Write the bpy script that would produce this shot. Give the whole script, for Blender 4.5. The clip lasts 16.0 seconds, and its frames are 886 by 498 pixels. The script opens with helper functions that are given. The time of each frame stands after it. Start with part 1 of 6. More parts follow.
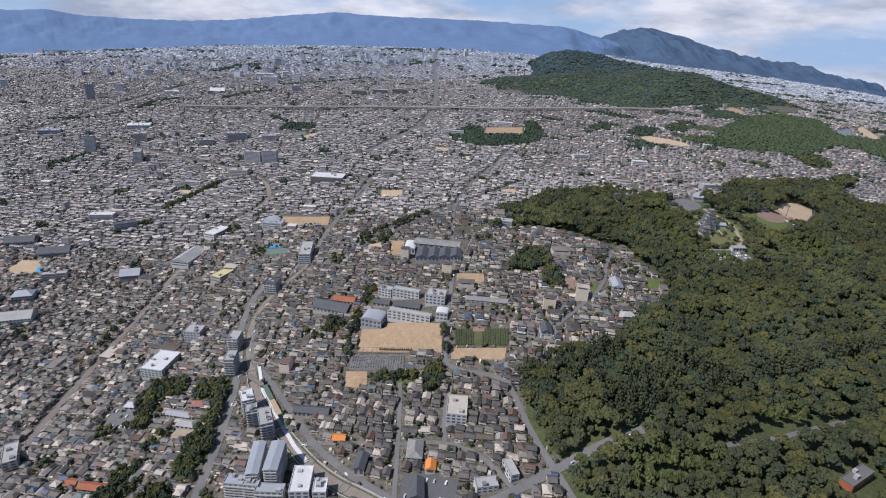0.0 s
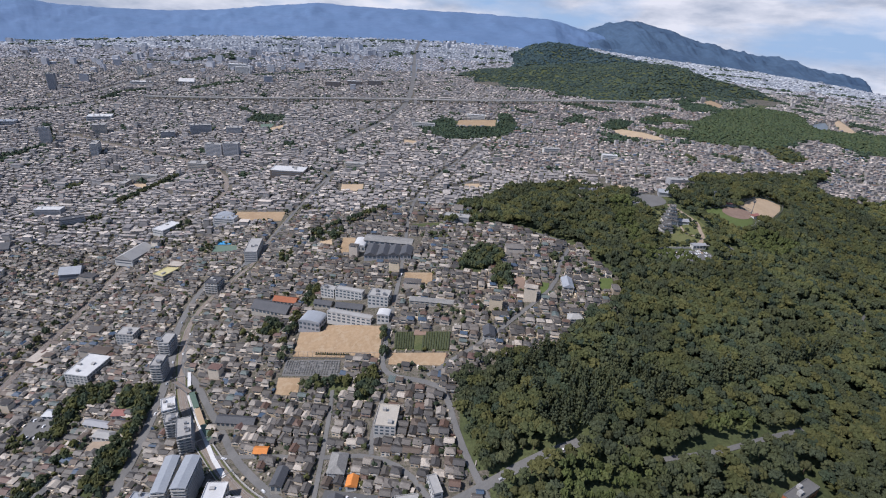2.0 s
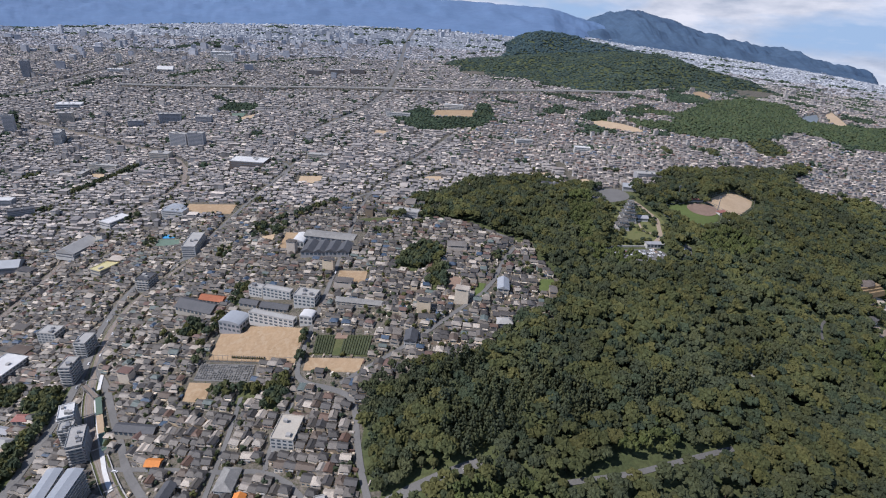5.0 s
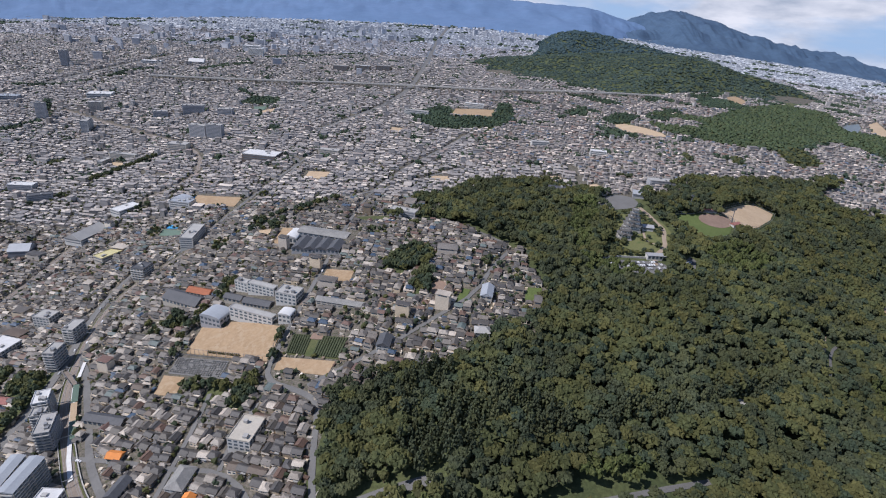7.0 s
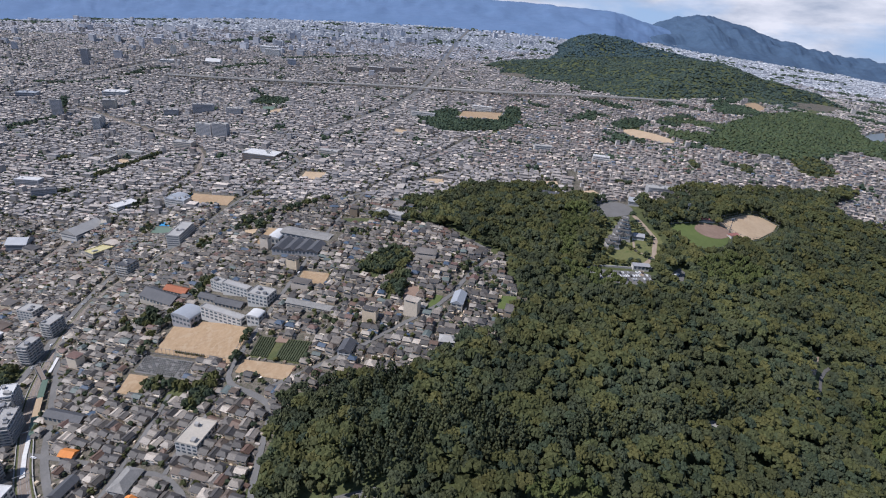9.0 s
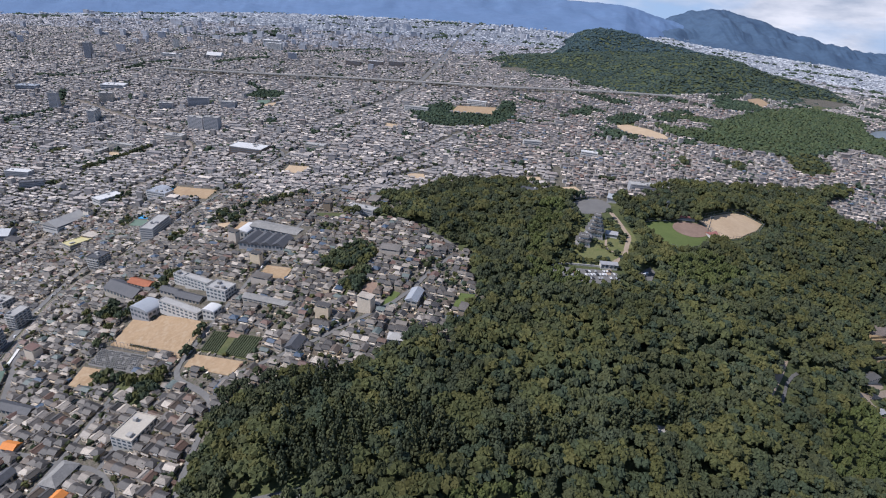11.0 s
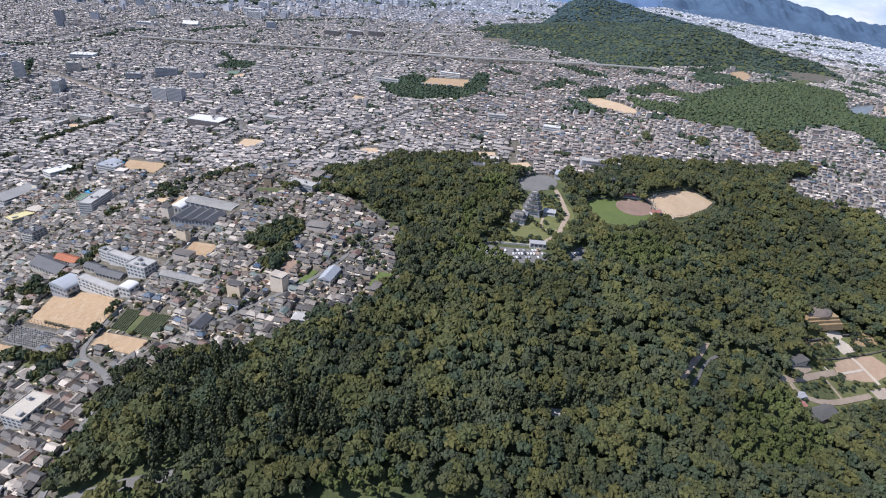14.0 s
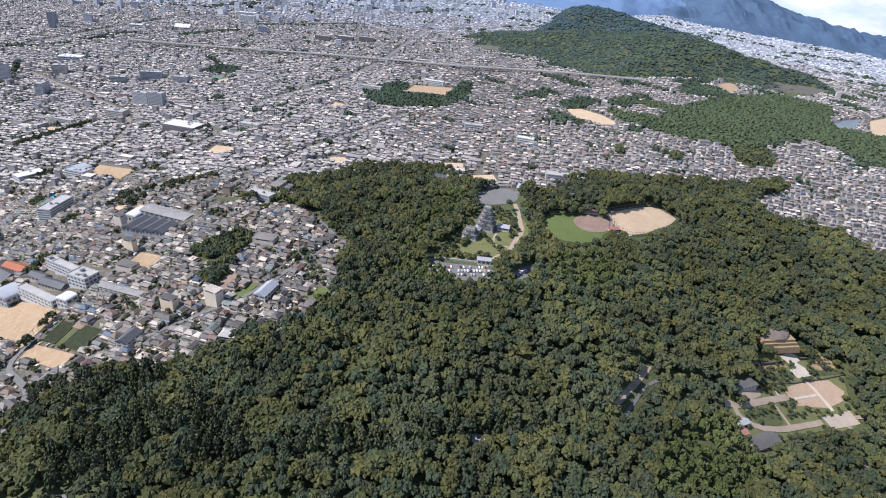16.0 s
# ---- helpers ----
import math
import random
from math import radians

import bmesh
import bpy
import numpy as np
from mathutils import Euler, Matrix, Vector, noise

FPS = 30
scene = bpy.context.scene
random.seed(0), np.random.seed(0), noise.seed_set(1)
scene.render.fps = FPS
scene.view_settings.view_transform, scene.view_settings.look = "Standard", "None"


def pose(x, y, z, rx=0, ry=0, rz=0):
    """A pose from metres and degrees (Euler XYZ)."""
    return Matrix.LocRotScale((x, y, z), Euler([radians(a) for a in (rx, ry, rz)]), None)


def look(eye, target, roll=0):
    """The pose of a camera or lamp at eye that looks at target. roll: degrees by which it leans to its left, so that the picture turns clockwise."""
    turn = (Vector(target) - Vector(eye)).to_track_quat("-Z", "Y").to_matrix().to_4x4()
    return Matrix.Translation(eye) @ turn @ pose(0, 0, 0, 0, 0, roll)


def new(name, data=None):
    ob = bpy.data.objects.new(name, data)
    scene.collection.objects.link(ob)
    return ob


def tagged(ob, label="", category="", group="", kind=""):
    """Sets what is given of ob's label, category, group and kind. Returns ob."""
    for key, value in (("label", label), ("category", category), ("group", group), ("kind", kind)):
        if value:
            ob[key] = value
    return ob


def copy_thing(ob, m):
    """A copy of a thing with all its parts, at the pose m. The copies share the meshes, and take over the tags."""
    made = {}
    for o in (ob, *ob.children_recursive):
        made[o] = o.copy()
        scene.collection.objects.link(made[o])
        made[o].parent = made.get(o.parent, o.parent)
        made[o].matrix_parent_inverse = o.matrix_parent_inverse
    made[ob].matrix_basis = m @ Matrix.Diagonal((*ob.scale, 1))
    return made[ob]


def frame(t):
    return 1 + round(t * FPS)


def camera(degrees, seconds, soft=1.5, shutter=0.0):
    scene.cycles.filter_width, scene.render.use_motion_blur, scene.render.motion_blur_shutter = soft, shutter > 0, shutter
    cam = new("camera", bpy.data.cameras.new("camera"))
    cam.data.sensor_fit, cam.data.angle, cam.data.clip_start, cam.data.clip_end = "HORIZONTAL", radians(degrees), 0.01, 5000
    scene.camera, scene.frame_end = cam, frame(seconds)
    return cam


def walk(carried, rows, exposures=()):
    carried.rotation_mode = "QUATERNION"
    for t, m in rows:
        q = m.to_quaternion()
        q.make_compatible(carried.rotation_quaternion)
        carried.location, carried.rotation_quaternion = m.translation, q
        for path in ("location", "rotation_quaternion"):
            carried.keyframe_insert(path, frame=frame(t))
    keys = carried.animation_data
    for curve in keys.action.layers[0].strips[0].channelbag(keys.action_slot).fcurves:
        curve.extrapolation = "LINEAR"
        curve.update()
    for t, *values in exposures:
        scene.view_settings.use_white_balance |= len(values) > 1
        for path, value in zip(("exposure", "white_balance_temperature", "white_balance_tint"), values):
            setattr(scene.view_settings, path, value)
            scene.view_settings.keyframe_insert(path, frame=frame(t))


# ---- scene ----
cam = camera(80.0, 16.0, soft=1.12)
# seconds, place in metres, turn in degrees
PATH = [
    (0.0, 0.01, 0.00, 315.53, 66.681, -2.664, 1.134),
    (0.5, 12.10, 8.58, 314.09, 66.524, -2.764, 0.748),
    (1.0, 24.97, 16.76, 312.52, 66.324, -2.879, 0.552),
    (1.5, 38.40, 24.49, 311.05, 66.126, -2.970, 0.391),
    (2.0, 51.46, 31.62, 309.85, 66.060, -3.053, 0.202),
    (2.5, 64.46, 38.48, 309.18, 66.099, -3.084, 0.094),
    (3.0, 77.52, 45.16, 308.81, 66.286, -3.252, 0.071),
    (3.5, 90.82, 51.45, 308.30, 66.311, -3.276, -0.026),
    (4.0, 103.82, 56.88, 307.29, 65.851, -3.214, -0.059),
    (4.5, 116.28, 61.77, 306.46, 65.349, -3.170, 0.251),
    (7.0, 174.91, 86.21, 306.70, 64.621, -3.931, 5.030),
    (7.5, 186.27, 91.01, 306.98, 64.655, -4.121, 6.261),
    (8.0, 197.65, 95.64, 307.06, 64.747, -4.272, 7.041),
    (8.5, 209.34, 100.25, 306.76, 64.757, -4.258, 7.529),
    (9.0, 221.31, 104.84, 306.24, 64.718, -4.190, 7.840),
    (11.5, 284.67, 125.73, 306.13, 63.836, -4.187, 9.653),
    (12.0, 296.92, 129.03, 306.01, 63.490, -4.207, 9.737),
    (12.5, 309.02, 132.10, 306.15, 63.078, -4.212, 9.636),
    (13.0, 321.85, 136.20, 307.15, 62.538, -4.249, 9.755),
    (13.5, 334.50, 141.30, 308.61, 61.935, -4.284, 9.812),
    (14.0, 347.14, 146.70, 310.72, 61.252, -4.316, 9.870),
    (14.5, 360.11, 151.93, 313.39, 60.757, -4.390, 9.973),
    (15.0, 373.57, 157.62, 316.39, 60.688, -4.574, 10.159),
    (15.5, 387.52, 163.42, 319.60, 61.152, -4.819, 10.512),
    (16.0, 401.77, 169.36, 322.86, 61.539, -4.935, 10.757),
]
walk(cam, [(t, pose(x, y, z, rx, ry, rz)) for t, x, y, z, rx, ry, rz in PATH],
     [(0.0, 0.14, 6050, 16), (4.5, 0.19, 6050, 16), (8.0, 0.19, 6000, 16), (11.5, 0.29, 6000, 16), (13.0, 0.50, 6000, 16), (14.5, 0.68, 6000, 16), (16.0, 0.75, 6000, 16)])

# ---- world, sun, exposure ----
SUN_AZ, SUN_EL = radians(250.0), radians(50.0)   # clockwise from the y axis
sun_dir = Vector((math.sin(SUN_AZ) * math.cos(SUN_EL), math.cos(SUN_AZ) * math.cos(SUN_EL), math.sin(SUN_EL)))
sun = new("sun", bpy.data.lights.new("sun", "SUN"))
sun.data.energy, sun.data.angle, sun.data.color = 3.85, radians(0.6), (1.0, 0.95, 0.87)
sun.matrix_world = look(sun_dir * 3000, (0, 0, 0))
scene.view_settings.exposure = 0.0


def node(nt, kind, values=()):
    n = nt.nodes.new(kind)
    for k, v in dict(values).items():
        n.inputs[k].default_value = v
    return n


def ramp(nt, fac, stops, constant=False):
    n = nt.nodes.new("ShaderNodeValToRGB")
    cr = n.color_ramp
    cr.interpolation = "CONSTANT" if constant else "LINEAR"
    while len(cr.elements) < len(stops):
        cr.elements.new(0.5)
    for e, (p, c) in zip(cr.elements, stops):
        e.position = p
        e.color = (*c, 1) if len(c) == 3 else c
    nt.links.new(fac, n.inputs[0])
    return n.outputs[0]


def mix(nt, mode, fac, a, b):
    n = nt.nodes.new("ShaderNodeMix")
    n.data_type, n.blend_type, n.clamp_factor = "RGBA", mode, True
    for sock, v in ((n.inputs[0], fac), (n.inputs[6], a), (n.inputs[7], b)):
        if isinstance(v, bpy.types.NodeSocket):
            nt.links.new(v, sock)
        else:
            sock.default_value = v if not isinstance(v, tuple) or len(v) == 4 else (*v, 1)
    return n.outputs[2]


world = bpy.data.worlds.new("sky")
scene.world = world
world.use_nodes = True
wt = world.node_tree
wt.nodes.clear()
sky = node(wt, "ShaderNodeTexSky")
sky.sky_type, sky.sun_disc, sky.sun_elevation, sky.sun_rotation = "NISHITA", False, SUN_EL, SUN_AZ
sky.altitude, sky.air_density, sky.dust_density, sky.ozone_density = 400, 1.0, 0.1, 2.5
coord = node(wt, "ShaderNodeTexCoord")
stretch = node(wt, "ShaderNodeMapping", {"Scale": (2.6, 2.6, 9.0)})
wt.links.new(coord.outputs["Generated"], stretch.inputs[0])
cloud_noise = node(wt, "ShaderNodeTexNoise", {"Scale": 1.5, "Detail": 7.0, "Roughness": 0.52, "Distortion": 0.1})
wt.links.new(stretch.outputs[0], cloud_noise.inputs["Vector"])
cover = ramp(wt, cloud_noise.outputs[0], [(0.38, (0, 0, 0)), (0.55, (1, 1, 1))])
shade_noise = node(wt, "ShaderNodeTexNoise", {"Scale": 2.6, "Detail": 8.0, "Roughness": 0.58})
wt.links.new(stretch.outputs[0], shade_noise.inputs["Vector"])
cloud_colour = ramp(wt, shade_noise.outputs[0], [(0.36, (3.5, 4.05, 4.9)), (0.62, (7.5, 7.6, 7.9))])
# clouds bank up towards the horizon and thin out overhead
height = node(wt, "ShaderNodeSeparateXYZ")
wt.links.new(coord.outputs["Generated"], height.inputs[0])
thin = ramp(wt, height.outputs[2], [(0.05, (1, 1, 1)), (0.45, (0.12, 0.12, 0.12))])
cover = mix(wt, "MULTIPLY", 1.0, cover, thin)
low_sky = ramp(wt, height.outputs[2], [(0.0, (3.4, 4.8, 6.6)), (0.12, (2.5, 4.2, 6.8)), (0.35, (1.9, 3.6, 6.6))])
clear = mix(wt, "MIX", ramp(wt, height.outputs[2], [(0.1, (1, 1, 1)), (0.35, (0, 0, 0))]), sky.outputs[0], low_sky)
sky_colour = mix(wt, "MIX", cover, clear, cloud_colour)
bg = node(wt, "ShaderNodeBackground", {"Strength": 0.095})
wt.links.new(sky_colour, bg.inputs[0])
wt.links.new(bg.outputs[0], node(wt, "ShaderNodeOutputWorld").inputs[0])


# ---- materials ----
def surf(name, stops, rand="", rough=0.85, big=0.02, fine=0.6, vary=0.25, bump=0.3, metal=0.0, spec=0.3, dirt=None):
    """A surface with colours picked by object or island, stained at a large scale and grained at a small one."""
    m = bpy.data.materials.new(name)
    m.use_nodes = True
    nt = m.node_tree
    nt.nodes.clear()
    out = node(nt, "ShaderNodeOutputMaterial")
    bsdf = node(nt, "ShaderNodeBsdfPrincipled", {"Roughness": rough, "Metallic": metal, "Specular IOR Level": spec})
    nt.links.new(bsdf.outputs[0], out.inputs[0])
    tc = node(nt, "ShaderNodeTexCoord")
    def grain(scale, detail):
        n = node(nt, "ShaderNodeTexNoise", {"Scale": scale, "Detail": detail, "Roughness": 0.65})
        nt.links.new(tc.outputs["Object"], n.inputs["Vector"])
        return n.outputs[0]
    b, f = grain(big, 4.0), grain(fine, 5.0)
    if rand == "tree":
        tint = node(nt, "ShaderNodeAttribute")
        tint.attribute_name = "tint"
        pick = tint.outputs["Fac"]
    elif rand == "object":
        pick = node(nt, "ShaderNodeObjectInfo").outputs["Random"]
    elif rand == "island":
        pick = node(nt, "ShaderNodeNewGeometry").outputs["Random Per Island"]
    else:
        pick = b
    if rand:
        k = len(stops)
        col = ramp(nt, pick, [(i / k, c) for i, c in enumerate(stops)], constant=True)
    else:
        col = ramp(nt, pick, [(0.3 + 0.4 * i / max(1, len(stops) - 1), c) for i, c in enumerate(stops)])
    lo, hi = 1 - vary, 1 + vary
    col = mix(nt, "MULTIPLY", 1.0, col, ramp(nt, f, [(0.3, (lo, lo, lo)), (0.7, (hi, hi, hi))]))
    if rand:
        col = mix(nt, "MULTIPLY", 1.0, col, ramp(nt, b, [(0.35, (1 - vary * .6,) * 3), (0.65, (1 + vary * .6,) * 3)]))
    if dirt:
        col = mix(nt, "MIX", ramp(nt, grain(big * 5, 6.0), [(0.52, (0, 0, 0)), (0.62, (1, 1, 1))]), col, dirt)
    nt.links.new(col, bsdf.inputs["Base Color"])
    if bump:
        bp = node(nt, "ShaderNodeBump", {"Strength": bump, "Distance": 0.3})
        nt.links.new(f, bp.inputs["Height"])
        nt.links.new(bp.outputs[0], bsdf.inputs["Normal"])
    return m


GREYS = [(0.069, 0.063, 0.058), (0.092, 0.083, 0.074), (0.114, 0.102, 0.090), (0.078, 0.072, 0.068), (0.156, 0.138, 0.120), (0.133, 0.118, 0.103), (0.099, 0.087, 0.074), (0.208, 0.182, 0.155),
         (0.060, 0.055, 0.052), (0.312, 0.276, 0.235), (0.120, 0.091, 0.070), (0.177, 0.158, 0.138), (0.458, 0.399, 0.331), (0.088, 0.082, 0.078), (0.260, 0.227, 0.189), (0.135, 0.084, 0.061)]
MUTED = [(.14, .085, .068), (.055, .085, .130), (.115, .14, .13)]
PALE = [(0.612, 0.529, 0.419), (0.459, 0.387, 0.296), (0.775, 0.691, 0.573), (0.337, 0.274, 0.205), (0.530, 0.465, 0.391), (0.235, 0.183, 0.132), (0.632, 0.519, 0.373), (0.408, 0.367, 0.319)]
M = {
    "roof": surf("roof_tiles", GREYS + GREYS[:13] + MUTED, "island", 0.6, 0.05, 1.5, 0.30, 0.4, spec=0.4),
    "roof_one": surf("roof_tiles_single", GREYS, "object", 0.6, 0.3, 1.5, 0.30, 0.4, spec=0.4),
    "wall": surf("rendered_walls", PALE, "island", 0.9, 0.05, 0.7, 0.12, 0.1),
    "wall_one": surf("rendered_wall_single", PALE, "object", 0.9, 0.2, 0.8, 0.12, 0.1),
    "ground": surf("town_ground", [(.08, .07, .057), (.16, .14, .115), (.095, .085, .07), (.18, .153, .122)], "", 0.95, 0.11, 0.5, 0.3, 0.3, dirt=(.055, .062, .028)),
    "forest_floor": surf("forest_floor", [(.053, .069, .029), (.095, .105, .043)], "", 0.95, 0.03, 0.4, 0.35, 0.5),
    "asphalt": surf("asphalt", [(.13, .127, .122), (.175, .17, .163)], "", 0.9, 0.05, 0.8, 0.1, 0.1),
    "asphalt_dark": surf("asphalt_dark", [(.085, .085, .088), (.11, .11, .11)], "", 0.9, 0.05, 0.8, 0.12, 0.1),
    "ballast": surf("track_ballast", [(.196, .161, .133), (.259, .217, .182)], "", 0.95, 0.08, 1.2, 0.25, 0.3),
    "concrete": surf("pale_concrete", [(.33, .32, .305), (.43, .42, .395)], "", 0.9, 0.06, 0.8, 0.1, 0.1),
    "white": surf("white_membrane", [(.54, .535, .52), (.64, .635, .62)], "", 0.75, 0.1, 0.9, 0.06, 0.05),
    "sand": surf("beaten_sand", [(.285, .195, .112), (.36, .255, .155), (.31, .215, .13)], "", 0.95, 0.03, 0.3, 0.12, 0.1, dirt=(.38, .285, .185)),
    "sand_pale": surf("pale_sand", [(.42, .31, .20), (.50, .38, .255)], "", 0.95, 0.05, 0.3, 0.08, 0.1),
    "clay": surf("brown_clay", [(.21, .145, .11), (.27, .19, .145)], "", 0.95, 0.06, 0.4, 0.12, 0.1),
    "turf": surf("outfield_turf", [(.085, .115, .035), (.115, .145, .045)], "", 0.95, 0.04, 0.5, 0.12, 0.2),
    "grass": surf("rough_grass", [(.055, .075, .026), (.10, .105, .045), (.075, .09, .032)], "", 0.95, 0.06, 0.6, 0.25, 0.4),
    "court": surf("green_court", [(.10, .15, .115), (.13, .18, .14)], "", 0.8, 0.05, 0.5, 0.1, 0.05),
    "pool": surf("blue_sheet", [(.05, .28, .55), (.08, .36, .62)], "", 0.5, 0.05, 0.5, 0.12, 0.05),
    "metal_blue": surf("blue_grey_metal_roof", [(.300, .319, .341), (.375, .389, .407)], "", 0.45, 0.05, 0.6, 0.08, 0.1, spec=0.5),
    "roof_dark": surf("dark_roof", [(.075, .078, .085), (.105, .105, .11)], "", 0.65, 0.08, 0.7, 0.15, 0.15),
    "rust": surf("rust_roof", [(.30, .10, .05), (.38, .14, .07)], "", 0.75, 0.08, 0.6, 0.15, 0.1),
    "orange": surf("orange_roof", [(.62, .22, .05), (.70, .26, .07)], "", 0.7, 0.1, 0.6, 0.1, 0.1),
    "plaster": surf("white_plaster", [(.50, .49, .46), (.58, .57, .54)], "", 0.85, 0.1, 0.7, 0.06, 0.05),
    "tile_wall": surf("grey_tile_wall", [(.30, .30, .31), (.37, .37, .38)], "", 0.7, 0.08, 0.7, 0.1, 0.1),
    "castle_tile": surf("castle_roof_tiles", [(.095, .090, .084), (.130, .124, .116)], "", 0.6, 0.1, 0.9, 0.15, 0.2, spec=0.4),
    "castle_white": surf("castle_white_plaster", [(.62, .60, .56), (.70, .68, .64)], "", 0.85, 0.1, 0.7, 0.05, 0.05),
    "beige_wall": surf("beige_wall", [(.42, .38, .32), (.50, .46, .39)], "", 0.85, 0.08, 0.7, 0.1, 0.1),
    "glass": surf("dark_window_glass", [(.052, .065, .078), (.104, .130, .156)], "", 0.15, 0.3, 0.6, 0.2, 0.0, spec=0.6),
    "water": surf("pond_water", [(.14, .16, .165), (.17, .19, .195)], "", 0.4, 0.01, 0.2, 0.1, 0.05, spec=0.5),
    "steel": surf("grey_steel", [(.25, .25, .25), (.33, .33, .33)], "", 0.5, 0.2, 0.8, 0.1, 0.05, metal=0.5),
    "bark": surf("bark", [(.09, .065, .045), (.14, .10, .07)], "", 0.95, 0.4, 2.0, 0.25, 0.4),
    "stone": surf("grey_stone", [(.20, .195, .185), (.30, .29, .27)], "", 0.9, 0.1, 0.9, 0.2, 0.3),
    # both mountain colours have the blue of distance haze put into them
    "mountain": surf("mountain_haze_blue", [(.047, .085, .145), (.062, .105, .168), (.039, .072, .128)], "", 0.95, 0.004, 0.03, 0.16, 0.0),
    "mountain_far": surf("range_haze_blue", [(.108, .180, .305), (.127, .200, .335)], "", 0.95, 0.003, 0.02, 0.07, 0.0),
    "red_seat": surf("red_brown_roof", [(.30, .13, .11), (.36, .17, .14)], "", 0.8, 0.1, 0.6, 0.12, 0.1),
    "car": surf("car_paint", [(.7, .7, .7), (.05, .05, .055), (.4, .41, .42), (.75, .75, .74), (.12, .15, .22), (.3, .05, .04)], "island", 0.35, 1.0, 2.0, 0.05, 0.0, spec=0.5),
}


def foliage(name, stops, rand="tree", fine=0.5, bump=1.0, vary=0.36):
    """Leaf crowns: a rough surface that lets some light through."""
    m = surf(name, stops, rand, 0.8, 0.012, fine, vary, bump, spec=0.12)
    nt = m.node_tree
    bsdf = next(n for n in nt.nodes if n.type == "BSDF_PRINCIPLED")
    out = next(n for n in nt.nodes if n.type == "OUTPUT_MATERIAL")
    thin = node(nt, "ShaderNodeBsdfTranslucent")
    nt.links.new(bsdf.inputs["Base Color"].links[0].from_socket, thin.inputs[0])
    both = node(nt, "ShaderNodeMixShader", {0: 0.2})
    nt.links.new(bsdf.outputs[0], both.inputs[1])
    nt.links.new(thin.outputs[0], both.inputs[2])
    nt.links.new(both.outputs[0], out.inputs[0])
    return m


M["leaf"] = foliage("broadleaf_crowns", [(0.057, 0.074, 0.043), (0.072, 0.081, 0.038), (0.095, 0.098, 0.038), (0.059, 0.077, 0.046), (0.080, 0.086, 0.038), (0.051, 0.068, 0.043), (0.101, 0.103, 0.038), (0.069, 0.083, 0.043)])
M["leaf_light"] = foliage("light_broad_crowns", [(0.096, 0.098, 0.038), (0.086, 0.093, 0.038), (0.108, 0.105, 0.040), (0.081, 0.091, 0.039)])
M["leaf_one"] = foliage("broadleaf_crown_single", [(0.076, 0.078, 0.037), (0.068, 0.074, 0.037), (0.088, 0.090, 0.037), (0.060, 0.071, 0.037), (0.072, 0.080, 0.039)], "object")
M["leaf_dark"] = foliage("conifer_crowns", [(0.069, 0.080, 0.045), (0.078, 0.089, 0.045), (0.062, 0.074, 0.044), (0.084, 0.091, 0.045)])
M["leaf_bamboo"] = foliage("bamboo_crowns", [(0.093, 0.111, 0.038), (0.110, 0.124, 0.046), (0.081, 0.098, 0.037)])
# crowns of far trees are greened bluer to paint in the haze
M["leaf_far"] = foliage("far_crowns_hazed", [(.052, .077, .050), (.060, .087, .055), (.044, .067, .047), (.068, .093, .056)], fine=0.2)
# roof greys lifted and flattened: a first veil of haze, in the colour
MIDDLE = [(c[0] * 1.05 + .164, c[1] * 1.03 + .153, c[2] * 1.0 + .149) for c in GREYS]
M["roof_mid"] = surf("middle_roofs_hazed", MIDDLE + MIDDLE[:14], "island", 0.6, 0.03, 0.5, 0.15, 0.1, spec=0.4)
# far roofs carry pale blue haze in their base colours
M["roof_far"] = surf("far_roofs_hazed", [(0.324, 0.344, 0.375), (0.363, 0.383, 0.414), (0.310, 0.328, 0.359), (0.425, 0.447, 0.470), (0.350, 0.362, 0.386), (0.523, 0.539, 0.557), (0.328, 0.349, 0.378), (0.390, 0.413, 0.438), (0.293, 0.310, 0.343), (0.611, 0.625, 0.637)], "island", 0.7, 0.01, 0.2, 0.1, 0.0)
# MIDDLE paled and blued again, painting in more haze before the far town
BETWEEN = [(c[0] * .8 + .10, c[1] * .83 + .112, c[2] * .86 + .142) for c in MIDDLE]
M["roof_between"] = surf("between_roofs_hazed", BETWEEN + BETWEEN[:13], "island", 0.7, 0.02, 0.3, 0.12, 0.0)
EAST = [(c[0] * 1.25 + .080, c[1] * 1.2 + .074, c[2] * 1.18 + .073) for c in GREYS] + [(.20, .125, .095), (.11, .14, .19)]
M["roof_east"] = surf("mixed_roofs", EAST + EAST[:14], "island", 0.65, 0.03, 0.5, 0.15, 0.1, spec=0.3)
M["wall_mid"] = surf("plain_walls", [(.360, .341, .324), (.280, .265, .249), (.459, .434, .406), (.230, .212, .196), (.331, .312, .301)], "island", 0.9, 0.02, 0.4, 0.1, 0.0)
# far walls are haze-tinted like the far roofs
M["wall_far"] = surf("far_walls_hazed", [(.413, .425, .458), (.369, .383, .414), (.465, .478, .511), (.339, .351, .382)], "island", 0.9, 0.01, 0.2, 0.1, 0.0)
# haze over the hills is mixed into these greens, bluest on the back hill
M["leaf_ridge"] = foliage("ridge_crowns_hazed", [(0.058, 0.084, 0.072), (0.070, 0.098, 0.074), (0.052, 0.077, 0.070), (0.082, 0.108, 0.073)], fine=0.2, bump=0.4, vary=0.18)
M["leaf_back"] = foliage("hill_crowns_hazed", [(0.057, 0.092, 0.101), (0.067, 0.103, 0.106), (0.052, 0.085, 0.097), (0.075, 0.110, 0.106)], fine=0.2, bump=0.4, vary=0.18)
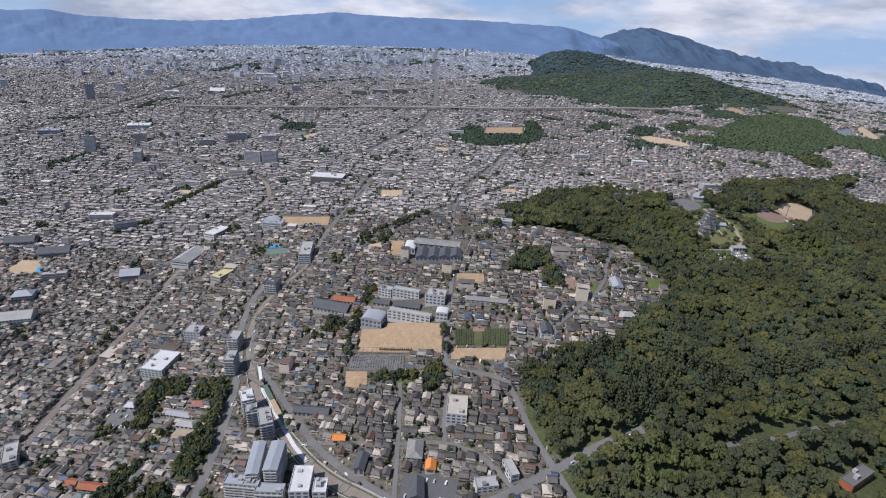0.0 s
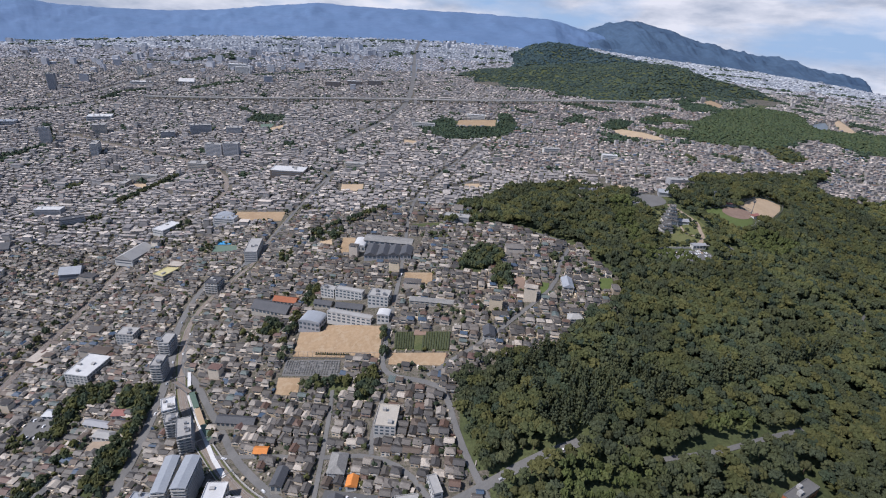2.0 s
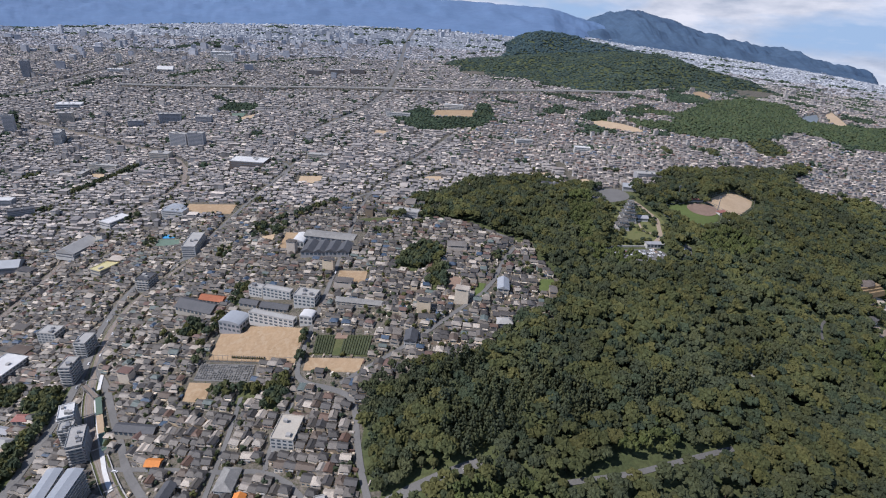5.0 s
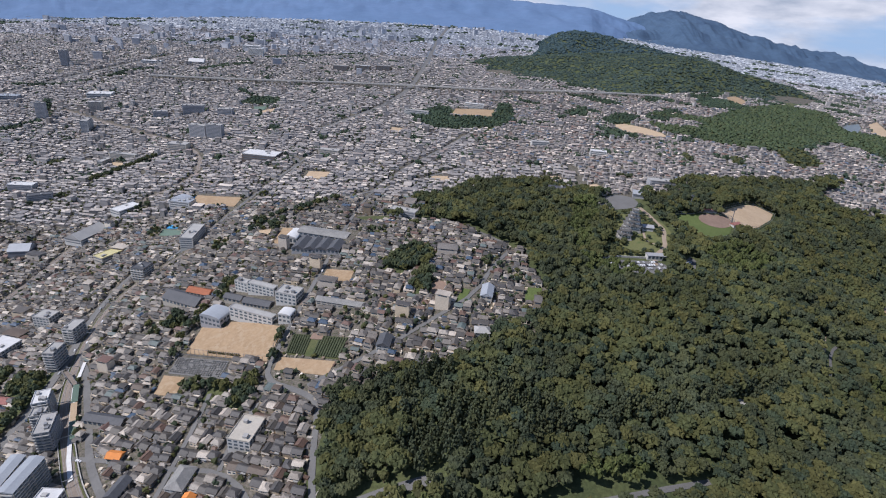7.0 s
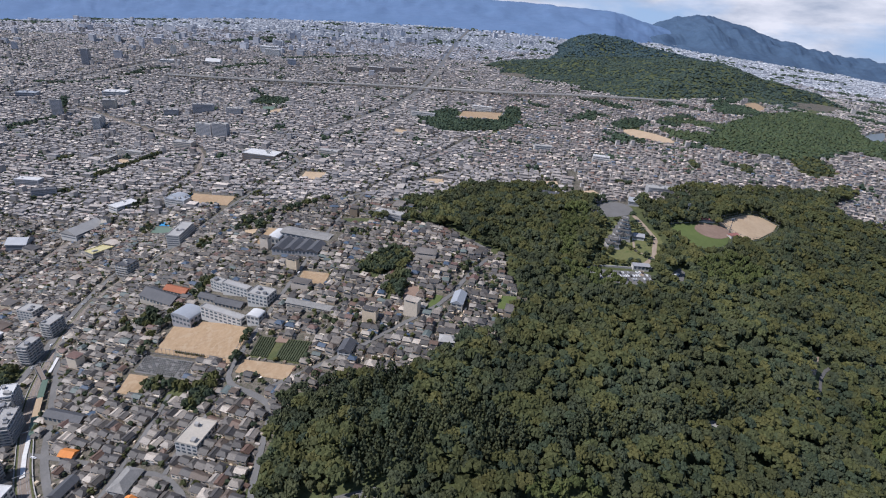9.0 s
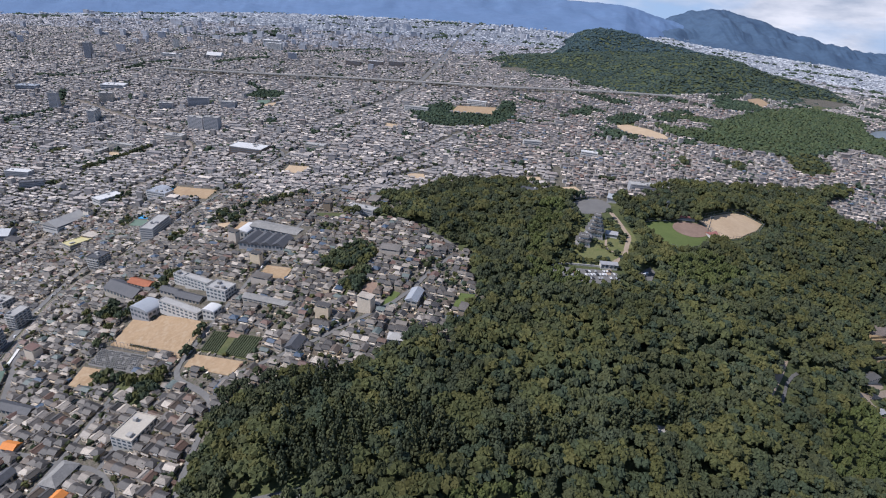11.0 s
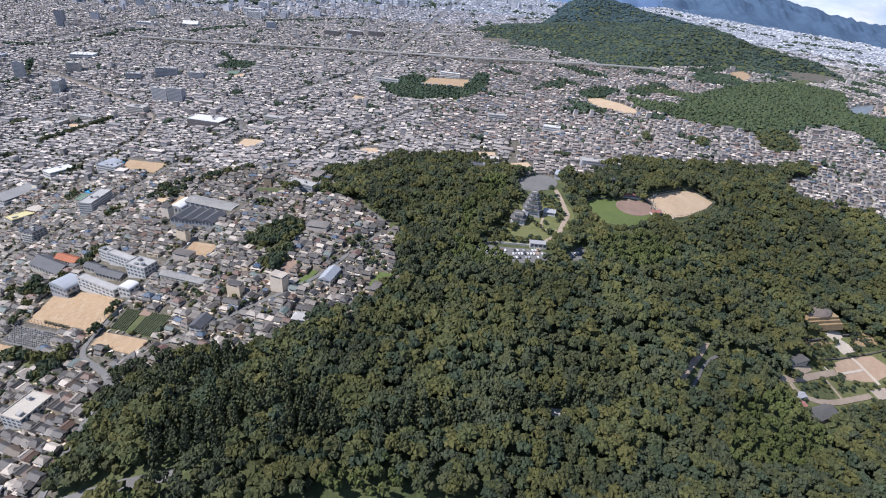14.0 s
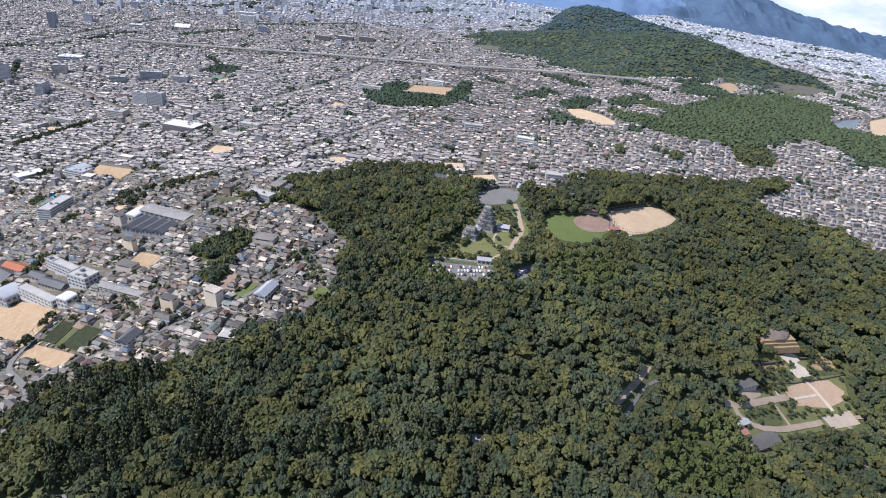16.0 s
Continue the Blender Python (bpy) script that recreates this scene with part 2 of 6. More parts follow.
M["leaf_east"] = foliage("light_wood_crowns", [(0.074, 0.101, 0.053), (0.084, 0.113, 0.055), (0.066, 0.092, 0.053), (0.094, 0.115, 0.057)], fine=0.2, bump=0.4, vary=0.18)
M["gravel"] = surf("white_gravel", [(.47, .405, .32), (.54, .47, .38)], "", 0.95, 0.1, 0.6, 0.08, 0.1)
M["path_pink"] = surf("pinkish_gravel", [(.30, .235, .175), (.37, .295, .225)], "", 0.95, 0.1, 0.6, 0.1, 0.1)
M["mound"] = surf("mound_gravel", [(.125, .103, .088), (.17, .14, .12), (.145, .12, .10)], "", 0.95, 0.15, 0.9, 0.2, 0.4)
M["dark_stone"] = surf("dark_stone_wall", [(.085, .078, .07), (.12, .108, .095)], "", 0.9, 0.15, 0.9, 0.2, 0.3)
M["lawn"] = surf("garden_lawn", [(.10, .125, .042), (.15, .15, .062), (.12, .14, .05)], "", 0.95, 0.12, 0.7, 0.18, 0.3)
M["tan_grass"] = surf("dry_grass_terrace", [(.25, .175, .095), (.32, .23, .13)], "", 0.95, 0.1, 0.6, 0.15, 0.2)
M["plaza"] = surf("pinkish_paving", [(.36, .295, .235), (.42, .35, .28)], "", 0.9, 0.1, 0.6, 0.08, 0.1)
M["earth"] = surf("pink_earth", [(.37, .26, .175), (.44, .32, .225)], "", 0.95, 0.1, 0.6, 0.12, 0.1)
# window colour for far blocks, greyed by haze painted into it
M["window_far"] = surf("far_window_bands_hazed", [(.10, .115, .135), (.14, .155, .175)], "", 0.4, 0.1, 0.5, 0.2, 0.0)
M["brown_wall"] = surf("brown_tile_wall", [(.13, .105, .09), (.17, .14, .12)], "", 0.8, 0.1, 0.6, 0.12, 0.1)
M["yellow"] = surf("yellow_panels", [(.510, .452, .210), (.588, .525, .300)], "", 0.7, 0.1, 0.6, 0.1, 0.1)
# ground colour with blue-grey distance haze painted in
M["ground_far"] = surf("far_ground_hazed", [(.155, .177, .209), (.219, .243, .282)], "", 0.95, 0.01, 0.1, 0.2, 0.0)


# ---- builders ----
def fast_mesh(name, verts, loops, sizes, mats, midx=None, smooth=False):
    """A mesh object from numpy arrays: corner indices and the corner count of each face."""
    verts, loops, sizes = np.asarray(verts, np.float32), np.asarray(loops, np.int32), np.asarray(sizes, np.int32)
    me = bpy.data.meshes.new(name)
    me.vertices.add(len(verts))
    me.vertices.foreach_set("co", verts.ravel())
    me.loops.add(len(loops))
    me.loops.foreach_set("vertex_index", loops)
    me.polygons.add(len(sizes))
    me.polygons.foreach_set("loop_start", np.concatenate(([0], np.cumsum(sizes)[:-1])).astype(np.int32))
    for m in mats:
        me.materials.append(m)
    if midx is not None:
        me.polygons.foreach_set("material_index", np.asarray(midx, np.int32))
    me.polygons.foreach_set("use_smooth", np.full(len(sizes), smooth))
    me.update(calc_edges=True)
    me.validate()
    return new(name, me)


def part(name, bm, material, parent=None, label="", smooth=False):
    """Links a bmesh as one mesh object under a thing or a part."""
    me = bpy.data.meshes.new(name)
    bm.normal_update()
    bm.to_mesh(me)
    bm.free()
    me.materials.append(material)
    if smooth:
        me.polygons.foreach_set("use_smooth", np.full(len(me.polygons), True))
    ob = new(name, me)
    ob.parent = parent
    return tagged(ob, label)


def shared(name, me, parent, m):
    ob = new(name, me)
    ob.parent = parent
    ob.matrix_basis = m
    return ob


def box(bm, cx, cy, z0, sx, sy, sz, turn=0.0, taper=1.0):
    c, s = math.cos(turn), math.sin(turn)
    vs = []
    for z, k in ((z0, 1.0), (z0 + sz, taper)):
        for a, b in ((-1, -1), (1, -1), (1, 1), (-1, 1)):
            x, y = a * sx / 2 * k, b * sy / 2 * k
            vs.append(bm.verts.new((cx + x * c - y * s, cy + x * s + y * c, z)))
    for q in ((3, 2, 1, 0), (4, 5, 6, 7), (0, 1, 5, 4), (1, 2, 6, 5), (2, 3, 7, 6), (3, 0, 4, 7)):
        bm.faces.new([vs[i] for i in q])
    return vs


def gable(bm, w, d, z, rise, over=0.5, ridge=None, thick=0.18, cx=0.0, cy=0.0):
    """A roof with its ridge along x: ridge is the ridge's half length (gabled by default, hipped if shorter)."""
    r = w / 2 + over if ridge is None else ridge
    rings = []
    for dz in (0, -thick):
        e = [bm.verts.new((cx + a * (w / 2 + over), cy + b * (d / 2 + over), z - over * rise / (d / 2) + dz)) for a, b in ((-1, -1), (1, -1), (1, 1), (-1, 1))]
        t = [bm.verts.new((cx + a * r, cy, z + rise + dz)) for a in (-1, 1)]
        rings.append((e, t))
    (e, t), (e2, t2) = rings
    bm.faces.new((e[0], e[1], t[1], t[0]))
    bm.faces.new((e[2], e[3], t[0], t[1]))
    bm.faces.new((e[1], e[2], t[1]))
    bm.faces.new((e[3], e[0], t[0]))
    bm.faces.new((e2[1], e2[0], t2[0], t2[1]))
    bm.faces.new((e2[3], e2[2], t2[1], t2[0]))
    for i in range(4):
        j = (i + 1) % 4
        bm.faces.new((e[j], e[i], e2[i], e2[j]))


def empty(name, x, y, turn=0.0, z=None, **tags):
    ob = new(name)
    ob.matrix_world = pose(x, y, float(ground(x, y)) if z is None else z, 0, 0, turn)
    return tagged(ob, **tags)


# ---- the lie of the land ----
NEAR = [(x, y) for y in (300, 480, 660, 840) for x in (-420, -220, -20, 180, 380, 580, 780)]
FAR = [(-700, 1000), (-250, 1150), (150, 1150), (550, 1200), (950, 1250), (-300, 1900), (300, 1900), (1000, 2000)]
SWELL = [-8.1, -13.0, -19.9, 32.5, -16.0, -22.3, -22.1, -32.5, 0.3, -6.0, 12.7, 15.5, 10.4, -45.2, -28.2, 11.4, 25.1, 13.7, 4.2, 11.4, -58.6,
         -15.1, -10.6, -3.4, 2.8, 10.4, 34.7, -26.9, -53.6, 17.1, -28.7, 27.7, 0.1, -13.1, 25.0, 41.2]
REACH = [170] * 28 + [330] * 5 + [550] * 3


RISE = [(-500, 660, 150, -1.1), (-300, 660, 150, -0.1), (-100, 660, 150, -2.3), (100, 660, 150, -2.6), (300, 660, 150, 1.3), (-500, 840, 150, 9.8), (-300, 840, 150, 13.4), (-100, 840, 150, 4.1), (100, 840, 150, 3.7), (300, 840, 150, -3.8), (-500, 1020, 150, 2.5), (-300, 1020, 150, 4.4), (-100, 1020, 150, 7.7), (100, 1020, 150, 10.8), (300, 1020, 150, 2.1), (-500, 1250, 230, -3.6), (-300, 1250, 230, 0.3), (-100, 1250, 230, 4.3), (100, 1250, 230, 0.1), (300, 1250, 230, -0.7)]   # x, y, reach, height


def ground(x, y):
    """The height of the ground: a rising plain with gentle swells and hollows."""
    x, y = np.asarray(x, float), np.asarray(y, float)
    far = np.clip(y / 4000, 0, 1.2)
    xk = np.clip(x / 1000, -4.5, 4.5)
    z = -30.8 + 44.1 * y / 1000 - 20.8 * xk + 87.2 * xk * np.exp(-(y / 1500) ** 2) - 17.7 * xk ** 2 * far + 16.6 * xk * far
    for (a, b), k, s in zip(NEAR + FAR, SWELL, REACH):
        z = z + k * np.exp(-((x - a) ** 2 + (y - b) ** 2) / (2 * s * s))
    for a, b, s, k in RISE:
        z = z + k * np.exp(-((x - a) ** 2 + (y - b) ** 2) / (2 * s * s))
    return z


def inside(poly, x, y):
    x, y = np.asarray(x, float), np.asarray(y, float)
    hit = np.zeros(x.shape, bool)
    for (x0, y0), (x1, y1) in zip(poly, poly[1:] + poly[:1]):
        if y0 != y1:
            hit ^= ((y0 > y) != (y1 > y)) & (x < (x1 - x0) * (y - y0) / (y1 - y0) + x0)
    return hit


def near_line(line, x, y):
    """Distance from points to a line of stretches."""
    best = np.full(np.shape(x), 1e9)
    for (x0, y0), (x1, y1) in zip(line, line[1:]):
        dx, dy = x1 - x0, y1 - y0
        t = np.clip(((x - x0) * dx + (y - y0) * dy) / (dx * dx + dy * dy), 0, 1)
        best = np.minimum(best, np.hypot(x - x0 - t * dx, y - y0 - t * dy))
    return best


def rounded(line, rounds=2, closed=False):
    """The line with its corners cut twice."""
    for _ in range(rounds):
        pts = line + line[:1] if closed else line
        out = [] if closed else [line[0]]
        for (x0, y0), (x1, y1) in zip(pts, pts[1:]):
            out += [(x0 * .75 + x1 * .25, y0 * .75 + y1 * .25), (x0 * .25 + x1 * .75, y0 * .25 + y1 * .75)]
        line = out if closed else out + [line[-1]]
    return line


def drape(name, poly, material, lift=0.3, step=18.0, skirt=1.5, height=ground, **tags):
    """A sheet laid over the ground inside an outline, with a skirt down into it."""
    bm = bmesh.new()
    bm.faces.new([bm.verts.new((x, y, 0)) for x, y in poly])
    bmesh.ops.recalc_face_normals(bm, faces=bm.faces[:])
    if bm.faces[:][0].normal.z < 0:
        bmesh.ops.reverse_faces(bm, faces=bm.faces[:])
    xs, ys = [p[0] for p in poly], [p[1] for p in poly]
    for lo, hi, no in ((min(xs), max(xs), (1, 0, 0)), (min(ys), max(ys), (0, 1, 0))):
        c = math.ceil(lo / step) * step
        while c < hi:
            bmesh.ops.bisect_plane(bm, geom=bm.verts[:] + bm.edges[:] + bm.faces[:], plane_co=(c * no[0], c * no[1], 0), plane_no=no)
            c += step
    bmesh.ops.triangulate(bm, faces=[f for f in bm.faces if len(f.verts) > 4])
    for v in bm.verts:
        v.co.z = float(height(v.co.x, v.co.y)) + lift
    rim = [e for e in bm.edges if e.is_boundary]
    ext = bmesh.ops.extrude_edge_only(bm, edges=rim)
    for v in ext["geom"]:
        if isinstance(v, bmesh.types.BMVert):
            v.co.z -= skirt
    return tagged(part(name, bm, material), **tags)


def strip(name, line, width, material, lift=0.25, height=ground, parent=None, thick=0.8, **tags):
    """A road or track that follows a line over the ground."""
    pts = []
    for (x0, y0), (x1, y1) in zip(line, line[1:]):
        n = max(1, int(math.hypot(x1 - x0, y1 - y0) / 12))
        pts += [(x0 + (x1 - x0) * i / n, y0 + (y1 - y0) * i / n) for i in range(n)]
    pts.append(line[-1])
    bm = bmesh.new()
    rows = []
    for i, (x, y) in enumerate(pts):
        a, b = pts[max(0, i - 1)], pts[min(len(pts) - 1, i + 1)]
        d = math.hypot(b[0] - a[0], b[1] - a[1]) or 1
        nx, ny = -(b[1] - a[1]) / d, (b[0] - a[0]) / d
        row = []
        for k in (-1, 1):
            px, py = x + nx * k * width / 2, y + ny * k * width / 2
            row.append((px, py, float(height(px, py)) + lift))
        rows.append([bm.verts.new(row[0]), bm.verts.new(row[1]), bm.verts.new((row[1][0], row[1][1], row[1][2] - thick)), bm.verts.new((row[0][0], row[0][1], row[0][2] - thick))])
    for a, b in zip(rows, rows[1:]):
        bm.faces.new((a[1], a[0], b[0], b[1]))
        bm.faces.new((a[2], a[1], b[1], b[2]))
        bm.faces.new((a[0], a[3], b[3], b[0]))
    return tagged(part(name, bm, material, parent), **tags)


# ---- the plan: outlines in metres ----
FOREST_W = [(101, 287), (96, 318), (82, 344), (71, 394), (78, 417), (101, 427), (128, 432), (155, 433), (179, 446), (195, 478), (230, 489), (248, 518), (252, 557),
            (240, 592), (235, 634), (208, 655), (172, 700), (128, 726), (70, 722), (18, 726)]
FOREST_N = [(18, 742), (71, 746), (123, 758), (129, 839), (198, 902), (256, 907), (296, 894), (334, 837), (389, 827), (432, 812), (455, 845), (484, 885), (542, 917),
            (675, 975), (796, 1047), (818, 1031), (733, 969), (760, 935), (841, 929), (880, 893), (1100, 800), (1250, 500), (1150, 150), (700, -100), (250, 60), (130, 240)]
FOREST = FOREST_W + FOREST_N
ROADS = {
    "hill_road": (4.8, [(110, 262), (94, 307), (84, 335), (76, 365), (70, 395), (64, 408), (50, 418), (33, 426), (18, 433), (8, 446), (8, 467), (10, 512), (13, 579), (15, 649), (12, 751), (17, 865), (43, 965)]),
    "cross_road": (8.0, [(-40, 262), (50, 288), (95, 306), (130, 323), (168, 335)]),
    "shrine_road": (9.0, [(-190, 290), (-199, 323), (-202, 361), (-209, 417), (-216, 457), (-227, 504), (-248, 551), (-258, 629), (-247, 679)]),
    "forest_path": (4.0, [(222, 318), (268, 327), (308, 342), (353, 359)]),
    "avenue": (16.0, [(-187, 1271), (-149, 1352), (-87, 1494), (-47, 1711), (-60, 2223), (-85, 2700), (-102, 3092), (-110, 3900)]),
    "garden_lane": (4.5, [(52, 425), (110, 462), (150, 500), (186, 540), (201, 592), (225, 641), (180, 689)]),
    "south_lane": (4.0, [(-28, 292), (-30, 340), (-33, 400), (-36, 428)]),
    "middle_lane": (4.0, [(-128, 372), (-80, 366), (-30, 355), (10, 350), (40, 330), (62, 296)]),
    "east_lane": (4.0, [(10, 350), (8, 372), (14, 412)]),
    "west_avenue": (6.0, [(-216, 670), (-210, 699), (-188, 781), (-181, 866), (-163, 988), (-147, 1092)]),
    "rail_side_road": (6.0, [(-226, 560), (-216, 508), (-201, 486), (-183, 468), (-155, 430), (-131, 400), (-108, 368), (-79, 340), (-52, 318), (-25, 297)]),
    "castle_path": (5.0, [(379, 620), (383, 641), (392, 652), (402, 667), (406, 688), (413, 712), (409, 729), (405, 755), (399, 781)]),
    "garden_path": (2.5, [(400, 673), (387, 670), (382, 679), (385, 704)]),
    "wood_lane": (2.6, [(505, 490), (518, 510), (534, 541), (560, 566), (600, 575), (622, 570)]),
    "tomb_walk": (4.0, [(757, 618), (755, 593), (752, 564), (750, 520)]),
    "west_highroad": (22.0, [(-1170, 1340), (-1115, 1474), (-1058, 1775), (-1000, 2058), (-934, 2273), (-850, 2600)]),
    "diagonal_lane": (6.0, [(-144, 722), (-94, 738), (-49, 785), (-9, 832), (52, 885), (94, 931), (142, 985)]),
    "store_ramp": (7.0, [(-213, 1075), (-176, 1058), (-155, 1016), (-154, 969), (-169, 924)]),
    "station_road": (5.0, [(-409, 682), (-370, 739), (-331, 805), (-311, 849)]),
    "north_avenue": (6.5, [(43, 965), (106, 1136), (158, 1285)]),
}
RAIL = [(-20, 282), (-51, 306), (-82, 325), (-110, 350), (-140, 384), (-167, 414), (-190, 449), (-209, 489), (-227, 533), (-238, 577), (-234, 617), (-214, 654), (-194, 690), (-194, 741), (-189, 799), (-181, 853)]
RAIL_WEST = [(-395, 300), (-402, 361), (-413, 418), (-425, 496), (-431, 586), (-428, 667), (-423, 765), (-408, 819), (-397, 893), (-363, 941), (-346, 995), (-391, 1102), (-489, 1198), (-668, 1292), (-901, 1382)]
HIGHWAY = [(-860, 1712), (-583, 1725), (-283, 1726), (-20, 1705), (180, 1672), (369, 1655), (488, 1640), (662, 1625)]
FIELDS = {   # name: outline, material, label, category
    "school_field": ([(-87, 482), (4, 459), (3, 504), (-30, 514), (-58, 520), (-62, 512), (-88, 519)], "sand", "sandy school sports field behind netting", "sports field"),
    "sand_court": ([(14, 448), (66, 434), (69, 450), (14, 463)], "sand", "orange sandy practice court beside the road", "sports field"),
    "sand_lot": ([(19, 575), (52, 565), (52, 589), (19, 597)], "sand", "bare sandy lot among the houses", "empty lot"),
    "tea_field": ([(18, 466), (71, 452), (73, 479), (17, 492)], "grass", "green planted field with dark rows", "field"),
    "graveyard": ([(-92, 458), (-33, 444), (-35, 465), (-93, 478)], "asphalt", "graveyard with rows of small grey stones", "graveyard"),
    "earth_lot": ([(-92, 434), (-69, 429), (-72, 451), (-95, 456)], "sand", "orange bare earth building lot", "empty lot"),
    "factory_yard": ([(-72, 663), (-53, 657), (-57, 710), (-76, 717)], "sand", "sandy yard beside the long sheds", "yard"),
    "west_field": ([(-281, 857), (-195, 826), (-198, 862), (-295, 897)], "sand", "orange sandy school field with blue pool beside it", "sports field"),
    "tennis_court": ([(-288, 781), (-246, 764), (-238, 744), (-283, 761)], "court", "grey-green tennis courts with a blue edge", "tennis court"),
    "north_field": ([(-119, 936), (-79, 925), (-82, 962), (-123, 971)], "sand_pale", "pale sandy field among houses", "sports field"),
    "park_field": ([(96, 1420), (195, 1407), (203, 1476), (103, 1484)], "sand", "tan school field amid dark trees", "sports field"),
    "quarry_slope": ([(470, 1330), (500, 1338), (540, 1300), (562, 1262), (566, 1233), (532, 1226), (490, 1270)], "sand_pale", "bare tan building slope", "empty lot"),
    "outfield": ([(430, 730), (431, 745), (437, 756), (451, 765), (472, 771), (486, 776), (516, 766), (510, 748), (500, 727), (476, 709), (454, 708), (438, 716)], "turf", "mown green baseball outfield", "baseball field"),
    "ball_sand": ([(510, 793), (537, 819), (562, 841), (583, 853), (608, 842), (592, 815), (577, 798), (558, 776), (540, 762), (522, 767)], "sand_pale", "pale sandy sports ground inside a fence", "sports field"),
    "infield": ([(469, 755), (473, 768), (484, 778), (503, 782), (518, 775), (518, 762), (505, 747), (490, 739), (475, 743)], "clay", "brown clay baseball infield", "baseball field"),
    "lane_gap": ([(503, 508), (522, 540), (534, 562), (544, 567), (528, 539), (510, 511)], "path_pink", "pale bare lane seen through the wood", "lane"),
    "pond": ([(1054, 1470), (1097, 1524), (1159, 1573), (1125, 1505), (1067, 1428), (1046, 1431)], "water", "grey pond between green woods", "pond"),
    "quarry": ([(1182, 1574), (1252, 1645), (1160, 1440), (1118, 1410), (1120, 1456)], "sand_pale", "tan bare earth slope", "earth slope"),
    "sand_yard": ([(326, 859), (370, 862), (361, 890), (325, 884)], "sand_pale", "pale sandy school yard behind trees", "yard"),
    "north_yard": ([(281, 923), (314, 917), (310, 945), (279, 945)], "sand_pale", "pale sandy yard among houses", "yard"),
    "small_yard": ([(425, 806), (442, 807), (445, 790), (429, 789)], "sand_pale", "small pale sandy lot under trees", "yard"),
    "castle_lawn": ([(318, 623), (329, 646), (337, 665), (345, 707), (359, 759), (394, 760), (421, 728), (417, 677), (394, 641), (360, 635)], "lawn", "rough castle garden lawn with shrubs", "lawn"),
    "castle_plaza": ([(345, 800), (352, 816), (362, 828), (381, 834), (396, 824), (403, 806), (398, 784), (380, 775), (360, 772)], "asphalt", "round paved castle plaza", "plaza"),
    "parking": ([(320, 625), (345, 623), (374, 628), (392, 626), (391, 610), (363, 597), (336, 604), (318, 613)], "asphalt", "asphalt car park with rows of cars", "car park"),
    "forest_lot": ([(404, 624), (426, 650), (430, 642), (421, 616), (408, 611)], "asphalt", "small asphalt lot under the trees", "car park"),
    "clearing": ([(242, 708), (258, 711), (256, 718), (241, 716)], "sand_pale", "small bare clearing in the wood", "clearing"),
    "lower_clearing": ([(398, 434), (411, 437), (409, 443), (397, 440)], "concrete", "small grey clearing in the wood", "clearing"),
    "tomb_court": ([(616, 570), (614, 545), (632, 530), (662, 552), (700, 586), (740, 602), (774, 624), (772, 662), (780, 690), (768, 712), (740, 704), (722, 706), (676, 680), (660, 645), (660, 615), (632, 602)], "lawn", "grassy court of the mausoleum with gravel paths", "court"),
    "gravel_yard": ([(-695, 749), (-697, 783), (-664, 784), (-643, 747), (-674, 737)], "sand_pale", "pale sandy school yard with a blue pool", "yard"),
    "yellow_lot": ([(99, 939), (131, 937), (130, 910), (100, 912)], "sand_pale", "pale yellow sandy lot among houses", "empty lot"),
    "far_sand": ([(-31, 1295), (4, 1280), (-4, 1251), (-31, 1268)], "sand_pale", "small pale sandy yard", "yard"),
    "far_pitch": ([(-393, 1427), (-364, 1452), (-353, 1432), (-381, 1400)], "sand_pale", "small sandy pitch among trees", "sports field"),
    "far_turf": ([(-430, 1464), (-392, 1466), (-391, 1431), (-416, 1426)], "court", "green pitch among distant houses", "sports field"),
    "school_yard": ([(-583, 1094), (-548, 1086), (-542, 1064), (-577, 1079)], "sand_pale", "sandy school yard between blocks", "yard"),
    "lane_lot": ([(-109, 716), (-92, 717), (-88, 700), (-103, 702)], "sand_pale", "bare sandy lot under trees", "empty lot"),
    "hill_clearing": ([(866, 1733), (930, 1800), (923, 1704), (877, 1635)], "sand", "grassy clearing at the foot of the hill", "clearing"),
    "hill_field": ([(1039, 1754), (1090, 1800), (1120, 1775), (1045, 1700)], "grass", "pale green terraced field", "field"),
    "tea_lot": ([(165, 520), (172, 515), (180, 545), (172, 548)], "turf", "small bright green plot between houses", "garden plot"),
    "east_lot": ([(232, 530), (249, 528), (250, 552), (236, 552)], "turf", "green lot beside the wood", "garden plot"),
    "earth_plot": ([(140, 540), (152, 536), (156, 560), (144, 564)], "clay", "brown earth plot between houses", "garden plot"),
    "shrine_lot": ([(-344, 422), (-305, 417), (-322, 452), (-352, 457)], "asphalt", "grey gravel car park", "car park"),
    "temple_court": ([(-262, 398), (-240, 392), (-238, 408), (-256, 412)], "path_pink", "sandy temple court among trees", "court"),
    "car_lot": ([(-25, 300), (18, 288), (22, 312), (-22, 325)], "asphalt_dark", "dark asphalt car park", "car park"),
    "brown_lot": ([(-150, 560), (-105, 548), (-103, 576), (-145, 589)], "asphalt_dark", "dark bare yard beside the school", "yard"),
}
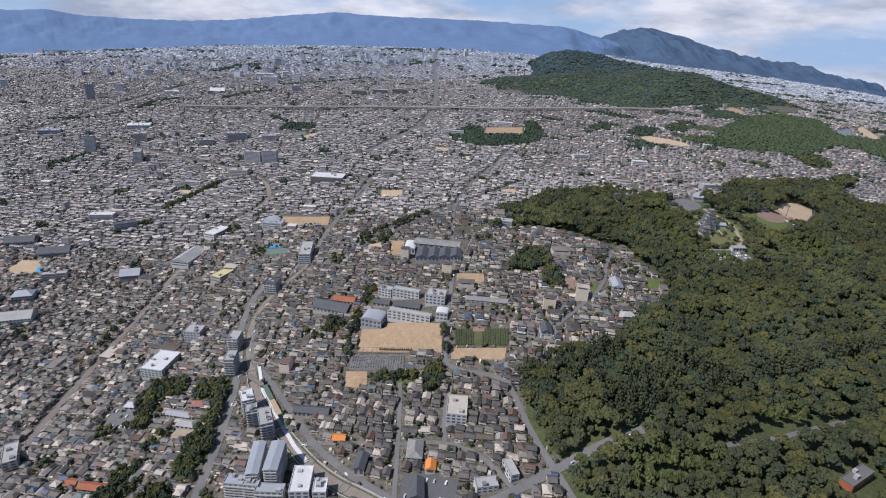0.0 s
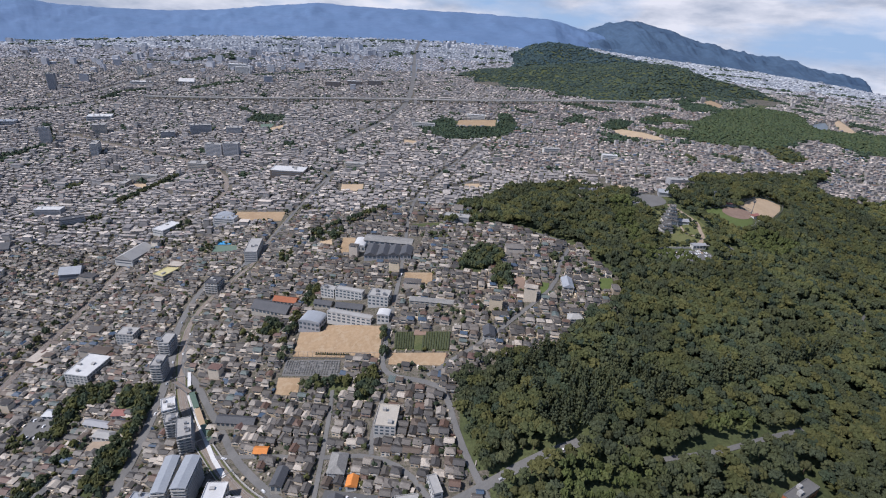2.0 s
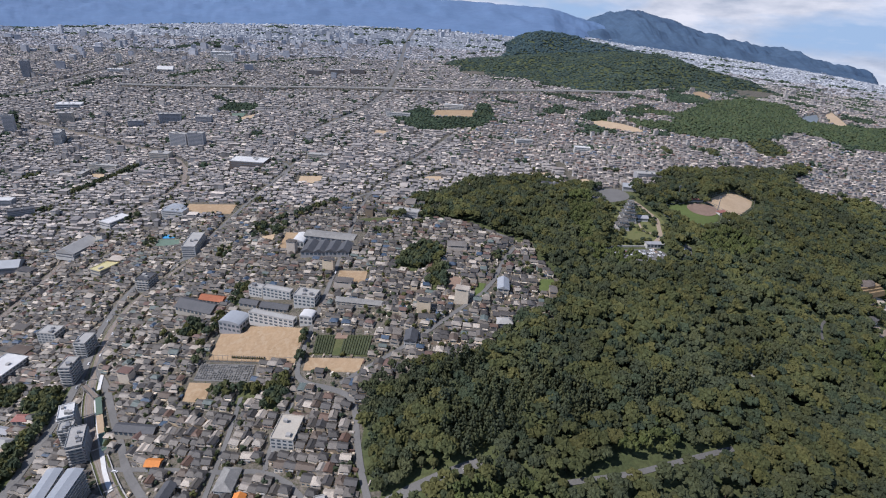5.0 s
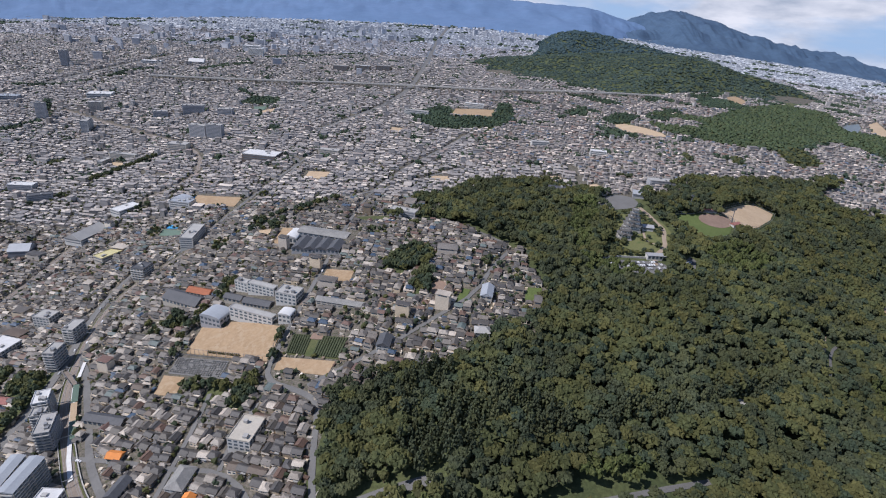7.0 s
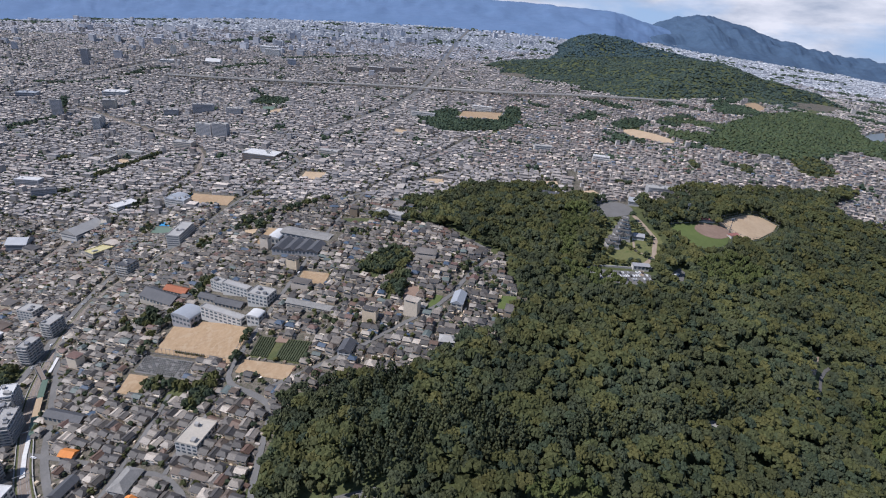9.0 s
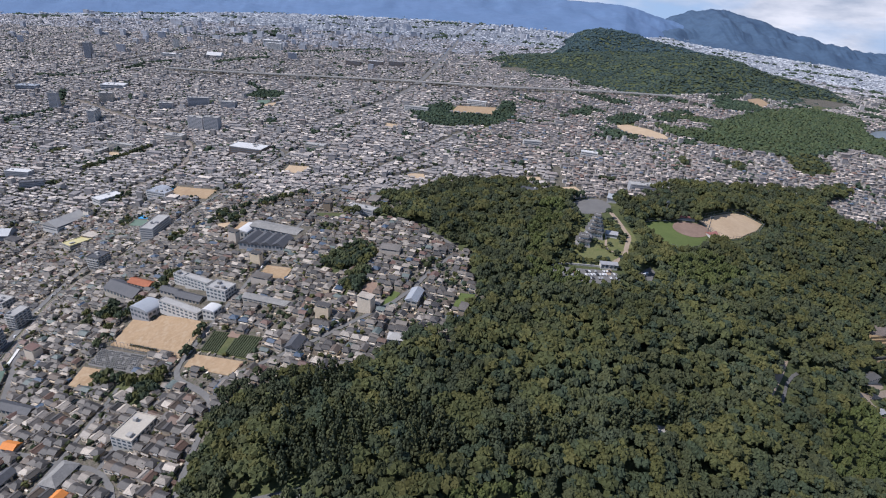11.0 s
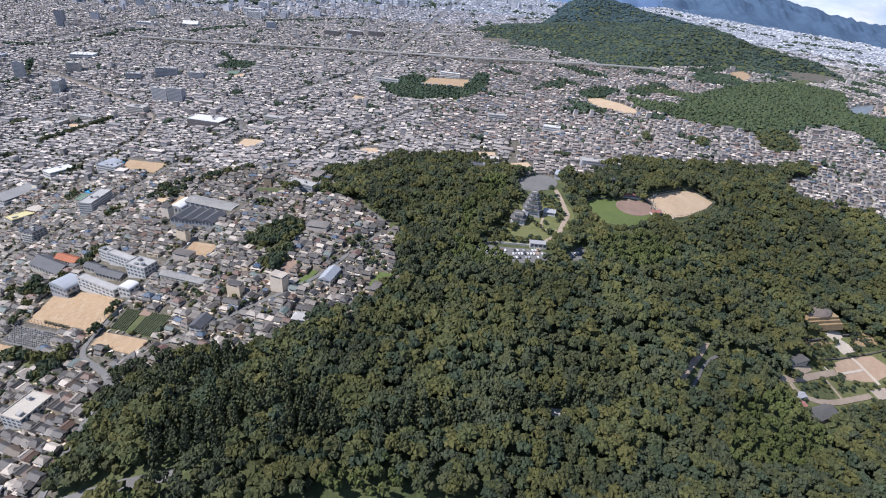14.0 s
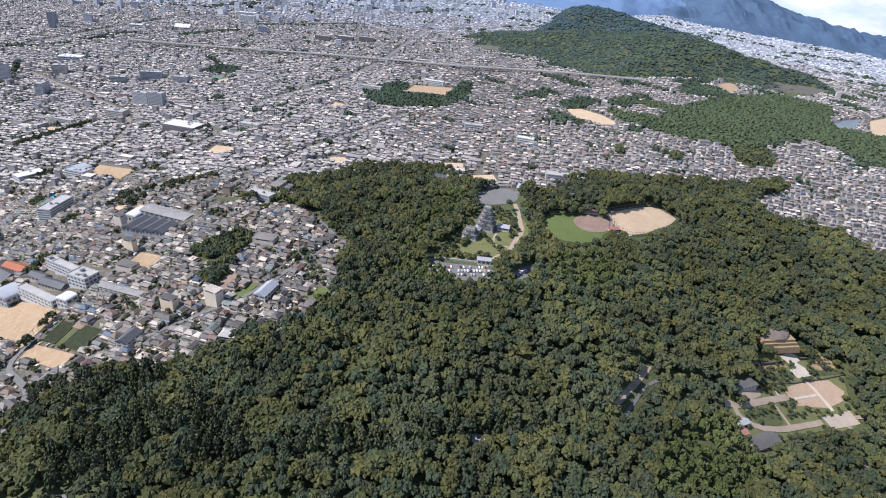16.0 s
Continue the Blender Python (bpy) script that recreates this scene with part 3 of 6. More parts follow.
GROVES = [   # small woods in the town
    [(82, 589), (108, 580), (135, 595), (137, 630), (112, 641), (92, 622)],
    [(-318, 486), (-276, 490), (-276, 462), (-300, 455), (-290, 415), (-312, 412), (-322, 450)],
    [(-262, 478), (-226, 470), (-216, 415), (-206, 372), (-212, 345), (-230, 345), (-236, 385), (-228, 420), (-236, 445), (-262, 452)],
    [(-292, 322), (-285, 358), (-270, 366), (-258, 340), (-272, 318)], [(-250, 306), (-246, 336), (-222, 338), (-215, 308)], [(-282, 388), (-272, 404), (-264, 396), (-270, 380)],
    [(10, 1350), (79, 1285), (214, 1314), (252, 1389), (250, 1519), (215, 1533), (204, 1400), (91, 1409), (90, 1494), (56, 1492), (9, 1434)],
    [(82, 798), (117, 779), (138, 805), (125, 834), (91, 828)],
    [(-72, 436), (-20, 424), (-18, 436), (-70, 448)], [(-14, 410), (6, 405), (6, 440), (-8, 444)],
    [(-103, 480), (-97, 478), (-93, 540), (-99, 545)], [(-135, 522), (-115, 512), (-108, 530), (-128, 540)], [(-95, 562), (-82, 556), (-80, 589), (-92, 594)], [(3, 458), (10, 456), (8, 505), (3, 506)],
    [(575, 1433), (643, 1435), (712, 1414), (792, 1505), (881, 1602), (1025, 1711), (1080, 1690), (1130, 1652), (1097, 1567), (1044, 1456), (1088, 1424), (1200, 1420), (1400, 1500), (1500, 1300), (1250, 1080), (1022, 1181), (980, 1229),
     (943, 1285), (895, 1268), (812, 1194), (762, 1174), (718, 1172), (670, 1183), (626, 1221), (567, 1264), (554, 1318)],
    [(744, 1605), (799, 1689), (851, 1689), (877, 1635), (859, 1577), (787, 1540), (742, 1544)], [(450, 1353), (481, 1412), (519, 1429), (548, 1397), (515, 1344), (480, 1322)],
    [(546, 1083), (560, 1102), (566, 1071), (553, 1039), (543, 1048)], [(634, 1081), (658, 1112), (665, 1083), (651, 1051), (632, 1045)], [(757, 1171), (804, 1203), (833, 1168), (821, 1116), (772, 1086), (748, 1098)],
    [(-482, 1485), (-380, 1472), (-370, 1541), (-471, 1563)],
    [(-97, 716), (-78, 712), (-79, 736), (-97, 736)], [(118, 548), (138, 540), (143, 577), (125, 582)],
]

BUILDINGS = [   # name, x, y, width, depth, height, turn, floors, wall, roof, roof kind, label
    ("apartment_block", -159, 390, 12, 24, 21, 24, 7, "tile_wall", "concrete", "flat", "grey tiled seven-storey apartment block beside the railway"),
    ("apartment_block", -177, 404, 11, 11, 20, 22, 7, "plaster", "concrete", "flat", "pale stair block between two apartment blocks"),
    ("apartment_block", -187, 420, 12, 18, 22, 28, 8, "plaster", "white", "flat", "tall white apartment block with a white roof beside the railway"),
    ("shrine_hall", -263, 428, 26, 8, 5, -8, 1, "beige_wall", "tile_wall", "gable", "long shrine hall with a grey roof among trees"),
    ("shrine_hall", -248, 412, 18, 9, 5, -6, 1, "plaster", "concrete", "hip", "shrine hall with a pale roof beside a gravel court"),
    ("shrine_hall", -247, 438, 13, 9, 6, 5, 1, "beige_wall", "red_seat", "hip", "shrine hall with a red-brown roof among trees"),
    ("shrine_corridor", -265, 354, 6, 24, 4, -14, 1, "beige_wall", "stone", "gable", "narrow shrine corridor with a grey roof among trees"),
    ("small_hall", -330, 454, 11, 10, 5, 0, 1, "plaster", "metal_blue", "hip", "small hall with a pale blue-grey roof beside a car park"),
    ("long_hall", -322, 346, 10, 8, 4, -4, 1, "beige_wall", "rust", "gable", "small hall with a red-orange tiled roof"),
    ("apartment_block", -133, 337, 11, 32, 26, 4, 9, "beige_wall", "metal_blue", "shed", "slab apartment block with a blue-grey pitched roof"),
    ("apartment_block", -149, 337, 10, 36, 26, 8, 9, "beige_wall", "metal_blue", "shed", "slab apartment block with a blue-grey pitched roof and lift tower"),
    ("apartment_block", -161, 321, 17, 10, 20, -2, 7, "beige_wall", "metal_blue", "flat", "beige balconied apartment block with a grey roof"),
    ("apartment_block", -146, 318, 13, 10, 20, -2, 7, "beige_wall", "metal_blue", "flat", "beige balconied apartment block with a grey roof"),
    ("apartment_block", -130, 313, 23, 9, 16, 1, 5, "beige_wall", "metal_blue", "flat", "lower beige balconied apartment block"),
    ("department_store", -106, 320, 16, 27, 15, 5, 4, "plaster", "white", "flat", "bulky store building with a white flat roof"),
    ("department_store", -89, 313, 11, 14, 13, 5, 3, "plaster", "white", "flat", "white-roofed annex building with roof units"),
    ("sports_hall", -75, 524, 24, 20, 10, -13, 2, "tile_wall", "metal_blue", "arch", "school sports hall with a curved blue-grey metal roof"),
    ("school_building", -34, 519, 50, 8, 11, -14, 3, "plaster", "concrete", "flat", "long pale three-storey school building facing the field"),
    ("school_building", -5, 545, 23, 17, 12, -9, 3, "plaster", "concrete", "flat", "square school building with a pale flat roof"),
    ("school_building", -67, 573, 17, 9, 11, -18, 3, "plaster", "concrete", "flat", "pale three-storey school wing with a flat roof"),
    ("school_building", -41, 562, 33, 8, 11, -14, 3, "plaster", "concrete", "flat", "pale three-storey school wing with a flat roof"),
    ("gymnasium", 3, 514, 13, 12, 9, -7, 2, "plaster", "white", "arch", "gymnasium with a bright white curved roof"),
    ("low_hall", -38, 541, 30, 11, 5, -7, 1, "beige_wall", "roof_dark", "gable", "low hall with a dark roof between school wings"),
    ("low_hall", -70, 555, 20, 10, 5, -9, 1, "beige_wall", "roof_dark", "gable", "low hall with a dark roof beside the school"),
    ("low_hall", -131, 564, 44, 21, 6, -14, 1, "beige_wall", "roof_dark", "gable", "long low building with a dark roof"),
    ("red_roofed_house", -118, 573, 27, 12, 6, -8, 1, "beige_wall", "rust", "gable", "house with a bright red-orange roof"),
    ("terrace_house", 54, 528, 50, 9, 5, -5, 2, "beige_wall", "stone", "gable", "long pale terraced building among the houses"),
    ("factory_shed", -27, 652, 16, 31, 6, -2, 1, "tile_wall", "roof_dark", "gable", "long grey factory shed with a dark ridged roof"),
    ("factory_shed", -11, 647, 15, 30, 6, -2, 1, "tile_wall", "roof_dark", "gable", "long grey factory shed with a dark ridged roof"),
    ("factory_shed", 3, 644, 14, 28, 6, -3, 1, "tile_wall", "roof_dark", "gable", "long grey factory shed with a dark ridged roof"),
    ("factory_shed", 18, 640, 14, 26, 6, -3, 1, "tile_wall", "roof_dark", "gable", "long grey factory shed with a dark ridged roof"),
    ("white_shed", -45, 676, 15, 26, 8, -3, 1, "plaster", "white", "arch", "shed with a bright white curved roof"),
    ("low_hall", -8, 681, 64, 20, 5, -7, 1, "tile_wall", "stone", "shed", "long low grey hall behind the sheds"),
    ("nursing_home", 20, 378, 18, 26, 10, -4, 3, "plaster", "beige_wall", "flat", "pale three-storey building with a cream roof and roof units"),
    ("long_hall", -119, 406, 34, 10, 6, -2, 1, "beige_wall", "roof_dark", "gable", "long low hall with a dark brown tiled roof"),
    ("temple_hall", -60, 337, 9, 18, 8, -4, 1, "beige_wall", "roof_dark", "gable", "temple hall with a steep dark tiled roof"),
    ("dark_hall", -11, 304, 11, 19, 7, 3, 2, "tile_wall", "roof_dark", "gable", "hall with a long dark roof beside a car park"),
    ("large_house", -15, 343, 13, 21, 6, -1, 2, "plaster", "stone", "hip", "large house with a pale grey hipped roof"),
    ("orange_roofed_house", -1, 325, 8, 10, 5, -2, 1, "plaster", "orange", "gable", "house with a bright orange roof"),
    ("orange_roofed_house", -85, 369, 11, 8, 5, 1, 1, "plaster", "orange", "gable", "house with a bright orange roof"),
    ("corner_shop", 42, 300, 17, 10, 6, 11, 2, "plaster", "concrete", "flat", "pale two-storey building at the street corner"),
    ("corner_shop", 61, 309, 7, 17, 7, 18, 2, "plaster", "concrete", "flat", "pale long two-storey building beside the road"),
    ("apartment_block", -329, 519, 27, 38, 13, -7, 4, "plaster", "white", "flat", "wide pale four-storey block with a white stepped roof"),
    ("long_hall", -299, 340, 24, 8, 4, -4, 1, "beige_wall", "rust", "gable", "low hall with a red-orange tiled roof"),
    ("office_building", -403, 378, 12, 28, 12, 33, 4, "beige_wall", "concrete", "flat", "beige four-storey building beside the railway"),
    ("warehouse", -585, 626, 38, 26, 8, 18, 2, "plaster", "concrete", "gable", "wide pale warehouse with a low ridged roof"),
    ("warehouse", -647, 656, 24, 18, 10, 20, 3, "tile_wall", "metal_blue", "flat", "grey warehouse with a flat roof"),
    ("office_building", -663, 954, 44, 18, 12, 9, 4, "tile_wall", "white", "flat", "wide grey block with a white roof"),
    ("office_building", -594, 911, 38, 16, 12, 37, 4, "tile_wall", "roof_dark", "flat", "dark grey office block with a flat roof"),
    ("warehouse", -495, 749, 28, 26, 8, 18, 1, "tile_wall", "metal_blue", "gable", "grey warehouse roof among houses"),
    ("station_hall", -418, 788, 29, 53, 8, -8, 2, "plaster", "concrete", "gable", "long pale station hall over the railway"),
    ("station_house", -333, 716, 18, 30, 9, -20, 2, "beige_wall", "yellow", "flat", "station building with a pale yellow roof beside the railway"),
    ("school_building", 83, 739, 36, 13, 10, -12, 3, "tile_wall", "concrete", "flat", "grey school building in front of dark trees"),
    ("parking_block", -244, 1059, 66, 34, 12, -2, 3, "brown_wall", "white", "flat", "broad brown car park building with a white roof edge"),
    ("school_building", -297, 857, 35, 20, 11, -3, 3, "plaster", "metal_blue", "flat", "pale school building beside a sandy field"),
    ("office_building", -203, 716, 17, 48, 16, 8, 5, "plaster", "concrete", "flat", "white five-storey block beside the avenue"),
    ("school_building", 460, 878, 53, 16, 9, 3, 3, "tile_wall", "concrete", "flat", "long grey school building north of the wood"),
    ("school_building", 302, 846, 40, 15, 9, -6, 3, "beige_wall", "roof_dark", "flat", "brown-grey school building beside a sandy yard"),
    ("pool_house", 412, 823, 26, 15, 6, -14, 1, "tile_wall", "metal_blue", "gable", "grey hall with a blue-grey roof under trees"),
    ("long_hall", 196, 532, 11, 22, 8, -5, 2, "beige_wall", "metal_blue", "gable", "temple-like hall with a long blue-grey roof"),
    ("large_house", 193, 475, 13, 10, 6, 4, 2, "plaster", "concrete", "hip", "large pale house beside the wood"),
    ("long_hall", 109, 465, 11, 17, 6, -2, 2, "plaster", "roof_dark", "gable", "long house with a dark gabled roof"),
    ("apartment_block", -312, 573, 21, 17, 14, -2, 4, "plaster", "concrete", "flat", "pale apartment block among houses"),
    ("mansion_block", -230, 488, 11, 19, 22, 6, 7, "tile_wall", "concrete", "flat", "slim tall grey apartment block beside the railway"),
    ("mansion_block", -242, 531, 12, 20, 18, 2, 6, "plaster", "concrete", "flat", "slim pale apartment block beside the railway"),
    ("mansion_block", -231, 641, 17, 20, 16, -3, 5, "beige_wall", "roof_dark", "flat", "slim brown apartment block beside the railway"),
    ("apartment_slab", -460, 1228, 39, 14, 30, -6, 10, "tile_wall", "concrete", "flat", "tall grey slab apartment block above low roofs"),
    ("apartment_slab", -419, 1224, 34, 17, 30, 2, 10, "tile_wall", "concrete", "flat", "tall grey slab apartment block with a white end"),
    ("office_building", -468, 1156, 41, 23, 14, 3, 4, "beige_wall", "concrete", "flat", "brown office block with a pale roof"),
    ("office_building", -565, 1406, 51, 17, 22, 22, 7, "tile_wall", "concrete", "flat", "long dark apartment slab above low roofs"),
    ("office_building", -475, 1396, 36, 21, 16, 10, 5, "tile_wall", "concrete", "flat", "long grey block across the plain"),
    ("office_building", -637, 1376, 33, 18, 16, 24, 5, "tile_wall", "concrete", "flat", "long grey block across the plain"),
    ("office_building", -821, 1395, 31, 21, 24, 24, 8, "beige_wall", "concrete", "flat", "pale tall block across the plain"),
    ("tower_block", -906, 1316, 22, 12, 40, 12, 13, "tile_wall", "concrete", "flat", "tall grey tower block above the houses"),
    ("tower_block", -1191, 1785, 20, 29, 50, 21, 16, "tile_wall", "concrete", "flat", "tall far tower block above low roofs"),
    ("office_building", -780, 2294, 69, 40, 20, 11, 5, "plaster", "white", "flat", "broad white far building above low roofs"),
]
BUILDINGS += [
    ("office_building", -722, 2190, 56, 22, 26, 6, 8, "plaster", "white", "flat", "wide white far building above the roofs"),
    ("apartment_slab", -330, 1968, 52, 14, 18, 4, 6, "brown_wall", "concrete", "flat", "long dark apartment slab on the plain"),
    ("apartment_slab", -256, 1985, 52, 14, 18, 4, 6, "brown_wall", "white", "flat", "long dark apartment slab with a white roof edge"),
    ("apartment_slab", -186, 1994, 50, 14, 18, 4, 6, "brown_wall", "concrete", "flat", "long dark apartment slab on the plain"),
    ("warehouse", -978, 1915, 62, 30, 10, 14, 2, "plaster", "white", "flat", "broad white warehouse beside the highroad"),
    ("warehouse", -840, 1960, 50, 34, 9, 14, 2, "plaster", "white", "gable", "pale far warehouse with a ridged roof"),
    ("tower_block", -1053, 2057, 16, 14, 34, 10, 11, "plaster", "concrete", "flat", "slim white far tower block"),
    ("school_building", -567, 1112, 60, 11, 12, -2, 4, "beige_wall", "concrete", "flat", "long pale school building behind a sandy yard"),
    ("school_building", -591, 1083, 12, 30, 10, 2, 3, "beige_wall", "concrete", "flat", "pale school wing beside a sandy yard"),
    ("warehouse", -401, 863, 22, 40, 8, -20, 2, "plaster", "white", "flat", "long white platform roof beside the railway"),
    ("sports_hall", -304, 870, 26, 20, 9, -14, 2, "tile_wall", "metal_blue", "arch", "school hall with a curved pale metal roof"),
    ("school_building", 10, 1414, 60, 12, 11, -4, 3, "plaster", "concrete", "flat", "pale school building amid dark trees"),
    ("school_building", 150, 1496, 50, 12, 11, -4, 3, "plaster", "white", "flat", "white school building behind a tan field"),
    ("office_building", -114, 1072, 40, 14, 10, -4, 3, "beige_wall", "concrete", "flat", "low pale block beside the ramp"),
    ("sports_hall", -613, 676, 26, 20, 9, 20, 2, "tile_wall", "metal_blue", "hip", "grey hall with a pyramid roof"),
    ("school_building", -606, 733, 34, 10, 11, 20, 3, "beige_wall", "concrete", "flat", "beige school building beside a sandy yard"),
    ("warehouse", -656, 809, 46, 26, 8, 18, 1, "tile_wall", "roof_dark", "gable", "wide dark factory roof among houses"),
    ("warehouse", -741, 845, 44, 26, 8, 18, 1, "tile_wall", "roof_dark", "gable", "wide dark factory roof among houses"),
    ("apartment_slab", -762, 1274, 16, 40, 26, 20, 9, "plaster", "concrete", "flat", "tall pale apartment slab above low roofs"),
    ("warehouse", -881, 1502, 60, 40, 10, 20, 2, "plaster", "white", "flat", "broad white-roofed depot on the plain"),
    ("warehouse", -1080, 1420, 50, 30, 10, 20, 2, "tile_wall", "metal_blue", "flat", "broad grey depot on the plain"),
    ("office_building", 296, 1165, 36, 14, 10, 6, 3, "plaster", "concrete", "flat", "pale three-storey block among low houses"),
    ("office_building", 397, 1082, 30, 13, 10, -6, 3, "plaster", "white", "flat", "pale three-storey block with a white roof"),
]
HAMLETS = [[(545, 1378), (579, 1414), (640, 1380), (678, 1355), (655, 1313), (583, 1325)]]


def belt(line, width):
    """An outline round a line: a belt of trees."""
    left, right = [], []
    for i, (x, y) in enumerate(line):
        a, b = line[max(0, i - 1)], line[min(len(line) - 1, i + 1)]
        d = math.hypot(b[0] - a[0], b[1] - a[1])
        nx, ny = -(b[1] - a[1]) / d * width / 2, (b[0] - a[0]) / d * width / 2
        left.append((x + nx, y + ny))
        right.append((x - nx, y - ny))
    return left + right[::-1]


for line, width in (([(-790, 1860), (-748, 1930), (-740, 1965), (-660, 2020)], 34), ([(-961, 1206), (-922, 1249), (-901, 1302)], 22), ([(-562, 990), (-540, 1020), (-519, 1057), (-495, 1116)], 12),
                    ([(-668, 2150), (-527, 2235), (-348, 2376)], 26), ([(-980, 1690), (-979, 1774), (-920, 1837)], 26), ([(-235, 2846), (-115, 3095)], 50), ([(-1040, 2460), (-940, 2701)], 60),
                    ([(-440, 3680), (-200, 3740)], 90), ([(-1165, 1530), (-1040, 1570), (-1000, 1640)], 20), ([(-125, 744), (-72, 774), (-28, 821)], 9), ([(-716, 1079), (-690, 1099)], 24),
                    ([(-445, 560), (-441, 631)], 4)):
    GROVES.append(belt(line, width))
PLOTS = [   # further ground kept clear: x, y, width, depth, height, turn
    (-150, 324, 52, 54, 0, 0), (-100, 318, 36, 34, 0, 0), (-172, 420, 24, 56, 0, 36), (-38, 545, 84, 62, 0, -12), (374, 709, 30, 28, 0, -6), (358, 683, 22, 20, 0, -6), (392, 711, 15, 11, 0, 0), (380, 635, 20, 9, 0, 6), (642, 599, 24, 12, 0, 32), (640, 541, 40, 20, 0, 32), (314, 294, 44, 20, 0, 30),
    (-7, 662, 74, 70, 0, -4), (-63, 461, 68, 36, 0, -13),
]


def wooded(x, y):
    hit = inside(FOREST, x, y)
    for g in GROVES:
        hit |= inside(g, x, y)
    for g in HAMLETS:
        hit &= ~inside(g, x, y)
    return hit


def leafy(x, y):
    """Patches of trees between the houses, most of them towards the eastern hills."""
    wave = np.sin(x / 31 + 1.3 * np.sin(y / 43)) + np.sin(y / 27 + 1.7 * np.sin(x / 38)) + 0.5 * np.sin(x / 11 + y / 13)
    east = np.clip((x - 200) / 250, 0, 1) * np.clip((y - 1080) / 120, 0, 1)
    return wave > 2.05 - 1.15 * east


def open_field(x, y):
    hit = np.zeros(np.shape(x), bool)
    for outline, *_ in FIELDS.values():
        hit |= inside(outline, x, y)
    return hit


# hills and ranges: crest lines of (x, y, height) and how far the foot lies in front
RIDGE = [(168, 2143, 83), (244, 2236, 104), (329, 2284, 128), (515, 2267, 155), (664, 2190, 170), (779, 2110, 180), (868, 2040, 185), (976, 2019, 164), (1068, 2011, 143), (1163, 2008, 120), (1234, 1991, 97), (1299, 1987, 80)]
RIDGE_FOOT = [(167, 2022), (216, 1970), (262, 1932), (361, 1896), (447, 1793), (501, 1708), (552, 1640), (688, 1700), (862, 1799), (941, 1772), (1015, 1741), (1093, 1740)]
BACK_HILL = [(419, 3182, 115), (473, 3029, 165), (508, 2876, 194), (558, 2770, 213), (637, 2707, 213), (703, 2644, 201), (764, 2579, 187), (864, 2501, 175), (936, 2427, 163)]
BACK_FOOT = [(455, 3200), (420, 2950), (400, 2700), (330, 2480), (330, 2330), (440, 2290), (600, 2250), (720, 2200), (830, 2140)]
RIDGE_AREA = RIDGE_FOOT + [(1300, 2000), (1150, 2150), (980, 2300), (900, 2600), (750, 2900), (520, 3330)] + BACK_FOOT[:4] + [(190, 2420)]


def crest_sheet(name, crest, front, back, material, rough, seed, foot=(), steps=26, rows=18, sink=12.0, **tags):
    """A mountain ridge: a sheet that climbs from its foot to a crest line with spurs and gullies, and falls behind."""
    def denser(line):
        out = []
        for a, b in zip(line, line[1:]):
            out += [tuple(p + (q - p) * i / steps for p, q in zip(a, b)) for i in range(steps)]
        return out + [line[-1]]
    fine, toe = denser(crest), denser(foot) if foot else []
    verts, cols = [], len(fine)
    for r in range(-rows // 2, rows + 1):
        for i, (x, y, z) in enumerate(fine):
            a, b = fine[max(0, i - 40)], fine[min(cols - 1, i + 40)]
            d = math.hypot(b[0] - a[0], b[1] - a[1])
            nx, ny = (b[1] - a[1]) / d, -(b[0] - a[0]) / d
            k = r / rows if r >= 0 else r / (rows / 2)
            if toe and k > 0:
                px, py = x + (toe[i][0] - x) * k, y + (toe[i][1] - y) * k
            else:
                reach = front * (0.15 + 0.85 * min(1.0, (cols - 1 - i) / (2.0 * steps))) if r >= 0 else back
                px, py = x + nx * k * reach, y + ny * k * reach
            base = min(float(ground(px, py)) - sink, z - 20) if k < 0 else float(ground(px, py)) - sink
            drop = abs(k) ** 1.1
            n = noise.fractal(Vector((px / 190 + seed, py / 260, seed)), 1.0, 2.0, 5) * rough
            fall = max(0.0, math.sin(math.pi * min(1, abs(k) + 0.06)))
            jag = noise.fractal(Vector((px / 60 + seed, py / 60, seed)), 1.0, 2.0, 4) * rough * 0.22 * (1 - abs(k))
            verts.append((px, py, z + (base - z) * drop + n * fall + jag))
    quads = []
    total = rows + rows // 2 + 1
    for r in range(total - 1):
        for i in range(cols - 1):
            a = r * cols + i
            quads.append((a, a + cols, a + cols + 1, a + 1))
    ob = fast_mesh(name, verts, np.array(quads).ravel(), [4] * len(quads), [material], smooth=True)
    return tagged(ob, **tags)


# ---- ground, ranges, hills ----
def axis(lo, a, b, hi, near, far):
    return list(np.arange(lo, a, far)) + list(np.arange(a, b, near)) + list(np.arange(b, hi + far, far))


gx, gy = axis(-4800, -700, 920, 4800, 20, 100), axis(-1500, 180, 1100, 6000, 20, 100)
GX, GY = np.meshgrid(gx, gy)
GZ = ground(GX, GY)
idx = np.arange(GX.size).reshape(GX.shape)
quads = np.stack([idx[:-1, :-1], idx[:-1, 1:], idx[1:, 1:], idx[1:, :-1]], -1).reshape(-1, 4)
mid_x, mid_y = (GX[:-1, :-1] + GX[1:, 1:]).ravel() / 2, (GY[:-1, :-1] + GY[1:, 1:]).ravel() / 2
# past 2100 m the ground switches to its haze-tinted colour
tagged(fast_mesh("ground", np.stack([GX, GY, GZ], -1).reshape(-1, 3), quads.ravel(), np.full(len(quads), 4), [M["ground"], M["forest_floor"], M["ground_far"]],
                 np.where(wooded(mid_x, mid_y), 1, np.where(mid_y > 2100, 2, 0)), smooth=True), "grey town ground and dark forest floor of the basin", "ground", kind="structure")

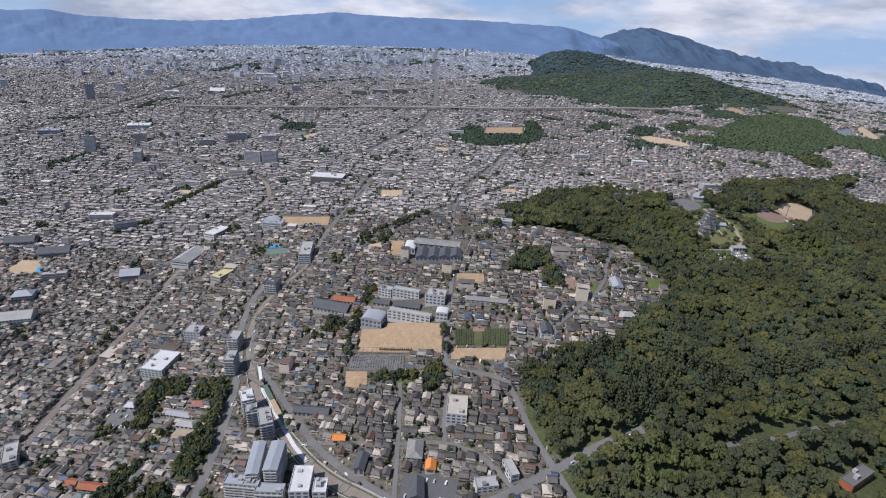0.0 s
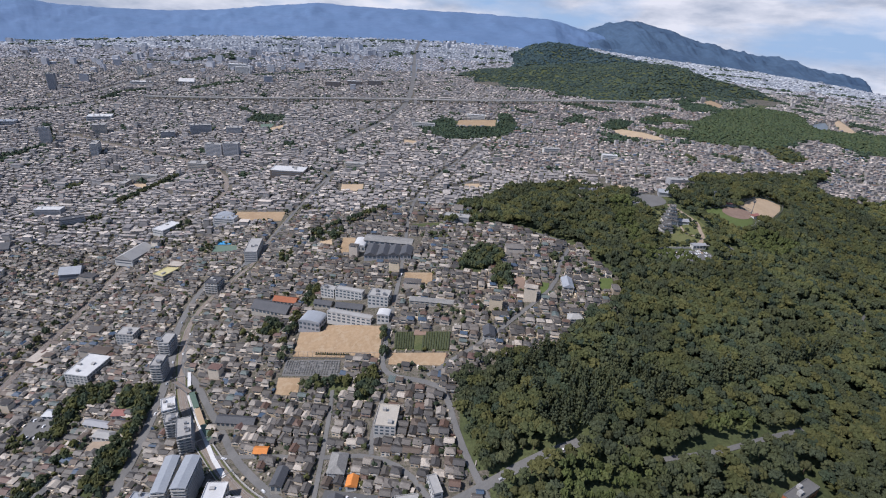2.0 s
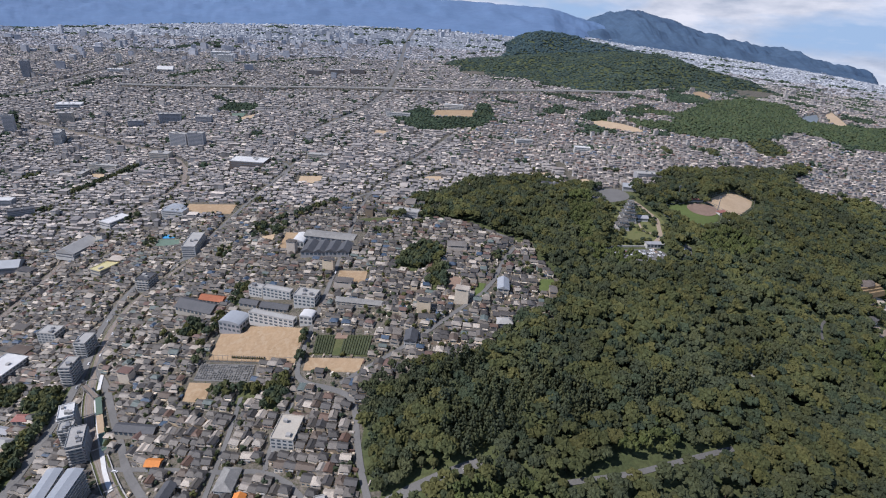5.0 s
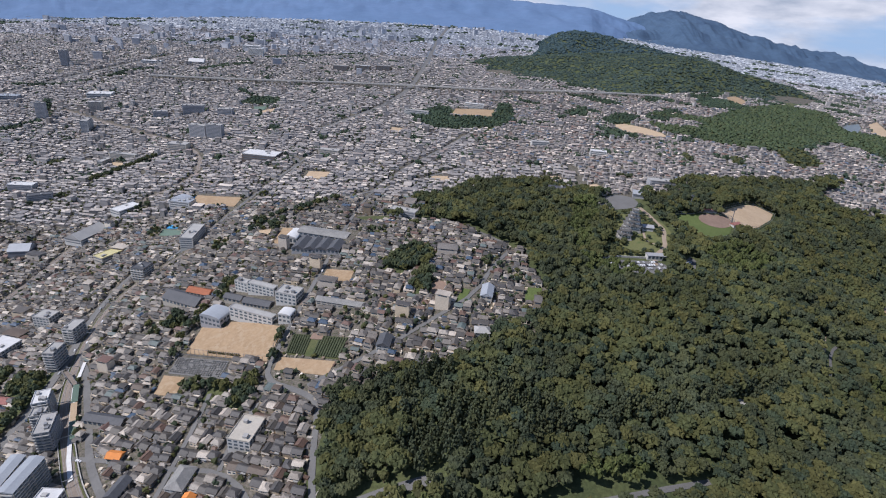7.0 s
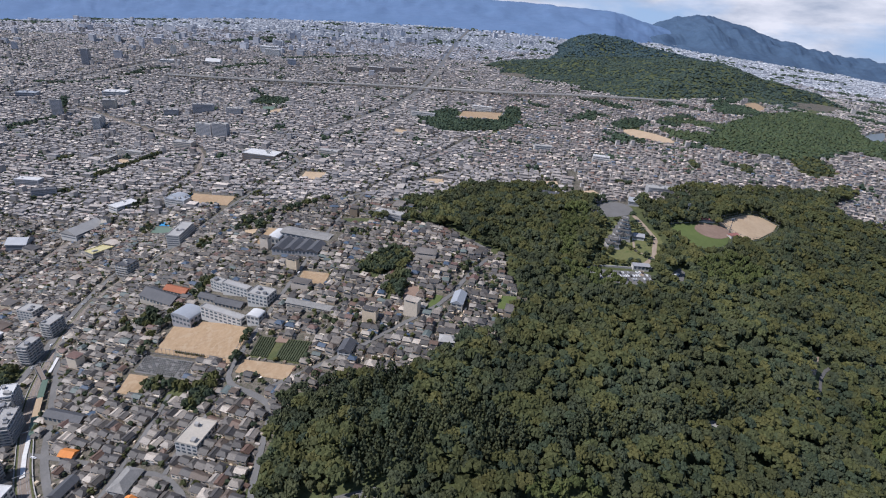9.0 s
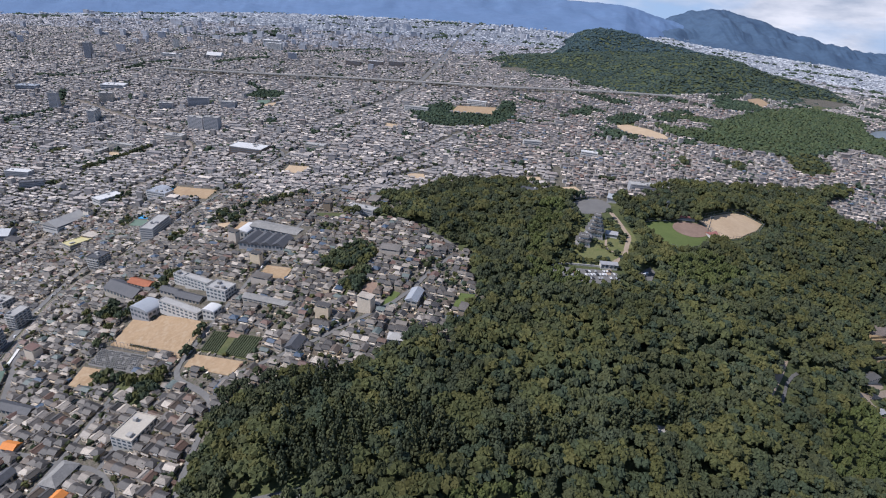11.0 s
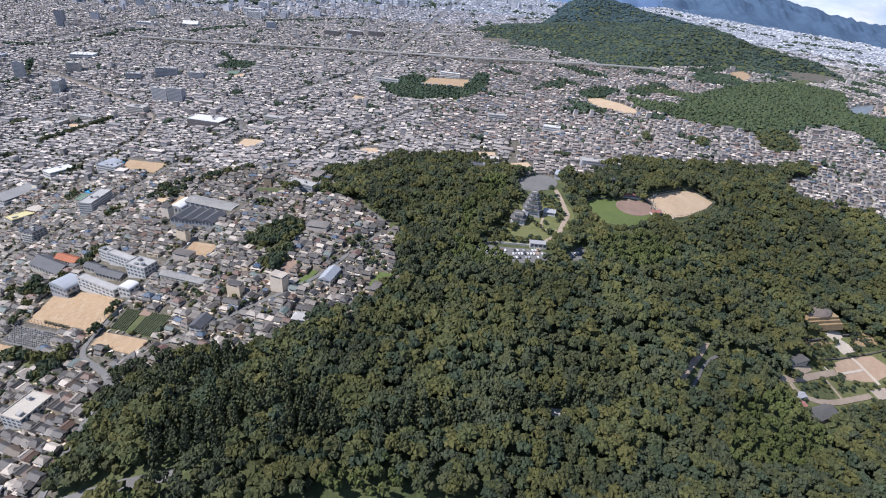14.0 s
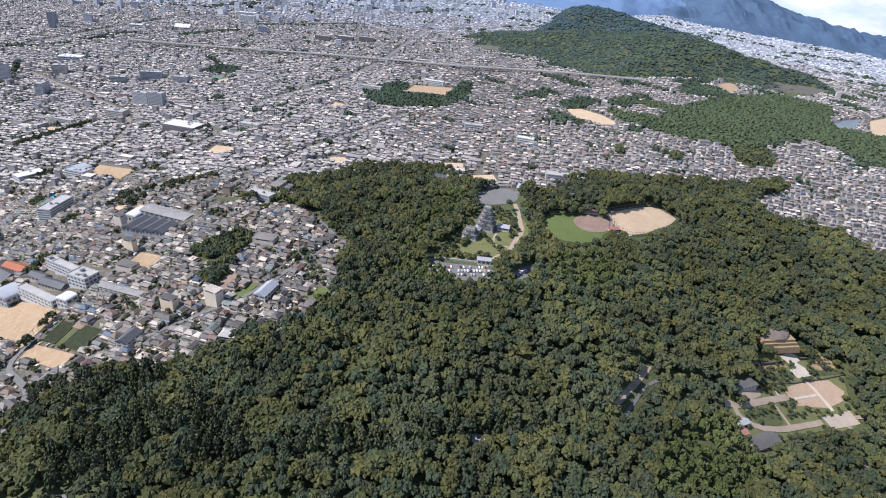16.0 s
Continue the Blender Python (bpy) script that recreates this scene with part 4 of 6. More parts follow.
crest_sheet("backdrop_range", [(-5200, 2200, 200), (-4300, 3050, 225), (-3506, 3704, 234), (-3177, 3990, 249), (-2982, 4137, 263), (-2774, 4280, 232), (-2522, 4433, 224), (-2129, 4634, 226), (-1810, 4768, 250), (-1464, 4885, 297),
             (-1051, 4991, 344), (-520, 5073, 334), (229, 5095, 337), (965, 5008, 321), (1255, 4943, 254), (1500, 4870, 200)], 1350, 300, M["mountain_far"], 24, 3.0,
            label="long wooded mountain range closing the basin, tinted blue for haze", category="mountains", kind="structure")
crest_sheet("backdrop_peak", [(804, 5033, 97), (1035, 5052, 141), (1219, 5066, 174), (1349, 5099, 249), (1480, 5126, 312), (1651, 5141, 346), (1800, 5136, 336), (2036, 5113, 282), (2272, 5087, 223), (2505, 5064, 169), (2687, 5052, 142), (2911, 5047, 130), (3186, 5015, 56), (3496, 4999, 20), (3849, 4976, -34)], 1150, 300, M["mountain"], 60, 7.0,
            label="wooded mountain with a broad summit, tinted blue for haze", category="mountain", kind="structure")
ridge = crest_sheet("wooded_ridge", RIDGE, 620, 260, M["forest_floor"], 30, 11.0, RIDGE_FOOT, sink=3.0, label="long low green wooded hill above the town", category="hill", kind="structure")
back_hill = crest_sheet("wooded_hill", BACK_HILL, 620, 420, M["forest_floor"], 22, 15.0, BACK_FOOT, sink=6.0, label="rounded wooded hill behind the long green hill", category="hill", kind="structure")


# ---- roads, tracks, fields ----
for name, (width, line) in ROADS.items():
    strip(name, rounded(line, 1), width, M["path_pink" if name in ("castle_path", "garden_path", "tomb_walk") else "asphalt"], 0.5, label="pale gravel path through the garden" if name in ("castle_path", "garden_path", "tomb_walk") else "grey asphalt road between the houses", category="road", kind="structure")
strip("railway_verge", rounded(RAIL, 1), 10.5, M["grass"], 0.35, label="grassy verge along the railway", category="verge", kind="structure")
strip("railway_bed", rounded(RAIL, 1), 8.2, M["ballast"], 0.45, label="brown ballasted railway line curving through the town", category="railway", kind="structure")
strip("railway_bed", rounded(RAIL_WEST, 1), 8.5, M["ballast"], 0.45, label="brown ballasted railway line beside low roofs", category="railway", kind="structure")
for name, (outline, kind, label, category) in FIELDS.items():
    drape(name, rounded(outline, 2, True) if len(outline) > 7 and name != "ball_sand" else outline, M[kind], 0.62 if name == "infield" else 0.42, label=label, category=category, kind="structure")

# ---- houses ----
HOUSE_LOOPS = np.array([0, 1, 5, 4, 1, 2, 6, 5, 2, 3, 7, 6, 3, 0, 4, 7, 8, 9, 13, 12, 10, 11, 12, 13, 9, 10, 13, 11, 8, 12])
HOUSE_SIZES = [4, 4, 4, 4, 4, 4, 3, 3]


def house_stuff(name, lots, mats, windows=False, **tags):
    """Many plain houses joined: lots hold x, y, turn, width, depth, eaves height, roof rise, ridge half length, gabled (1) or not."""
    L = np.asarray(lots, float)
    x, y, turn, w, d, h, rise, rid, gab = L.T
    z = ground(x, y)
    over = 0.45
    c, s = np.cos(turn), np.sin(turn)
    def place(a, b, zz):
        return np.stack([x + a * c - b * s, y + a * s + b * c, zz], -1)
    vs = []
    for zz in (z - 1.5, z + h):
        for a, b in ((-1, -1), (1, -1), (1, 1), (-1, 1)):
            vs.append(place(a * w / 2, b * d / 2, zz))
    for a, b in ((-1, -1), (1, -1), (1, 1), (-1, 1)):
        vs.append(place(a * (w / 2 + over), b * (d / 2 + over), z + h - 0.15 + 0.02 * (rise > 0)))
    for a in (-1, 1):
        vs.append(place(a * rid, np.zeros_like(x), z + h + rise))
    V = np.stack(vs, 1).reshape(-1, 3)
    n = len(L)
    loops = (HOUSE_LOOPS[None] + 14 * np.arange(n)[:, None]).ravel()
    midx = np.tile([0, 0, 0, 0, 1, 1, 1, 1], (n, 1))
    midx[gab > 0.5, 6:] = 0
    sizes, midx = np.tile(HOUSE_SIZES, n), midx.ravel()
    if windows:
        quads, base = [], len(V)
        for side in range(4):
            along = w if side < 2 else d
            out = (d if side < 2 else w) / 2 + 0.06
            sign = -1 if side % 2 else 1
            for p, q in ((-.34, h - 1.95), (.34, h - 1.95), (.34, h - 0.75), (-.34, h - 0.75)):
                u = p * along * sign
                quads.append(place(u, -out * sign, z + q) if side < 2 else place(out * sign, u, z + q))
        V = np.concatenate([V, np.stack(quads, 1).reshape(-1, 3)])
        loops = np.concatenate([loops, base + np.arange(16 * n)])
        sizes, midx = np.concatenate([sizes, np.full(4 * n, 4)]), np.concatenate([midx, np.full(4 * n, 2)])
    return tagged(fast_mesh(name, V, loops, sizes, mats, midx), kind="stuff", **tags)


def grid_lots(x0, x1, y0, y1, shear, lean, pitch, deep, street, block, rnd, drop=0.06):
    """Lots in two rows between streets; shear tilts the cross streets, lean the long ones."""
    rows, out = 0, []
    pair = 2 * deep + street
    nv, nu = int((y1 - y0) / pair) + 40, int((x1 - x0) / pitch) + 60
    us, vs = np.meshgrid(np.arange(-30, nu), np.arange(-20, nv), indexing="ij")
    for half in (0, 1):
        u = us * pitch + np.floor(us / block) * street + (vs % 3) * 4.0
        v = vs * pair + deep * (half + 0.5)
        X, Y = x0 + u + v * lean, y0 + v + u * shear
        out.append(np.stack([X.ravel(), Y.ravel()], -1))
    P = np.concatenate(out)
    P = P + rnd.normal(0, 0.9, P.shape)
    keep = (P[:, 0] > x0) & (P[:, 0] < x1) & (P[:, 1] > y0) & (P[:, 1] < y1) & (rnd.random(len(P)) > drop)
    return P[keep]


def built(x, y, margin):
    """Whether points lie on a named building's footprint."""
    hit = np.zeros(np.shape(x), bool)
    for _, bx, by, w, d, _, turn, *_ in BUILDINGS + [("", *p) for p in PLOTS]:
        c, s = math.cos(radians(turn)), math.sin(radians(turn))
        u, v = (x - bx) * c + (y - by) * s, -(x - bx) * s + (y - by) * c
        hit |= (np.abs(u) < w / 2 + margin) & (np.abs(v) < d / 2 + margin)
    return hit


def free(P, margin):
    x, y = P[:, 0], P[:, 1]
    ok = ~wooded(x, y) & ~open_field(x, y)
    for width, line in ROADS.values():
        ok &= near_line(line, x, y) > width / 2 + margin * 0.9
    for outline, *_ in FIELDS.values():
        ok &= near_line(outline + outline[:1], x, y) > margin
    ok &= near_line(RAIL, x, y) > 7 + margin * 0.6
    ok &= near_line(RAIL_WEST, x, y) > 6 + margin * 0.6
    ok &= near_line(HIGHWAY, x, y) > 12
    ok &= ~built(x, y, margin - 0.5)
    ok &= ~inside(RIDGE_AREA, x, y)
    return P[ok]


def house_rows(P, rnd, turn, small, tall=0.05, annex=0.0, broad=0.0, tiers=0.0):
    """Rows for house_stuff: main houses, some blocks and broad sheds, and low annexes beside the houses."""
    n = len(P)
    w, d = rnd.uniform(6.2, 9.8, n) * small, rnd.uniform(5.4, 7.8, n) * small
    h = np.where(rnd.random(n) < 0.3, 3.0, rnd.uniform(4.4, 5.6, n))
    big, shed = rnd.random(n) < tall, rnd.random(n) < broad
    h = np.where(big, rnd.uniform(8, 17, n), h)
    w, d = np.where(big, w * 1.5, w), np.where(big, d * 1.25, d)
    w, d, h = np.where(shed, w * 2.6, w), np.where(shed, d * 2.0, d), np.where(shed, rnd.uniform(6, 10, n), h)
    flat = big | shed | (rnd.random(n) < 0.12)
    gab = np.where(flat, 0, rnd.random(n) < 0.5)
    rise = np.where(flat, 0.12, d * rnd.uniform(0.2, 0.28, n))
    rid = np.where(gab > 0.5, w / 2 + 0.45, np.maximum(0.8, (w - d) / 2 + 0.9))
    ang = turn + rnd.normal(0, 0.05, n) + np.where(rnd.random(n) < 0.3, math.pi / 2, 0)
    main = np.stack([P[:, 0], P[:, 1], ang, w, d, h, rise, rid, gab], -1)
    if tiers:
        # a wider ground storey with its own low roof under the upper one
        pick = (rnd.random(n) < tiers) & ~big & ~shed & (h > 4)
        foot = main[pick].copy()
        m = len(foot)
        foot[:, 3] *= rnd.uniform(1.0, 1.15, m)
        foot[:, 4] *= rnd.uniform(1.15, 1.45, m)
        foot[:, 0] += rnd.uniform(-0.7, 0.7, m)
        foot[:, 1] -= rnd.uniform(0.0, 0.9, m)
        foot[:, 5], foot[:, 6], foot[:, 8] = 2.7, foot[:, 4] * 0.2, 0
        foot[:, 7] = np.maximum(0.8, (foot[:, 3] - foot[:, 4]) / 2 + 0.9)
        main[pick, 3] *= 0.86
        main[pick, 4] *= 0.86
        main[pick, 7] *= 0.86
        main = np.concatenate([main, foot])
        big, shed = np.concatenate([big, np.ones(m, bool)]), np.concatenate([shed, np.zeros(m, bool)])
        n = len(main)
    if not annex:
        return main
    low = main[(rnd.random(n) < annex) & ~big & ~shed].copy()
    m = len(low)
    side = np.where(rnd.random(m) < 0.5, -1, 1)
    aw, ad = low[:, 3] * rnd.uniform(0.5, 0.9, m), rnd.uniform(2.6, 4.2, m)
    off = side * (low[:, 4] / 2 + ad / 2 - 0.6)
    shift = low[:, 3] * rnd.uniform(-0.3, 0.3, m)
    low[:, 0] += shift * np.cos(low[:, 2]) - off * np.sin(low[:, 2])
    low[:, 1] += shift * np.sin(low[:, 2]) + off * np.cos(low[:, 2])
    low[:, 3], low[:, 4], low[:, 5], low[:, 6] = aw, ad, rnd.uniform(2.3, 2.9, m), ad * 0.24
    low[:, 7], low[:, 8] = aw / 2 + 0.45, 1
    return np.concatenate([main, low])


def scatter(x0, x1, y0, y1, step, rnd, jitter=0.33):
    xs, ys = np.meshgrid(np.arange(x0, x1, step), np.arange(y0, y1, step))
    xs = xs + (np.arange(xs.shape[0]) % 2)[:, None] * step / 2
    P = np.stack([xs.ravel(), ys.ravel()], -1)
    return P + rnd.uniform(-jitter, jitter, P.shape) * step


def box_stuff(name, x, y, z, turn, w, d, h, materials, midx=None, **tags):
    """Many small boxes joined, open below."""
    c, s = np.cos(turn), np.sin(turn)
    vs = []
    for zz in (z, z + h):
        for a, b in ((-1, -1), (1, -1), (1, 1), (-1, 1)):
            vs.append(np.stack([x + a * w / 2 * c - b * d / 2 * s, y + a * w / 2 * s + b * d / 2 * c, zz], -1))
    V = np.stack(vs, 1).reshape(-1, 3)
    n = len(x)
    faces = np.array([0, 1, 5, 4, 1, 2, 6, 5, 2, 3, 7, 6, 3, 0, 4, 7, 4, 5, 6, 7])
    return tagged(fast_mesh(name, V, (faces[None] + 8 * np.arange(n)[:, None]).ravel(), np.full(5 * n, 4), materials, None if midx is None else np.repeat(midx, 5)), kind="stuff", **tags)


def balconies(rows, rnd):
    """Pale upper balconies on the sunny side of the two-storey houses."""
    R = rows[(rows[:, 5] > 4) & (rows[:, 5] < 7)]
    R = R[rnd.random(len(R)) < 0.55]
    n = len(R)
    turn = R[:, 2]
    along = np.abs(np.cos(turn)) > 0.5
    off = np.where(along, R[:, 4], R[:, 3]) / 2 + 0.5
    x, y = R[:, 0] + 0.12 * off, R[:, 1] - off
    w = np.where(along, R[:, 3], R[:, 4]) * rnd.uniform(0.4, 0.85, n)
    ang = np.where(along, turn, turn - math.pi / 2)
    box_stuff("balconies", x, y, ground(x, y) + 2.7, ang, w, np.full(n, 1.3), np.full(n, 1.0), [M["wall"]], label="pale balconies on the upper floors of houses", category="balconies")


rnd = np.random.default_rng(5)
SHEAR = -0.22
half = math.tan(radians(50))


def lots(P, margin):
    P = free(P, margin)
    return P[~leafy(P[:, 0], P[:, 1])]


near_lots = lots(np.concatenate([grid_lots(-1250, 330, 430, 820, SHEAR, 0.0, 8.0, 8.5, 3.6, 9, rnd, 0.05), grid_lots(-700, 330, 225, 430, SHEAR, 0.0, 7.5, 7.8, 3.0, 8, rnd, 0.04)]), 3.0)
near_lots = near_lots[np.abs(near_lots[:, 0]) < near_lots[:, 1] * half + 120]
single = (near_lots[:, 0] > -100) & (near_lots[:, 0] < 90) & (near_lots[:, 1] > 300) & (near_lots[:, 1] < 410)
single[np.where(single)[0][300:]] = False
SINGLE = near_lots[single]
near_rows = house_rows(near_lots[~single], rnd, -0.12, 0.96, 0.004, 0.8, 0.003, 0.65)
house_stuff("town_houses", near_rows, [M["wall"], M["roof"], M["glass"]], True, label="dense two-storey houses with grey tiled roofs", category="houses")
balconies(near_rows, rnd)
# sheds, carports, walls and parked things in the yards
P = free(scatter(-760, 330, 240, 800, 4.6, rnd, 0.5), 0.8)
P = P[rnd.random(len(P)) < 0.42]
n = len(P)
box_stuff("yard_clutter", P[:, 0], P[:, 1], ground(P[:, 0], P[:, 1]) - 0.3, rnd.normal(-0.12, 0.08, n) + np.where(rnd.random(n) < 0.5, math.pi / 2, 0), rnd.uniform(0.5, 2.6, n), rnd.uniform(1.4, 4.6, n), rnd.uniform(1.2, 3.0, n), [M["wall"], M["roof"]],
          (rnd.random(n) < 0.35).astype(int), label="small sheds, garden walls, carports and vans between the houses", category="yard clutter")
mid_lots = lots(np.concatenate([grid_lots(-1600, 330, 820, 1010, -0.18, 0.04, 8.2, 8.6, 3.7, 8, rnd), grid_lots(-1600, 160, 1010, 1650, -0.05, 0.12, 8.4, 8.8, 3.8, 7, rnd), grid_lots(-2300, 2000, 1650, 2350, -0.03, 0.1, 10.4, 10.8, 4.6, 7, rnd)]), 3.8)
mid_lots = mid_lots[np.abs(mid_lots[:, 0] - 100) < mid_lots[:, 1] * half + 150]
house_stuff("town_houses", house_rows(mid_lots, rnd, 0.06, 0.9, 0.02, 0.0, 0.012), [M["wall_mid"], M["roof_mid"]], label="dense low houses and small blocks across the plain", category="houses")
# roof colours step deeper into the painted haze with distance
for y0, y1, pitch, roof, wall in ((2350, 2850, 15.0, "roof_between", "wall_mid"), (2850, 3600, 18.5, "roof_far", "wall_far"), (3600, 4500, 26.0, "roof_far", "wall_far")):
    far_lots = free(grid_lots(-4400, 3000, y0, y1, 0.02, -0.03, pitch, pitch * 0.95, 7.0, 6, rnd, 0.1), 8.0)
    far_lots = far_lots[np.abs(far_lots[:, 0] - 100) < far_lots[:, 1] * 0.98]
    house_stuff("far_town_houses", house_rows(far_lots, rnd, 0.0, pitch / 12.5, 0.03, 0.0, 0.02), [M[wall], M[roof]], label="far houses and blocks to the foot of the mountains, paled by painted haze", category="houses")
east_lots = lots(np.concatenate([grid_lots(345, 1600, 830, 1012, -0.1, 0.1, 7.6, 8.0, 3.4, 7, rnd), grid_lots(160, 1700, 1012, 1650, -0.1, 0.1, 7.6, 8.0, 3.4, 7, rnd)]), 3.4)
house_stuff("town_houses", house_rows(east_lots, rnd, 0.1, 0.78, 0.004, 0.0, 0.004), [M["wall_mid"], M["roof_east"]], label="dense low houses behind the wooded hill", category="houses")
# blocks of flats that stand out of the far town
P = np.concatenate([rnd.normal((-480, 3020), (200, 160), (70, 2)), rnd.normal((-800, 2500), (300, 200), (40, 2)), rnd.normal((-1500, 2500), (500, 350), (50, 2)), rnd.normal((200, 3600), (250, 250), (30, 2))])
P = free(P, 10)
n = len(P)
house_stuff("far_blocks", np.stack([P[:, 0], P[:, 1], rnd.normal(0.05, 0.2, n), rnd.uniform(12, 30, n), rnd.uniform(10, 15, n), rnd.uniform(12, 30, n), np.full(n, 0.1), np.full(n, 4.0), np.zeros(n)], -1), [M["wall_far"], M["roof_far"]], label="blocks of flats in the far town, paled by painted haze", category="blocks")
# ---- trees ----
OCT_V = np.array([(1, 0, 0), (0, 1, 0), (-1, 0, 0), (0, -1, 0), (0, 0, 1), (0, 0, -1)], float)
OCT_F = np.array([(0, 1, 4), (1, 2, 4), (2, 3, 4), (3, 0, 4), (1, 0, 5), (2, 1, 5), (3, 2, 5), (0, 3, 5)])


def ico():
    bm = bmesh.new()
    bmesh.ops.create_icosphere(bm, subdivisions=1, radius=1.0)
    v = np.array([x.co[:] for x in bm.verts])
    f = np.array([[x.index for x in g.verts] for g in bm.faces])
    bm.free()
    return v, f


ICO_V, ICO_F = ico()


def crown_shape(lobes, rnd, tall=0.75, spread=0.62, size=0.46):
    """Lumps set round a dome, unit radius: vertices and triangles."""
    vs, fs = [], []
    for i in range(lobes):
        a = i * 2.4 + rnd.uniform(-.4, .4)
        k = math.sqrt((i + 0.3) / lobes)
        cz = tall * math.sqrt(max(0.0, 1 - (k * 0.92) ** 2)) + rnd.uniform(-.08, .08)
        c = np.array([math.cos(a) * k * spread, math.sin(a) * k * spread, cz])
        s = size * rnd.uniform(0.75, 1.2)
        v = ICO_V * (1 + rnd.uniform(-0.22, 0.22, (len(ICO_V), 1))) * s * np.array([1, 1, 0.85]) + c
        fs.append(ICO_F + len(ICO_V) * i)
        vs.append(v)
    return np.concatenate(vs), np.concatenate(fs)


def tuft_shape(tufts, rnd, tall=0.72, spread=0.78, size=0.3):
    """A ragged crown of many small angular leaf tufts set round a dome, unit radius."""
    vs, fs = [], []
    for i in range(tufts):
        a = i * 2.4 + rnd.uniform(-.5, .5)
        k = math.sqrt((i + 0.3) / tufts)
        cz = tall * math.sqrt(max(0.0, 1 - (k * 0.95) ** 2)) + rnd.uniform(-.12, .12)
        spin = Euler(tuple(rnd.uniform(0, 3.1, 3))).to_matrix()
        v = OCT_V * rnd.uniform(0.7, 1.35, (6, 1)) * size * rnd.uniform(0.8, 1.3)
        v = v @ np.array(spin).T * np.array([1, 1, 0.8]) + np.array([math.cos(a) * k * spread, math.sin(a) * k * spread, cz])
        fs.append(OCT_F + 6 * i)
        vs.append(v)
    return np.concatenate(vs), np.concatenate(fs)


def spire_shape(rnd):
    """A pointed conifer of drooping leaf tufts in rings that narrow to the tip, unit radius."""
    vs, fs, n = [], [], 0
    for ring, (z, k, count) in enumerate(((-0.25, 0.80, 6), (0.12, 0.64, 5), (0.48, 0.46, 4), (0.80, 0.27, 3), (1.10, 0.0, 1))):
        for i in range(count):
            a = math.tau * i / count + ring * 0.7 + rnd.uniform(-.25, .25)
            spin = Euler(tuple(rnd.uniform(0, 3.1, 3))).to_matrix()
            v = OCT_V * rnd.uniform(0.75, 1.25, (6, 1)) * (0.42 - 0.05 * ring)
            v = v @ np.array(spin).T * np.array([1, 1, 0.55]) + np.array([math.cos(a) * k, math.sin(a) * k, z + rnd.uniform(-.06, .06)])
            vs.append(v)
            fs.append(OCT_F + 6 * n)
            n += 1
    return np.concatenate(vs), np.concatenate(fs)


def tree_stuff(name, P, radius, height, shapes, material, rnd, surface=ground, smooth=False, **tags):
    """Tree crowns joined into one mesh: P holds x, y; radius and height one for each."""
    n = len(P)
    kind = rnd.integers(0, len(shapes), n)
    turn = rnd.uniform(0, 6.28, n)
    z = surface(P[:, 0], P[:, 1])
    allv, allf, tint, off = [], [], [], 0
    for k, (v, f) in enumerate(shapes):
        i = np.where(kind == k)[0]
        if not len(i):
            continue
        c, s = np.cos(turn[i])[:, None], np.sin(turn[i])[:, None]
        r, h = radius[i][:, None], height[i][:, None]
        X = P[i, 0][:, None] + r * (v[:, 0] * c - v[:, 1] * s)
        Y = P[i, 1][:, None] + r * (v[:, 0] * s + v[:, 1] * c)
        Z = z[i][:, None] + h * 0.35 + h * 0.62 * v[:, 2]
        allv.append(np.stack([X, Y, Z], -1).reshape(-1, 3))
        allf.append((f[None] + (off + len(v) * np.arange(len(i)))[:, None, None]).reshape(-1, 3))
        tint.append(np.repeat(rnd.random(len(i)), len(f)))
        off += len(v) * len(i)
    V, F = np.concatenate(allv), np.concatenate(allf)
    ob = fast_mesh(name, V, F.ravel(), np.full(len(F), 3), [material], smooth=smooth)
    ob.data.attributes.new("tint", "FLOAT", "FACE").data.foreach_set("value", np.concatenate(tint).astype(np.float32))
    return tagged(ob, kind="stuff", **tags)


LUSH = [tuft_shape(22, rnd, 0.68, 0.84, 0.31) for _ in range(8)]
PLAIN = [tuft_shape(13, rnd, 0.68, 0.80, 0.39) for _ in range(8)]
SHRUB = [tuft_shape(3, rnd, 0.5, 0.5, 0.66) for _ in range(6)]
FARC = [tuft_shape(1, rnd, 0.3, 0.0, 0.95) for _ in range(12)]
SPIRE = [spire_shape(rnd) for _ in range(4)]


def spread_noise(P, scale, seed):
    return np.array([noise.noise(Vector((x / scale + seed, y / scale, seed))) for x, y in P])


CEDARS = [[(150, 338), (173, 339), (237, 361), (290, 384), (341, 400), (400, 431), (443, 454), (448, 470), (379, 443), (320, 412), (266, 393), (216, 400), (221, 410), (160, 430), (110, 420), (127, 369)]]
BAMBOO = [[(443, 632), (445, 659), (476, 687), (496, 694), (512, 676), (528, 664), (500, 636), (470, 626)], [(544, 496), (607, 540), (621, 515), (645, 512), (593, 464), (524, 434)],
          [(310, 783), (340, 793), (337, 738), (315, 699), (317, 654), (310, 622), (297, 624), (293, 680)], [(293, 614), (325, 610), (364, 599), (375, 587), (329, 569), (301, 585)],
          [(250, 330), (262, 351), (294, 365), (312, 346), (264, 322)], [(140, 280), (200, 285), (210, 310), (150, 312)]]
GAPS = [(5.0, ROADS["forest_path"][1]), (6.5, ROADS["cross_road"][1]), (5.5, ROADS["hill_road"][1]), (3.4, ROADS["wood_lane"][1]), (4.0, ROADS["tomb_walk"][1]), (4.5, ROADS["castle_path"][1])]


